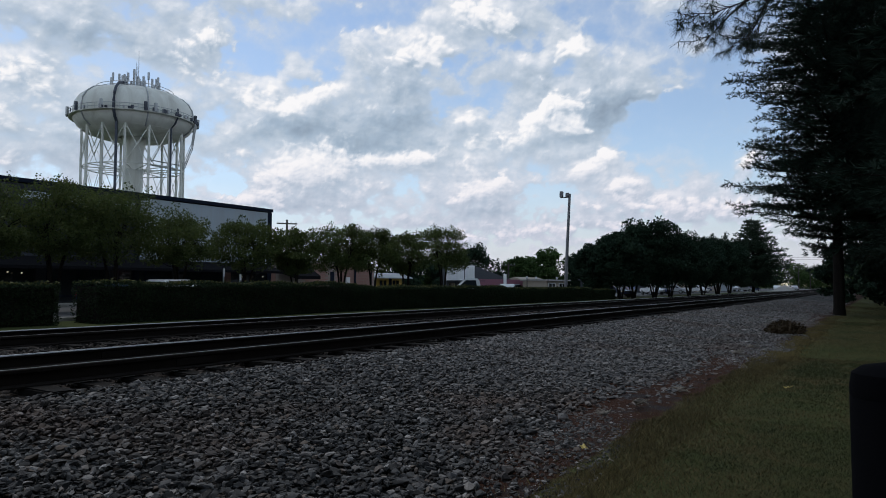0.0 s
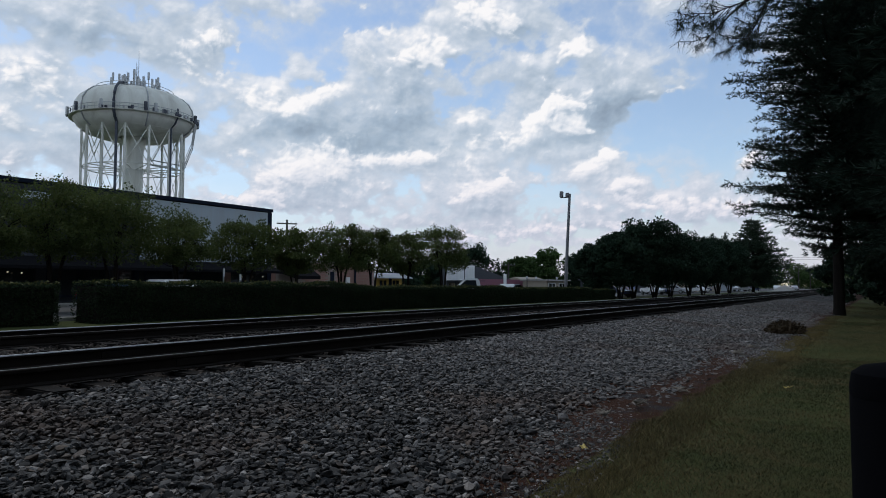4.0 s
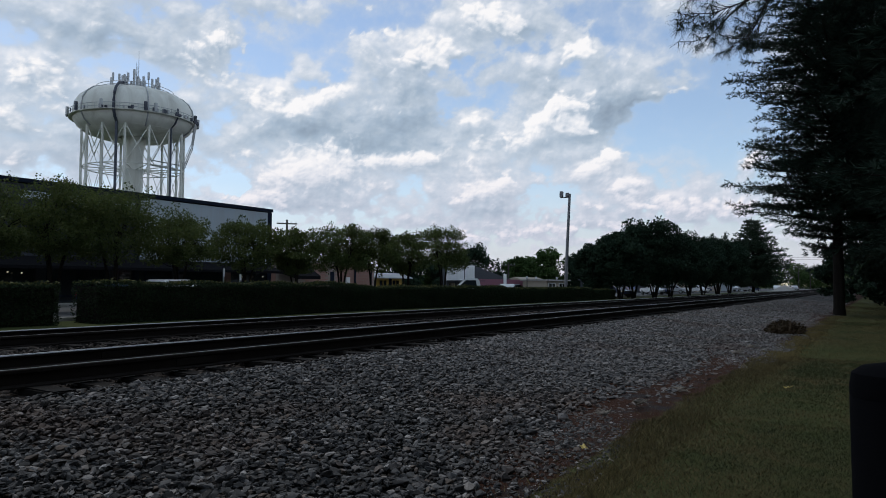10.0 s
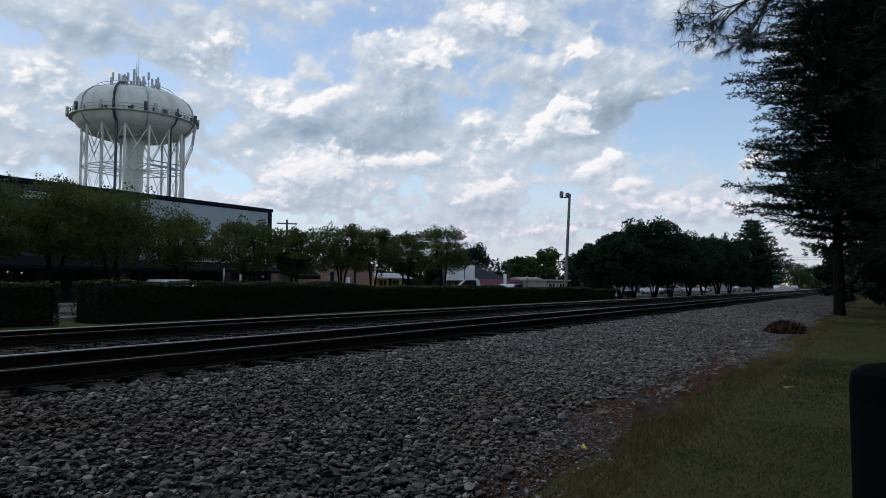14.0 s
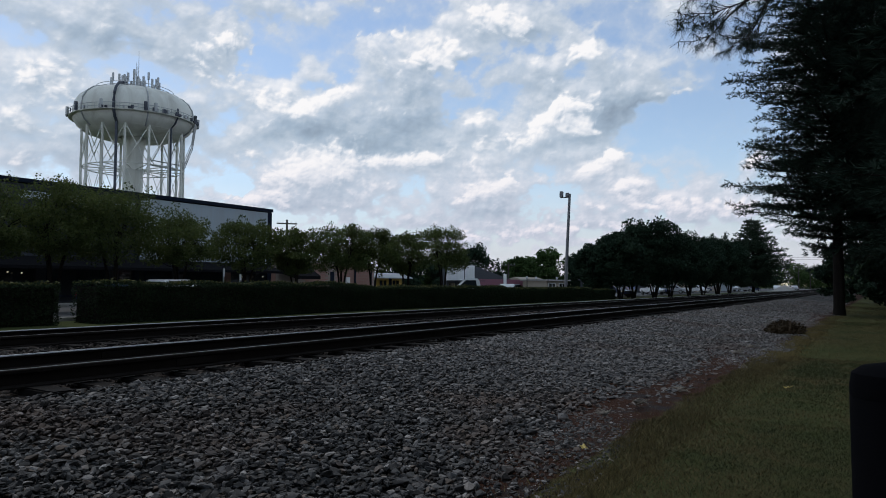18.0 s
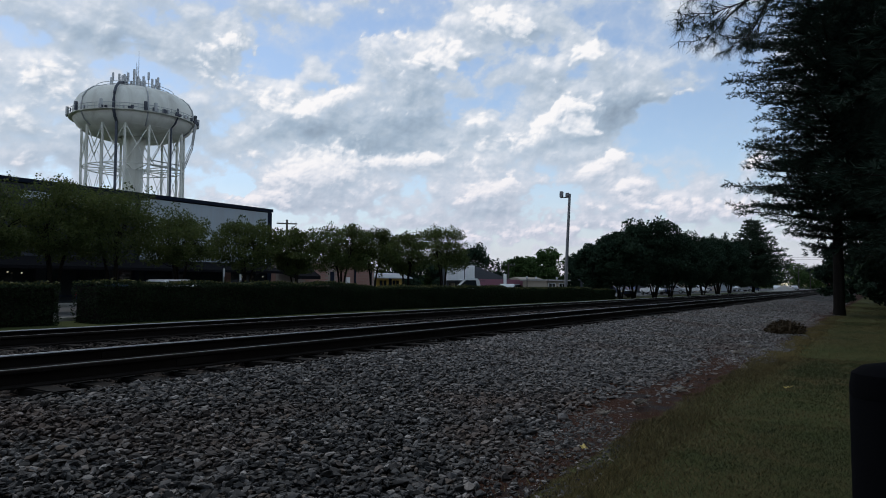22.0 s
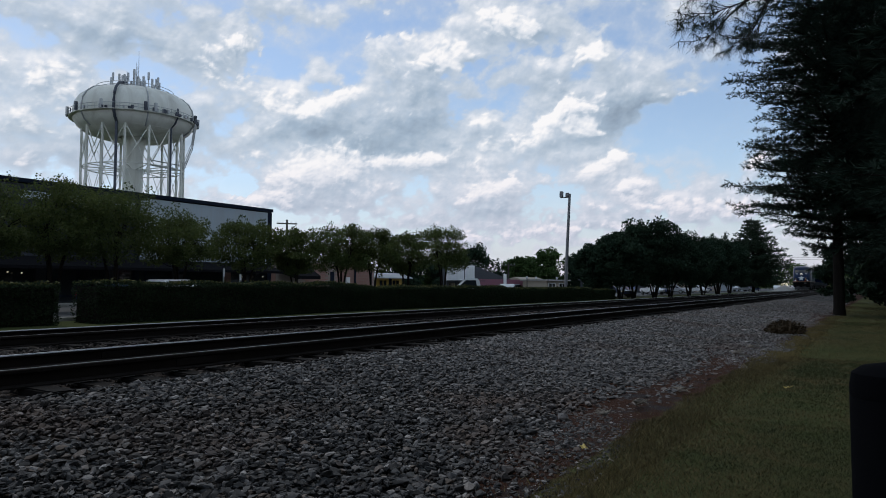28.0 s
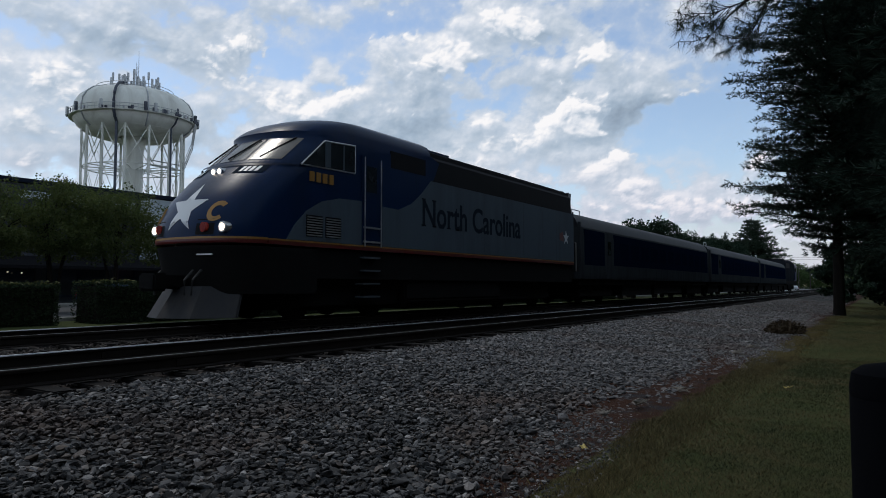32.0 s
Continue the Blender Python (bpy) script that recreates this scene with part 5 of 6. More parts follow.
def utility_pole(x, y, h, turn, label):
    ob = thing("utility_pole", label, "utility pole", (x, y, -0.45), turn, "timber utility poles")
    part("pole", Geo().tube([(0, 0, 0), (0, 0, h)], [0.17, 0.12], 8), M["pole"], ob, smooth=True)
    part("crossarm", Geo().box(-1.25, 1.25, -0.06, 0.06, h - 0.55, h - 0.4), M["pole"], ob)
    for k in (-1.1, -0.5, 0.5, 1.1):
        part("insulator", Geo().tube([(k, 0, h - 0.4), (k, 0, h - 0.2)], 0.05, 6), M["antenna"], ob)
    return ob


lamp_pole()
utility_pole(-62.0, 60.1, 9.5, 55, "dark timber utility pole with one crossarm")
utility_pole(-29.0, 317, 9.6, 0, "distant timber utility pole with crossarm")
utility_pole(-25.8, 330, 9.2, 0, "distant timber utility pole with crossarm")
utility_pole(-58, 112, 5.6, 20, "short timber utility pole behind the shops")
wires = Geo()
for y0, z0, x0, x1 in ((236, 10.4, -40, 20), (236.5, 9.8, -40, 20)):
    wires.tube([(x0 + (x1 - x0) * t, y0, z0 - 0.8 * math.sin(math.pi * t)) for t in np.linspace(0, 1, 9)], 0.035, 4, False)
tagged(part("overhead_wire", wires, M["trim_dark"]), "thin dark wires hanging over the road and tracks", "wire", kind="structure")


def sign_post(x, y, h, board, label, diamond=False):
    ob = thing("street_sign", label, "street sign", (x, y, -0.44), group="signs along the street")
    part("post", Geo().tube([(0, 0, 0), (0, 0, h)], 0.05, 6), M["galv"], ob)
    w, b = board
    if diamond:
        part("board", Geo().prism([(0, h - b), (w, h), (0, h + b), (-w, h)], "x", 0.05, 0.08), M["sign_white"], ob, "white diamond board")
    else:
        part("board", Geo().box(0.05, 0.09, -w / 2, w / 2, h - b, h), M["sign_white"], ob, "white board", bevel=0.01)
    return ob


sign_post(-46.0, 87.6, 2.95, (0.9, 1.4), "tall white sign board before the plum shop")
sign_post(-40.0, 32.6, 2.5, (0.12, 0.6), "narrow white sign on a post by the shops")
sign_post(-40.0, 34.1, 2.1, (0.16, 0.45), "narrow white sign on a post by the shops")
sign_post(-30.0, 77.6, 1.5, (0.35, 0.35), "small white diamond sign by the car park", True)
for x, y in ((-44.0, 90.9), (-44.0, 94.0), (-43.0, 99.5)):
    lamp = thing("street_lamp", "dark cast street lamp with a small globe by the road", "street lamp", (x, y, -0.44), group="street lamps")
    part("post", Geo().tube([(0, 0, 0), (0, 0, 0.4), (0, 0, 2.3)], [0.12, 0.07, 0.05], 8), M["trim_dark"], lamp)
    part("globe", Geo().lathe([(0.02, 2.25), (0.14, 2.35), (0.16, 2.5), (0.08, 2.66), (0.01, 2.7)], n=12), M["antenna"], lamp, smooth=True)


# ---- vehicles ----
def car(name, place, turn, paint, label, long=4.6, wide=1.8, high=1.45, pickup=False, category="car"):
    ob = thing(name, label, category, place, turn, "vehicles parked along the street")
    w, l = wide / 2, long / 2
    if pickup:
        side = [(-l, 0.45), (-l, 1.0), (-l + 0.15, 1.08), (-0.9, 1.15), (-0.15, high), (0.25, high + 0.06), (1.05, high + 0.02), (1.25, 1.12), (l, 1.1), (l, 0.5)]
        glass = [(-0.6, 1.24), (-0.08, high - 0.12), (0.8, high - 0.12), (0.88, 1.24)]
    else:
        side = [(-l, 0.4), (-l, 0.72), (-l + 0.9, 0.92), (-0.75, high - 0.08), (-0.3, high), (0.7, high), (l - 0.75, 0.98), (l, 0.9), (l, 0.42)]
        glass = [(-l + 1.1, 0.95), (-0.66, high - 0.13), (0.75, high - 0.1), (l - 0.95, 0.98)]
    part("body", Geo().prism(side, "x", -w, w), M[paint], ob, bevel=0.09, smooth=True)
    for s in (-1, 1):
        part("side_window", Geo().prism(glass, "x", s * (w - 0.01), s * (w + 0.012)), M["glass"], ob)
    part("windscreen", Geo().prism([(glass[0][0] - 0.06, glass[0][1] + 0.02), (glass[0][0] - 0.02, glass[0][1] + 0.02), (glass[1][0] + 0.02, glass[1][1] + 0.02), (glass[1][0] - 0.06, glass[1][1] + 0.03)], "x", -w + 0.16, w - 0.16), M["glass"], ob)
    for sx in (-1, 1):
        for y in (-l + 0.85, l - 0.9):
            t = part("tyre", Geo().tube([(sx * (w - 0.2), y, 0.33), (sx * (w + 0.02), y, 0.33)], 0.33, 20), M["rubber"], ob, smooth=True)
            part("rim", Geo().tube([(sx * (w + 0.0), y, 0.33), (sx * (w + 0.03), y, 0.33)], 0.2, 14), M["galv"], t)
        part("headlamp", Geo().box(sx * 0.75 - 0.17, sx * 0.75 + 0.17, -l - 0.02, -l + 0.05, 0.62, 0.75), M["chrome"], ob)
        part("tail_lamp", Geo().box(sx * 0.78 - 0.1, sx * 0.78 + 0.1, l - 0.03, l + 0.02, 0.7, 0.95), M["lamp_red"], ob)
        part("wing_mirror", Geo().box(sx * (w + 0.12) - 0.1, sx * (w + 0.12) + 0.1, -0.75, -0.63, 0.98, 1.14), M[paint], ob)
    return ob


car("pickup_truck", (-30.5, 50.9, -0.44), -57, "car_white", "white pickup truck parked behind the hedge", 5.6, 1.95, 1.86, True, "pickup truck")
car("parked_car", (-30.0, 21.2, -0.44), 90, "car_white", "white car parked behind the hedge", high=1.56, long=4.3)
car("parked_car", (-30.4, 18.8, -0.44), 90, "car_dark", "dark car parked behind the hedge", high=1.45)
car("parked_car", (-31.0, 60.0, -0.44), 5, "car_silver", "silver car parked behind the hedge", high=1.45)
car("parked_car", (-24.5, 72.0, -0.44), 60, "car_dark", "dark blue car parked beneath the trees", high=1.45)
car("parked_car", (-26.5, 78.5, -0.44), 60, "car_red", "red car parked beneath the trees", high=1.45)
for i, (x, y, p) in enumerate(((-28, 83, "car_silver"), (-29, 91, "car_dark"), (-28, 99, "car_white"), (-29.5, 107, "car_dark"), (-28, 126, "car_white"), (-30, 118, "car_silver"), (-30, 138, "car_dark"), (-27, 168, "car_silver"), (-26, 176, "car_dark"), (-24, 205, "car_white"), (-22, 225, "car_silver"), (-25, 240, "car_white"))):
    car("parked_car", (x, y, -0.44), 20 * i, p, {"car_white": "white", "car_silver": "silver", "car_dark": "dark blue"}[p] + " car far along the street")


# ---- small things beside the tracks ----
def bollard():
    ob = thing("bollard", "black painted round bollard with a domed cap on the lawn", "bollard", (0.03, 1.80, GROUND))
    part("post", Geo().lathe([(0.0, -0.1), (0.1, -0.1), (0.1, 1.03), (0.093, 1.045), (0.093, 1.05)], n=32), M["post"], ob, smooth=True)
    part("cap", Geo().lathe([(0.0995, 1.035), (0.1, 1.055), (0.095, 1.085), (0.075, 1.1), (0.03, 1.109), (0.001, 1.11)], n=32), M["post"], ob, "domed black cap", smooth=True)
    return ob


bollard()


def low_bush():
    rng = np.random.default_rng(17)
    ob = thing("low_bush", "low wilted brownish bush at the edge of the ballast", "bush", (-2.22, 20.3, GROUND))
    wood = Geo()
    for k in range(26):
        a, r = rng.uniform(0, 2 * math.pi), rng.uniform(0.2, 0.62)
        wood.tube([(0, 0, 0), (r * 0.5 * math.cos(a), r * 0.5 * math.sin(a), 0.25), (r * math.cos(a), r * math.sin(a), rng.uniform(0.1, 0.5))], [0.012, 0.008, 0.003], 4, False)
    part("stems", wood, M["twig"], ob)
    d = rng.normal(size=(1100, 3))
    d /= np.linalg.norm(d, axis=1)[:, None]
    p = d * (rng.uniform(0, 1, 1100) ** 0.4)[:, None] * (0.52, 0.62, 0.32)
    p[:, 2] = np.abs(p[:, 2]) + 0.03
    v, f = leaves(p, 0.035, rng, -1.0, 5.0)
    part("leaves", sheet("bush_leaves", v, f, M["bush"]), M["bush"], ob)
    return ob


low_bush()


def dead_root(x, y, turn, seed, size, label):
    rng = np.random.default_rng(seed)
    ob = thing("dead_branch", label, "dead branch", (x, y, ground_height(x, y) + 0.02), turn, "dead wood along the ballast")
    for k in range(9):
        g = Geo()
        a = rng.uniform(-1.5, 1.5)
        p = [Vector((0, 0, 0.03))]
        for j in range(4):
            p.append(p[-1] + Vector((math.cos(a), math.sin(a), rng.uniform(-0.45, 0.6))) * size * rng.uniform(0.15, 0.3))
            a += rng.uniform(-0.7, 0.7)
            p[-1].z = max(0.01, p[-1].z)
        g.tube(p, [0.014, 0.012, 0.009, 0.007, 0.004], 6)
        part("limb", g, M["twig"], ob, smooth=True)
    return ob


dead_root(-2.18, 6.95, 10, 1, 0.2, "bleached dead root lying on the clay")
dead_root(-2.02, 8.2, 60, 2, 0.16, "bleached dead root lying on the clay")
dead_root(-2.28, 13.2, 80, 3, 0.25, "pale dead twigs lying on the clay")
dead_root(-2.3, 15.0, 20, 5, 0.25, "pale dead twigs lying on the clay")
dead_root(-2.2, 6.2, 150, 6, 0.12, "short dark root stub standing in the clay")
dead_root(-3.36, 20.4, 160, 4, 0.7, "dark dead branch lying on the ballast")


def dry_leaf(x, y, seed):
    rng = random.Random(seed)
    ob = thing("dry_leaf", "dry yellow fallen leaf on the ground", "leaf", (x, y, ground_height(x, y) + 0.05), rng.uniform(0, 360), "fallen leaves")
    pts = [(0.042 * (1 + 0.15 * math.sin(5 * a)) * math.cos(a), 0.028 * (1 + 0.15 * math.sin(5 * a)) * math.sin(a), 0.012 * math.sin(3 * a)) for a in np.linspace(0, 2 * math.pi, 15)[:-1]]
    g = Geo().add([(0, 0, 0.0)] + pts, [(0, i + 1, (i + 1) % 14 + 1) for i in range(14)])
    part("blade", g, M["dead_leaf"], ob)
    part("stalk", Geo().tube([(0.05, 0, 0), (0.1, 0.01, 0.01)], 0.003, 4), M["dead_leaf"], ob)
    return ob


for k, (x, y) in enumerate(((-1.92, 4.91), (-0.99, 9.07))):
    dry_leaf(x, y, k)


def gravel_pile():
    """A heap of pale gravel far along the line, beyond the tracks."""
    ob = thing("gravel_pile", "pale grey gravel heap far along the tracks", "gravel pile", (-21.8, 200, GROUND))
    noise.seed_set(8)
    g, n = Geo(), 28
    for i in range(n + 1):
        for j in range(n + 1):
            x, y = 3.6 * (i / n * 2 - 1), 4.0 * (j / n * 2 - 1)
            r = math.hypot(x / 3.3, y / 3.6)
            g.v.append((x, y, max(0.0, 1.75 * (1 - r) + 0.16 * noise.noise((x, y, 0)) * (r < 1)) - 0.02))
    g.f = [(i * (n + 1) + j, (i + 1) * (n + 1) + j, (i + 1) * (n + 1) + j + 1, i * (n + 1) + j + 1) for i in range(n) for j in range(n)]
    part("heap", g, M["concrete"], ob, smooth=True)
    return ob


gravel_pile()


# ---- train ----
LOCO_LEN = 17.65


def yf(z):
    """How far back the nose stands at height z."""
    pts = [(0.3, 0.35), (1.5, 0.12), (1.7, 0.05), (2.1, 0.1), (2.6, 0.38), (3.1, 0.85), (3.42, 1.25), (3.48, 1.3), (4.2, 2.12), (4.3, 2.06), (4.48, 2.26), (4.67, 2.65), (4.81, 3.2), (4.89, 4.0), (4.93, 4.9)]
    for (a, ya), (b, yb) in zip(pts, pts[1:]):
        if z <= b:
            return ya + (yb - ya) * max(0, z - a) / (b - a)
    return pts[-1][1]


def half(z):
    pts = [(0, 1.5), (1.6, 1.53), (3.3, 1.53), (4.2, 1.5), (4.53, 1.46), (4.71, 1.36), (4.83, 1.15), (4.9, 0.8), (4.94, 0.35)]
    for (a, wa), (b, wb) in zip(pts, pts[1:]):
        if z <= b:
            return wa + (wb - wa) * max(0, z - a) / (b - a)
    return 0.2


ROUND, POWER = 1.15, 2.3


def nose_y(x, z):
    """The nose's surface: its y at x and z."""
    u = min(0.999, abs(x) / half(z))
    return yf(z) + ROUND * (1 - (1 - u ** POWER) ** (1 / POWER))


def shell(levels, back, n=15):
    """The body's skin as plan outlines stacked over the levels."""
    g, rows = Geo(), []
    for z in levels:
        w = half(z)
        us = [math.sin(math.pi / 2 * i / n) for i in range(n + 1)]
        right = [(w * u, nose_y(w * u * 0.9999, z), z) for u in us]
        right += [(w, yf(z) + ROUND + (back - yf(z) - ROUND) * k / 8, z) for k in range(1, 9)]
        rows.append([(-x, y, q) for x, y, q in reversed(right)][:-1] + right)
    m = len(rows[0])
    for r in rows:
        g.v.extend(r)
    for i in range(len(rows) - 1):
        for k in range(m - 1):
            a = i * m + k
            g.f.append((a, a + 1, a + m + 1, a + m))
    g.f.append(tuple(range(m)))
    g.f.append(tuple((len(rows) - 1) * m + k for k in reversed(range(m))))
    for i in range(len(rows) - 1):
        g.f.append((i * m, i * m + m, i * m + 2 * m - 1, i * m + m - 1))
    return g


def on_nose(outline, lift, rings=5):
    """A flat mark, laid on the nose: an outline of (x, z) about its centre."""
    cx, cz = sum(p[0] for p in outline) / len(outline), sum(p[1] for p in outline) / len(outline)
    g, n = Geo(), len(outline)
    put = lambda x, z: (x, nose_y(x, z) - lift, z)
    dense = []
    for i in range(n):
        a, b = outline[i], outline[(i + 1) % n]
        dense += [(a[0] + (b[0] - a[0]) * k / 5, a[1] + (b[1] - a[1]) * k / 5) for k in range(5)]
    m = len(dense)
    for r in range(1, rings + 1):
        g.v.extend(put(cx + (x - cx) * r / rings, cz + (z - cz) * r / rings) for x, z in dense)
    g.v.append(put(cx, cz))
    for r in range(rings - 1):
        for k in range(m):
            g.f.append((r * m + k, r * m + (k + 1) % m, (r + 1) * m + (k + 1) % m, (r + 1) * m + k))
    for k in range(m):
        g.f.append((rings * m, k, (k + 1) % m))
    return g


def on_nose_strip(x0, x1, z0, z1, lift, n=12):
    """A band across the nose."""
    g = Geo()
    for i in range(n + 1):
        x = x0 + (x1 - x0) * i / n
        for j in range(3):
            z = z0 + (z1 - z0) * j / 2
            g.v.append((x * (1 + lift * 0.6), nose_y(x, z) - lift, z))
    for i in range(n):
        for j in range(2):
            a = i * 3 + j
            g.f.append((a, a + 3, a + 4, a + 1))
    return g


def star(cx, cz, r):
    return [(cx + (r if k % 2 == 0 else r * 0.4) * math.sin(math.pi * k / 5), cz + (r if k % 2 == 0 else r * 0.4) * math.cos(math.pi * k / 5)) for k in range(10)]


def bogie(parent, y, wheels=2, base=2.75, r=0.5):
    b = part("bogie", Geo().box(-1.12, -0.95, y - base / 2 - 0.8, y + base / 2 + 0.8, 0.3, 0.95).box(0.95, 1.12, y - base / 2 - 0.8, y + base / 2 + 0.8, 0.3, 0.95).box(-0.9, 0.9, y - base / 2 + 0.2, y + base / 2 - 0.2, 0.2, 0.9)
             .box(-1.0, 1.0, y - 0.3, y + 0.3, 0.5, 0.95), M["under"], parent, bevel=0.03)
    for k in range(wheels):
        yy = y - base / 2 + base * k / (wheels - 1)
        w = Geo()
        for s in (-1, 1):
            w.tube([(s * 0.68, yy, r), (s * 0.82, yy, r)], r, 24)
        part("wheelset", w.tube([(-1.0, yy, r), (1.0, yy, r)], 0.1, 8), M["under"], b, smooth=True)
    return b


def text_mesh(name, words, size, material):
    cu = bpy.data.curves.new(name, "FONT")
    cu.body, cu.size, cu.extrude, cu.offset = words, size, 0.004, 0.014
    tmp = new(name, cu)
    me = bpy.data.meshes.new_from_object(tmp.evaluated_get(bpy.context.evaluated_depsgraph_get()))
    bpy.data.objects.remove(tmp)
    me.materials.clear()
    me.materials.append(material)
    return me


def add_serifs(me, stems, reach, thick):
    """Gives the straight stems of the letters flat feet and heads. stems: for each letter, whether its foot and its head end square."""
    bm = bmesh.new()
    bm.from_mesh(me)
    left, letters = set(bm.verts), []
    while left:
        seed = left.pop()
        island, todo = [seed], [seed]
        while todo:
            for e in todo.pop().link_edges:
                for v in e.verts:
                    if v in left:
                        left.remove(v)
                        island.append(v)
                        todo.append(v)
        letters.append([v.co.copy() for v in island])
    letters.sort(key=lambda q: sum(c.x for c in q) / len(q))
    g = Geo()
    for pts, (foot, head) in zip(letters, stems):
        for square, z, sign in ((foot, min(c.y for c in pts), 1), (head, max(c.y for c in pts), -1)):
            xs = sorted(c.x for c in pts if abs(c.y - z) < 0.012)
            while square and xs:
                run = [x for x in xs if x - xs[0] < 0.17]
                xs = xs[len(run):]
                lo, hi = sorted((z, z + sign * thick))
                g.box(run[0] - reach, run[-1] + (reach if square != "left" else 0), lo, hi, -0.004, 0.005)
    feet = g.mesh("feet", me.materials[0])
    bm.from_mesh(feet)
    bm.to_mesh(me)
    bm.free()
    return me


# foot and head of each letter of the name on the side: square, or round
LETTER_ENDS = [(1, 1), (0, 0), (1, "left"), (0, 0), (1, "left"), (0, 0), (0, 0), (1, "left"), (0, 0), (1, "left"), (1, "left"), (0, 0), (1, "left"), (0, 0)]


def locomotive():
    ob = thing("locomotive", "blue and silver diesel passenger locomotive with a white star nose", "locomotive", (TRACK_FAR, 0, 0))
    levels = [1.72, 1.9, 2.1, 2.35, 2.6, 2.85, 3.1, 3.3, 3.42, 3.48, 3.7, 3.95, 4.15, 4.24, 4.32, 4.42, 4.53, 4.62, 4.71, 4.78, 4.83, 4.87, 4.9, 4.92, 4.93]
    part("cab", shell(levels, 7.2), M["loco_blue"], ob, "glossy deep blue cab and nose", smooth=True)
    hood = [(-1.5, 1.72), (1.5, 1.72), (1.5, 3.75), (1.46, 4.5), (1.3, 4.68), (-1.3, 4.68), (-1.46, 4.5), (-1.5, 3.75)]
    part("hood", Geo().prism(hood, "y", 7.0, LOCO_LEN), M["loco_black"], ob, "black upper hood", bevel=0.12)
    grey = [(1.62, 1.78), (1.85, 2.1), (2.2, 2.43), (2.7, 2.7), (3.3, 2.83), (4.0, 2.85), (5.0, 2.8), (5.6, 2.78), (6.2, 3.0), (6.7, 3.35), (7.15, 3.74), (LOCO_LEN + 0.003, 3.74), (LOCO_LEN + 0.003, 1.78)]
    for s in (-1, 1):
        lo, hi = sorted((s * 1.50, s * 1.545))
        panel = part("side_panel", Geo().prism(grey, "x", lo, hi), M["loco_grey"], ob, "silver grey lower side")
        band = part("blue_band", Geo().prism([(4.4, 2.9), (7.3, 3.78), (7.6, 4.3), (7.2, 4.45), (4.4, 4.1)], "x", *sorted((s * 1.2, s * 1.512))), M["loco_blue"], ob)
        for k in range(2):
            v = part("louvre", Geo().box(*sorted((s * 1.54, s * 1.552)), 2.2 + 0.62 * k, 2.72 + 0.62 * k, 1.88, 2.36), M["loco_black"], ob, "louvred vent")
            for j in range(8):
                part("slat", Geo().box(*sorted((s * 1.545, s * 1.565)), 2.22 + 0.62 * k, 2.7 + 0.62 * k, 1.9 + 0.057 * j, 1.925 + 0.057 * j), M["chrome"], v)
        for y in (8.9, 10.2, 11.6, 13.0, 14.6, 15.9):
            part("panel_seam", Geo().box(*sorted((s * 1.54, s * 1.548)), y, y + 0.012, 1.8, 3.72), M["loco_seam"], ob)
        part("side_door", Geo().box(*sorted((s * 1.4, s * 1.548)), 4.1, 4.85, 1.8, 4.0), M["loco_blue"], ob)
        part("door_window", Geo().box(*sorted((s * 1.45, s * 1.552)), 4.27, 4.68, 3.1, 3.75), M["glass"], ob)
        for y in (4.16, 4.8):
            part("handrail", Geo().tube([(s * 1.6, y, 1.75), (s * 1.6, y, 3.95)], 0.017, 6), M["chrome"], ob, "bright vertical handrail")
        for z in (0.5, 0.82, 1.14, 1.46, 1.85, 2.2):
            part("step", Geo().box(*sorted((s * 1.3, s * 1.58)), 4.15, 4.8, z, z + 0.04), M["chrome"] if z > 1.5 else M["loco_seam"], ob)
        pane = [(2.05, 3.46), (2.78, 4.1), (3.86, 4.17), (3.86, 3.5)]
        win = part("cab_window", Geo().prism(pane, "x", *sorted((s * 1.3, s * 1.535))), M["glass"], ob, "dark cab side window")
        for a, b in ((0, 1), (1, 2), (2, 3), (3, 0)):
            part("frame", Geo().tube([(s * 1.53, *pane[a]), (s * 1.53, *pane[b])], 0.018, 5), M["chrome"], win)
        for y, w in ((2.89, 0.09), (3.44, 0.02)):
            part("pillar", Geo().box(*sorted((s * 1.53, s * 1.55)), y - w, y + w, 3.5, 4.1), M["loco_grey"], win)
        part("hood_grille", Geo().box(*sorted((s * 1.49, s * 1.515)), 5.3, 6.9, 3.85, 4.3), M["loco_black"], ob, "black intake grille")
        for z, t, mat in ((1.74, 0.035, "stripe_gold"), (1.655, 0.085, "stripe_red")):
            part("stripe", Geo().box(*sorted((s * 1.46, s * 1.541)), 1.12, LOCO_LEN, z, z + t), M[mat], ob)
        num = Geo()
        for k in range(4):
            num.box(*sorted((s * 1.5, s * 1.556)), 2.3 + 0.21 * k, 2.44 + 0.21 * k, 3.12, 3.34)
        num = part("number_bars", num, M["stripe_gold"], ob, "gold bars of a running number")
        words = add_serifs(text_mesh("lettering", "North Carolina", 1.0, M["letter"]), LETTER_ENDS, 0.045, 0.035)
        t = part("lettering", words, None, ob, "dark lettering North Carolina")
        t.matrix_basis = Matrix.Translation((s * 1.548, 6.65 if s > 0 else 14.3, 2.46)) @ Euler((radians(90), 0, radians(90 if s > 0 else -90))).to_matrix().to_4x4() @ Matrix.Diagonal((0.97, 1.08, 1, 1))
        part("rear_star", Geo().prism([(16.85 + a, 2.72 + b) for a, b in star(0, 0, 0.3)], "x", *sorted((s * 1.54, s * 1.55))), M["star"], ob, "small white star")
        part("rear_wing", Geo().prism([(16.2, 2.6), (16.2, 2.85), (16.55, 2.95), (16.6, 2.55)], "x", *sorted((s * 1.54, s * 1.549))), M["stripe_red"], ob)
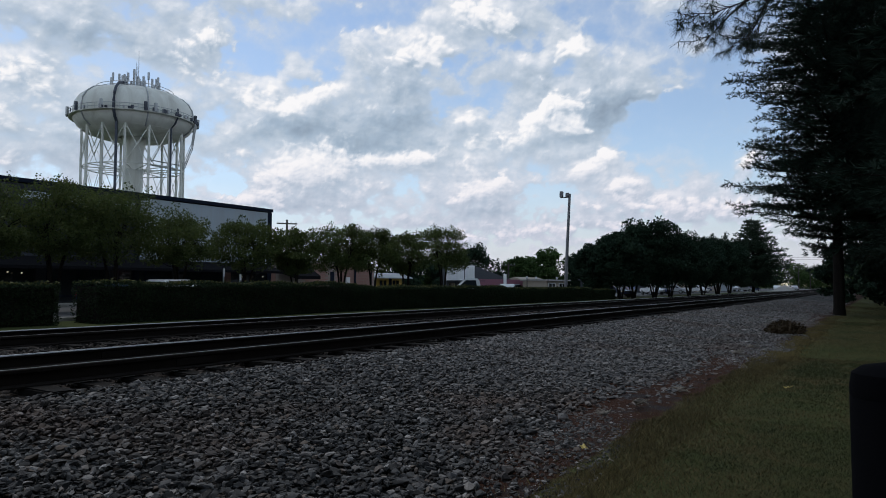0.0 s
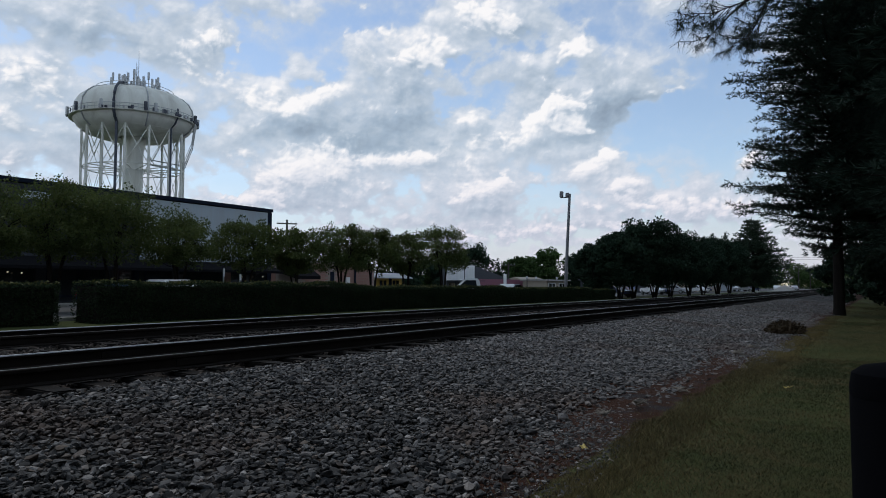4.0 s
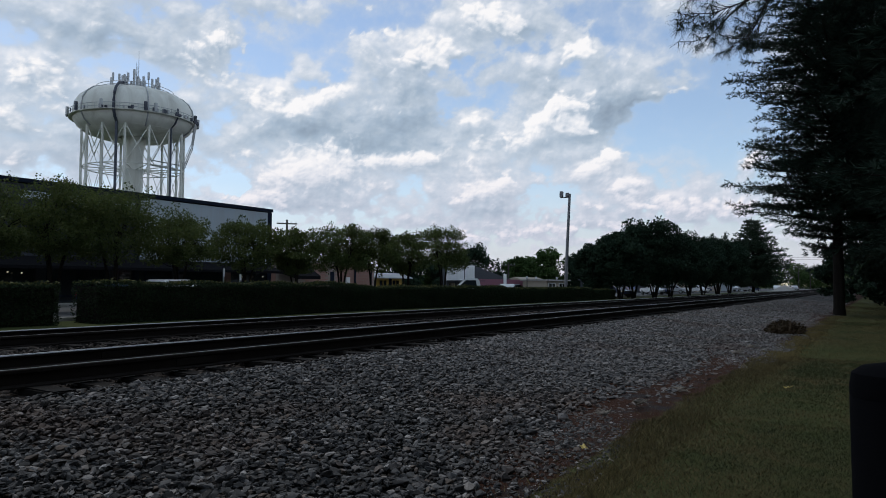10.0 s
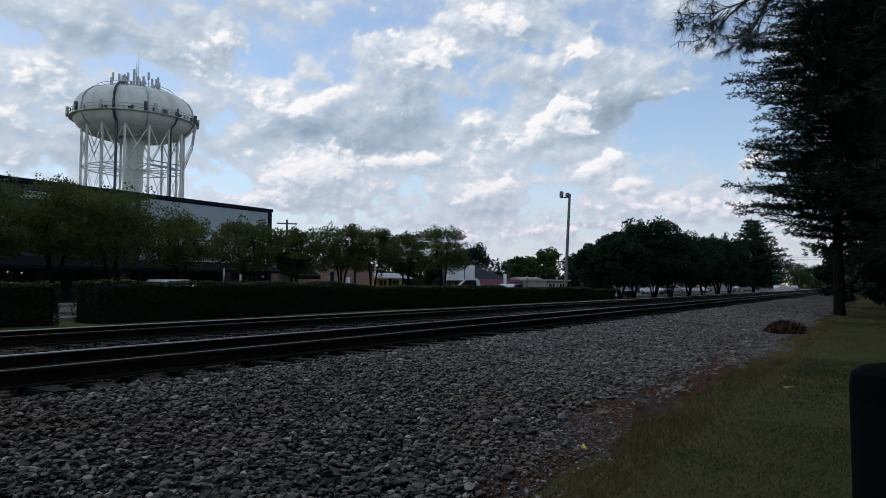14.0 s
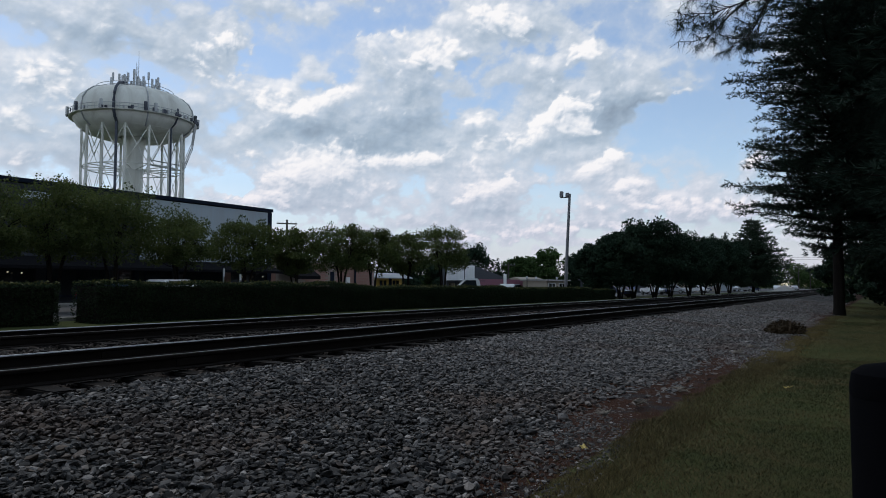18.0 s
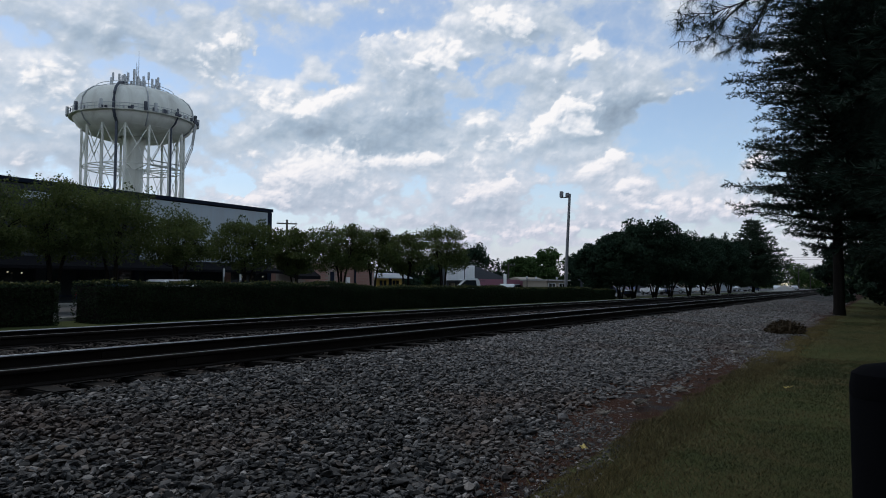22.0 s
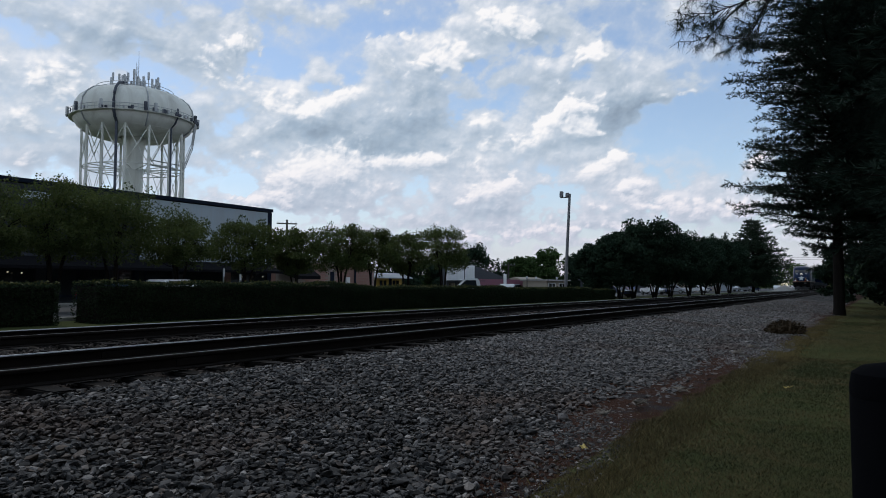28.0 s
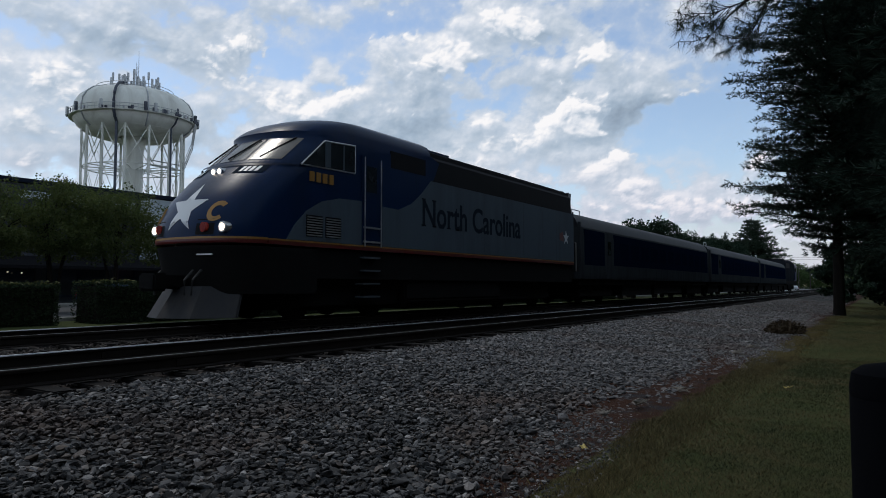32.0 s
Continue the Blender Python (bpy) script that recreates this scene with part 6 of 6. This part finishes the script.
    # the face
    part("nose_star", on_nose(star(0, 2.4, 0.57), 0.008), M["star"], ob, "large white five-pointed star")
    ring = lambda r, a0, a1, n: [(0.87 + r * math.cos(a0 + (a1 - a0) * k / n), 2.31 + 1.1 * r * math.sin(a0 + (a1 - a0) * k / n)) for k in range(n + 1)]
    arc = Geo()
    o, i = ring(0.2, 0.8, 5.5, 12), ring(0.11, 0.8, 5.5, 12)
    for (x, z) in o + i:
        arc.v.append((x, nose_y(x, z) - 0.008, z))
    for k in range(12):
        arc.f.append((k, k + 1, 13 + k + 1, 13 + k))
    part("nose_emblem", arc, M["stripe_gold"], ob, "gold curved emblem")
    left = Geo()
    for a, b in (((-1.14, 2.12), (-1.14, 2.46)), ((-1.12, 2.44), (-0.94, 2.14)), ((-0.92, 2.12), (-0.92, 2.46))):
        left.tube([(a[0], nose_y(*a) - 0.005, a[1]), (b[0], nose_y(*b) - 0.005, b[1])], 0.035, 4)
    part("nose_emblem", left, M["stripe_gold"], ob, "gold angular emblem")
    for z0, z1, mat in ((1.74, 1.785, "stripe_gold"), (1.655, 1.74, "stripe_red")):
        part("nose_stripe", on_nose_strip(-1.528, 1.528, z0, z1, 0.012, 60), M[mat], ob)
    for x0, x1 in ((-1.22, -0.5), (-0.42, 0.42), (0.5, 1.22)):
        w = part("windscreen", on_nose_strip(x0, x1, 3.56, 4.14, 0.012), M["screen"] if abs(x0 + x1) < 0.1 else M["screen_tan"], ob, "pale reflecting windscreen")
        part("wiper", Geo().tube([(x1 * 0.85 + x0 * 0.15, nose_y(x1 * 0.85 + x0 * 0.15, 4.14) - 0.05, 4.14), ((x0 + x1) / 2 - 0.1, nose_y((x0 + x1) / 2, 3.62) - 0.05, 3.62)], 0.02, 5), M["loco_black"], w)
    part("brow", on_nose_strip(-1.46, 1.46, 3.44, 3.5, 0.06, 30), M["loco_blue"], ob)
    for x0, x1 in ((-1.15, -0.5), (0.5, 1.15)):
        b = part("number_board", on_nose_strip(x0, x1, 3.2, 3.4, 0.012), M["letter"], ob, "dark number board")
        for k in range(4):
            part("digit_bar", on_nose_strip(x0 + 0.13 + 0.11 * k, x0 + 0.2 + 0.11 * k, 3.24, 3.37, 0.018, 2), M["star"], b)
    for x, z, r in ((-0.1, 3.28, 0.06), (0.1, 3.28, 0.06), (-1.04, 1.97, 0.09), (1.1, 1.97, 0.09)):
        y = nose_y(x, z)
        h = part("headlight", Geo().tube([(x, y - 0.07, z), (x, y + 0.2, z)], r + 0.025, 16), M["chrome"], ob, "round headlight in a bright rim", smooth=True)
        part("lens", Geo().tube([(x, y - 0.078, z), (x, y - 0.06, z)], r * 0.85, 16), M["lamp_on"], h, "lit headlight lens")
    for x in (-0.72, 0.72):
        y = nose_y(x, 1.98)
        part("marker_lamp", Geo().tube([(x, y - 0.05, 1.97), (x, y + 0.2, 1.97)], 0.1, 16), M["lamp_red"], ob, "dark red marker lamp")
        part("lamp_housing", on_nose_strip(x - 0.2 if x < 0 else x - 0.2, x + 0.2, 1.82, 2.14, 0.006, 8), M["loco_black"], ob)
    # underframe
    part("front_skirt", shell([0.62, 1.2, 1.6], 2.6), M["under"], ob, "dark front skirt", smooth=True)
    g = Geo()
    prof = [(-1.35, 0.62), (0, 0.02), (1.35, 0.62)]
    plough = [[(-1.2, 0.75), (-0.6, 0.25), (0, 0.05), (0.6, 0.25), (1.2, 0.75)], [(-1.3, 0.5), (-0.7, -0.12), (0, -0.38), (0.7, -0.12), (1.3, 0.5)]]
    for (row, z) in zip(plough, (0.78, 0.14)):
        g.v.extend((x, y, z) for x, y in row)
    for (row, z) in zip(plough, (0.78, 0.14)):
        g.v.extend((x, y + 0.06, z) for x, y in row)
    for k in range(4):
        g.f += [(k, k + 1, k + 6, k + 5), (k + 10, k + 15, k + 16, k + 11), (k, k + 10, k + 11, k + 1), (k + 5, k + 6, k + 16, k + 15)]
    part("snow_plough", g, M["plough"], ob, "scuffed grey pilot plough")
    part("coupler", Geo().box(-0.16, 0.16, -0.55, 0.5, 0.72, 1.0).box(-0.26, 0.26, -0.62, -0.3, 0.68, 1.04), M["under"], ob, bevel=0.04)
    for x in (-0.55, 0.5, 0.75):
        part("air_hose", Geo().tube([(x, 0.1, 1.1), (x, -0.1, 0.9), (x * 0.9, -0.08, 0.6)], 0.03, 6), M["rubber"], ob)
    part("grab_iron", Geo().tube([(0.9, nose_y(0.9, 1.45) - 0.05, 1.42), (0.55, nose_y(0.55, 1.45) - 0.05, 1.42)], 0.02, 5), M["chrome"], ob)
    part("underframe", Geo().box(-1.45, 1.45, 2.0, LOCO_LEN, 0.95, 1.62), M["under"], ob)
    part("fuel_tank", Geo().prism([(-1.35, 0.4), (-1.15, 0.18), (1.15, 0.18), (1.35, 0.4), (1.35, 1.12), (-1.35, 1.12)], "y", 6.2, 11.6), M["under"], ob, bevel=0.05)
    bogie(ob, 4.0, 2, 2.75, 0.51)
    bogie(ob, 13.9, 2, 2.75, 0.51)
    part("hood_ridge", Geo().box(-1.1, 1.1, 6.6, 9.0, 4.62, 4.8), M["loco_blue"], ob, bevel=0.1)
    for y in (10.2, 12.2, 14.2):
        part("radiator_fan", Geo().lathe([(0.6, 0.0), (0.6, 0.1), (0.0, 0.12)], (0, y, 4.67), 20), M["loco_black"], ob)
    part("horn", Geo().tube([(0.2, 5.6, 4.86), (0.2, 5.3, 4.96)], [0.02, 0.05], 8).tube([(0.35, 5.6, 4.86), (0.35, 5.35, 4.94)], [0.02, 0.05], 8), M["loco_black"], ob)
    part("rear_handrail", Geo().tube([(1.5, LOCO_LEN + 0.05, 1.7), (1.5, LOCO_LEN + 0.05, 2.6), (1.5, LOCO_LEN + 0.35, 2.6), (1.5, LOCO_LEN + 0.35, 1.4)], 0.025, 5), M["chrome"], ob)
    return ob


COACH_LEN = 25.4


def coach():
    ob = thing("passenger_coach", "silver passenger coach with a dark blue window band", "railway coach", (TRACK_FAR, 0, 0), group="coaches of the train")
    sec = [(-1.5, 1.1), (1.5, 1.1), (1.53, 1.3), (1.53, 2.9), (1.48, 3.3), (1.3, 3.68), (0.95, 3.92), (0.5, 4.04), (0, 4.08), (-0.5, 4.04), (-0.95, 3.92), (-1.3, 3.68), (-1.48, 3.3), (-1.53, 2.9), (-1.53, 1.3)]
    low = [q for q in sec if q[1] < 3.31]
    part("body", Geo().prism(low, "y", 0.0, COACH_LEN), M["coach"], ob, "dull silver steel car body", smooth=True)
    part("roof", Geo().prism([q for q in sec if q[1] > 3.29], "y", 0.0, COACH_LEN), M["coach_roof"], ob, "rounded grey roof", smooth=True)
    for s in (-1, 1):
        part("blue_band", Geo().box(*sorted((s * 1.5, s * 1.54)), 0.5, 3.0, 1.7, 3.22), M["coach_blue"], ob, "dark blue band")
        part("blue_band", Geo().box(*sorted((s * 1.5, s * 1.54)), 4.3, COACH_LEN - 0.5, 1.75, 3.2), M["coach_blue"], ob, "dark blue band")
        door = part("vestibule_door", Geo().box(*sorted((s * 1.48, s * 1.542)), 3.2, 4.1, 1.15, 3.2), M["coach"], ob)
        part("door_window", Geo().box(*sorted((s * 1.5, s * 1.546)), 3.42, 3.88, 2.2, 2.85), M["glass"], door)
        for k in range(11):
            part("window", Geo().box(*sorted((s * 1.5, s * 1.545)), 5.2 + 1.75 * k, 6.5 + 1.75 * k, 2.1, 2.85), M["coach_glass"], ob, "dark coach window", bevel=0.0)
        for k in range(5):
            part("rib", Geo().box(*sorted((s * 1.5, s * 1.536)), 0.3, COACH_LEN - 0.3, 1.22 + 0.1 * k, 1.25 + 0.1 * k), M["coach"], ob)
        for y in (0.045, COACH_LEN - 0.045):
            part("corner_post", Geo().box(*sorted((s * 1.44, s * 1.545)), y - 0.075, y + 0.075, 1.1, 3.5), M["coach"], ob)
    part("gangway", Geo().box(-0.7, 0.7, -0.45, 0, 1.2, 3.4).box(-0.7, 0.7, COACH_LEN, COACH_LEN + 0.45, 1.2, 3.4), M["under"], ob)
    part("underframe", Geo().box(-1.35, 1.35, 0.3, COACH_LEN - 0.3, 0.85, 1.12).box(-1.2, 1.2, 6.5, 11.5, 0.3, 0.9).box(-1.2, 1.2, 12.2, 18.5, 0.35, 0.9), M["under"], ob)
    part("roof_vent", Geo().box(-0.3, 0.3, 1.0, 1.7, 4.0, 4.16).box(-0.25, 0.25, 2.2, 2.5, 4.0, 4.2), M["coach"], ob)
    part("roof_grab", Geo().tube([(1.0, 0.4, 3.85), (1.0, 0.4, 4.1), (1.0, 1.3, 4.1), (1.0, 1.3, 3.9)], 0.025, 5), M["chrome"], ob)
    for y in (3.0, COACH_LEN - 3.0):
        bogie(ob, y, 2, 2.6, 0.46)
    return ob


def rear_loco():
    ob = thing("rear_locomotive", "dark boxy diesel locomotive at the tail of the train", "locomotive", (TRACK_FAR, 0, 0))
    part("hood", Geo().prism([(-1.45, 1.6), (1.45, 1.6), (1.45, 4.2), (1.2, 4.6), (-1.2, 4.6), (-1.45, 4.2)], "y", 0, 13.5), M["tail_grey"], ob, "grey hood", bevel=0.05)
    part("cab", Geo().prism([(-1.5, 1.6), (1.5, 1.6), (1.5, 4.1), (1.1, 4.5), (-1.1, 4.5), (-1.5, 4.1)], "y", 13.4, 17.0), M["loco_blue"], ob, "blue cab", bevel=0.1)
    for s in (-1, 1):
        part("cab_window", Geo().box(*sorted((s * 1.45, s * 1.51)), 14.0, 15.4, 3.0, 3.7), M["glass"], ob)
        part("grille", Geo().box(*sorted((s * 1.4, s * 1.46)), 1.0, 6.0, 3.4, 4.1), M["loco_black"], ob)
    part("underframe", Geo().box(-1.45, 1.45, -0.2, 17.2, 1.0, 1.6).box(-1.2, 1.2, 6, 11, 0.35, 1.0), M["under"], ob)
    bogie(ob, 3.4)
    bogie(ob, 13.6)
    return ob


TRAIN = [(locomotive(), 0.0)]
first = coach()
TRAIN.append((first, LOCO_LEN + 0.75))
for k in (1, 2):
    TRAIN.append((copy_thing(first, first.matrix_basis.copy()), LOCO_LEN + 0.75 + (COACH_LEN + 0.8) * k))
TRAIN.append((rear_loco(), LOCO_LEN + 0.75 + (COACH_LEN + 0.8) * 3))


# ---- loose stones and blades, nearest the camera ----
def scattered(name, templates, place, size, turn_seed, material):
    """Many small solids in one mesh: each a template, turned and sized its own way."""
    rng = np.random.default_rng(turn_seed)
    n = len(place)
    V, F, off = [], [], 0
    which = rng.integers(0, len(templates), n)
    for t, (tv, tf) in enumerate(templates):
        idx = np.where(which == t)[0]
        k = len(idx)
        if not k:
            continue
        a, b = rng.uniform(0, 2 * np.pi, k), rng.normal(0, 0.35, k)
        ca, sa, cb, sb = np.cos(a), np.sin(a), np.cos(b), np.sin(b)
        v = tv[None] * size[idx][:, None, None] * np.stack([rng.uniform(0.9, 1.6, k), rng.uniform(0.7, 1.1, k), rng.uniform(0.4, 0.75, k)], 1)[:, None, :]
        x, y, z = v[..., 0], v[..., 1], v[..., 2]
        y, z = y * cb[:, None] - z * sb[:, None], y * sb[:, None] + z * cb[:, None]
        x, y = x * ca[:, None] - y * sa[:, None], x * sa[:, None] + y * ca[:, None]
        v = np.stack([x, y, z], -1) + place[idx][:, None, :]
        V.append(v.reshape(-1, 3))
        F.append((tf[None] + (np.arange(k) * len(tv))[:, None, None]).reshape(-1, 3) + off)
        off += k * len(tv)
    return sheet(name, np.concatenate(V), np.concatenate(F), material)


def stone_templates(count, corners, seed):
    rng = random.Random(seed)
    out = []
    for _ in range(count):
        bm = bmesh.new()
        for _ in range(corners):
            d = Vector((rng.gauss(0, 1), rng.gauss(0, 1), rng.gauss(0, 1))).normalized()
            bm.verts.new(d * rng.uniform(0.36, 0.58))
        bmesh.ops.convex_hull(bm, input=bm.verts)
        bmesh.ops.delete(bm, geom=[v for v in bm.verts if not v.link_faces], context="VERTS")
        bmesh.ops.triangulate(bm, faces=bm.faces)
        bm.verts.index_update()
        out.append((np.array([v.co[:] for v in bm.verts]), np.array([[v.index for v in f.verts] for f in bm.faces])))
        bm.free()
    return out


bed_z = np.vectorize(bed_height)
STONES = stone_templates(12, 12, 12)
ROUGH_STONES = stone_templates(8, 8, 13)


def stones():
    rng = np.random.default_rng(21)
    rows = []
    # stretches along the track: from, to, stones a square metre
    for y0, y1, dens in ((0.5, 6, 800), (6, 12, 620), (12, 20, 400), (20, 32, 220), (32, 60, 85)):
        k = int((y1 - y0) * 4.4 * dens)
        x = -1.95 - 4.4 * rng.uniform(0, 1, k) ** 0.92
        rows.append(np.stack([x, rng.uniform(y0, y1, k), np.zeros(k)], 1))
    for y0, y1, dens in ((2, 14, 170), (14, 30, 80)):
        k = int((y1 - y0) * 4.6 * dens)
        rows.append(np.stack([rng.uniform(-11.4, -6.8, k), rng.uniform(y0, y1, k), np.zeros(k)], 1))
    p = np.concatenate(rows)
    keep = (p[:, 0] < -2.16 + 0.08 * np.sin(p[:, 1] * 1.7)) | (rng.uniform(0, 1, len(p)) < np.clip((-1.82 - p[:, 0]) * 1.3, 0.05, 1))
    p = p[keep]
    p[:, 2] = np.maximum(bed_z(np.clip(p[:, 0], -17, -2.06)), np.where(p[:, 0] > -2.3, GROUND + 0.0, -9)) + rng.uniform(-0.03, 0.032, len(p))
    size = np.clip(rng.lognormal(math.log(0.051), 0.3, len(p)), 0.022, 0.1)
    near = (p[:, 1] < 6) & (p[:, 0] > -5.3) & (p[:, 0] < -2.4)
    pick = np.where(near)[0][:300]
    rest = np.ones(len(p), bool)
    rest[pick] = False
    oily = p[:, 0] < -6.3
    size = np.where(p[:, 1] > 20, size * 1.25, size)
    close = p[:, 1] < 7
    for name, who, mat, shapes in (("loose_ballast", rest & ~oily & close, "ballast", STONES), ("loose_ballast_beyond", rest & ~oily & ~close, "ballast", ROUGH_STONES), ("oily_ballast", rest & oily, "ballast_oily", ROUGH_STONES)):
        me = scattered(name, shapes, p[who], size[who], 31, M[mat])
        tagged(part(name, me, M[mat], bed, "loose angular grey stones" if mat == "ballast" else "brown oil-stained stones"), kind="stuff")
    singles = []
    for v, f in STONES:
        singles.append(sheet("stone", v * 0.055, f, M["ballast_piece"]))
    r = random.Random(5)
    for i in pick:
        s = new("stone", singles[r.randrange(len(singles))])
        s.parent = bed
        k = size[i] / 0.055
        s.matrix_basis = pose(*p[i], r.uniform(-25, 25), r.uniform(-25, 25), r.uniform(0, 360)) @ Matrix.Diagonal((k * 1.25, k * 0.95, k * 0.6, 1))


stones()


def pebbles():
    """Fine grit strewn on the clay between the stones and the grass."""
    rng = np.random.default_rng(77)
    k = 34000
    y = 2.5 + 32 * rng.uniform(0, 1, k) ** 1.6
    x = rng.uniform(-2.5, -1.6, k) + 0.08 * np.sin(y * 2.1)
    keep = np.sin(y * 1.3) + np.sin(y * 0.47 + 1) + rng.normal(0, 0.8, k) > -0.4
    x, y = x[keep], y[keep]
    p = np.stack([x, y, np.full(len(x), GROUND + 0.012)], 1)
    p[:, 2] += 0.02 * np.sin(1.7 * x + 0.9 * y)
    size = 0.008 + 0.04 * rng.uniform(0, 1, len(x)) ** 2.5
    tagged(part("grit", scattered("grit", ROUGH_STONES, p, size, 78, M["ballast"]), None, bed, "fine grey grit on the clay"), kind="stuff")


pebbles()


def lawn_edge(y):
    """Where the lawn ends towards the tracks."""
    return -1.86 + 0.15 * np.exp(-((y - 3.6) / 1.6) ** 2) + 0.05 * np.sin(y * 2.9) + 0.04 * np.sin(y * 6.7 + 1)


def grass():
    rng = np.random.default_rng(44)
    P = []
    for y0, y1, dens, x0, x1 in ((2.4, 7, 7000, -2.1, 0.9), (7, 14, 3400, -2.1, 2.5), (14, 28, 800, -2.1, 4.0), (28, 50, 220, -2.1, 6.0)):
        k = int((y1 - y0) * (x1 - x0) * dens)
        P.append(np.stack([rng.uniform(x0, x1, k), rng.uniform(y0, y1, k)], 1))
    p = np.concatenate(P)
    ragged = lawn_edge(p[:, 1])
    p = p[(p[:, 0] > ragged) | (rng.uniform(0, 1, len(p)) < 0.03)]
    n = len(p)
    z = GROUND + 0.035 * np.sin(0.31 * p[:, 1] + 0.6 * p[:, 0]) * np.exp(-p[:, 1] / 80) + 0.02 * np.sin(1.7 * p[:, 0] + 0.9 * p[:, 1]) * np.exp(-p[:, 1] / 40)
    base = np.concatenate([p, z[:, None] - 0.005], 1)
    a = rng.uniform(0, 2 * np.pi, n)
    wide = (0.0013 + 0.00028 * p[:, 1])[:, None]
    side = np.stack([np.cos(a), np.sin(a), np.zeros(n)], 1) * wide
    tall = rng.uniform(0.01, 0.032, n) + 0.012 * (np.abs(p[:, 0] - ragged[:1].mean()) < 0.35)
    tip = base + np.stack([rng.normal(0, 0.022, n), rng.normal(0, 0.022, n), tall], 1)
    v = np.stack([base - side, base + side, tip], 1).reshape(-1, 3)
    ob = part("grass_blades", sheet("grass_blades", v, np.arange(3 * n).reshape(n, 3), M["grass"]), None)
    return tagged(ob, "short mown grass, green with straw-coloured blades", "grass", kind="stuff")


def grass_material():
    """Blades of two kinds in patches: green, and dry along the edge and in worn places."""
    n = Nodes("grass_blade", 0.8, 0.0, 0.1)
    isl = n.node("ShaderNodeNewGeometry").outputs["Random Per Island"]
    x = n.node("ShaderNodeSeparateXYZ")
    n.t.links.new(n.co, x.inputs[0])
    green = n.mix(isl, (0.02, 0.03, 0.014), (0.062, 0.077, 0.033))
    dry = n.mix(isl, (0.052, 0.043, 0.022), (0.175, 0.14, 0.07))
    wide, patch = n.noise(0.9, 4, 0.6), n.noise(4.5, 4, 0.65)
    near = n.node("ShaderNodeMapRange")
    n.put(near.inputs[0], x.outputs[0])
    near.inputs[1].default_value, near.inputs[2].default_value, near.inputs[3].default_value, near.inputs[4].default_value = -1.7, -1.0, 0.2, 0.0
    spread = n.math("ADD", n.math("ADD", n.math("MULTIPLY", wide, 0.6), n.math("MULTIPLY", patch, 0.4)), near.outputs[0])
    spread = n.math("ADD", spread, n.math("MULTIPLY", n.math("SUBTRACT", isl, 0.5), 0.12))
    tone = n.mix(n.ramp(spread, [(0.45, 0.0), (0.57, 0.9)]), green, dry)
    n.colour(tone)
    return n.m


M["grass"] = grass_material()
M["straw"] = leafy("straw_blade", (0.09, 0.076, 0.034), (0.24, 0.195, 0.09), 0.8, 0.25)
grass()


def straw_fringe():
    """Taller dry blades along the edge of the lawn."""
    rng = np.random.default_rng(52)
    k = 64000
    y = 2.4 + 30 * rng.uniform(0, 1, k) ** 2.0
    x = lawn_edge(y) + 0.14 + rng.normal(0, 0.11, k) + 0.3 * rng.uniform(0, 1, k) ** 3
    thick = np.sin(y * 1.9) + np.sin(y * 4.3 + 2) + 0.8 * np.sin(x * 9 + y * 3) + rng.normal(0, 0.7, k) > -0.3
    x, y = x[thick], y[thick]
    k = len(x)
    base = np.stack([x, y, np.full(k, GROUND - 0.005) + 0.02 * np.sin(1.7 * x + 0.9 * y)], 1)
    a = rng.uniform(0, 2 * np.pi, k)
    side = np.stack([np.cos(a), np.sin(a), np.zeros(k)], 1) * (0.0018 + 0.0003 * y)[:, None]
    tip = base + np.stack([rng.normal(0, 0.03, k), rng.normal(0, 0.03, k), rng.uniform(0.02, 0.055, k)], 1)
    v = np.stack([base - side, base + side, tip], 1).reshape(-1, 3)
    ob = part("dry_grass", sheet("dry_grass", v, np.arange(3 * k).reshape(k, 3), M["straw"]), None)
    return tagged(ob, "straw-coloured dry grass along the clay edge", "grass", kind="stuff")


straw_fringe()


def motions():
    """The train runs along the far track; the clouds drift with the wind."""
    speed, last = 36.2, 8.65
    times = (0.0, 8.0, 16.0, 20.0, 22.0, 24.0, 25.0, 26.0, 27.0, 28.0, 29.0, 29.5, 30.0, 30.5, 31.0, 31.5, 32.0)
    for ob, behind in TRAIN:
        rows = []
        for t in times:
            y = last + behind + speed * (32.0 - t)
            swing = math.degrees(math.atan(bend(y) - bend(y + 1.0)))
            rows.append((t, pose(TRACK_FAR + bend(y), y, 0, 0, 0, swing)))
        walk(ob, rows)
    right, away = Vector((math.cos(HEADING), math.sin(HEADING), 0)), Vector((-math.sin(HEADING), math.cos(HEADING), 0))
    wind = (right * 0.107 + away * 0.07) * CLOUD_H / 32.0
    walk(cloud_cover, [(t, Matrix.Translation(Vector((0, 0, EYE.z)) + wind * (t - 9.0))) for t in (0.0, 8.0, 16.0, 24.0, 32.0)])


motions()
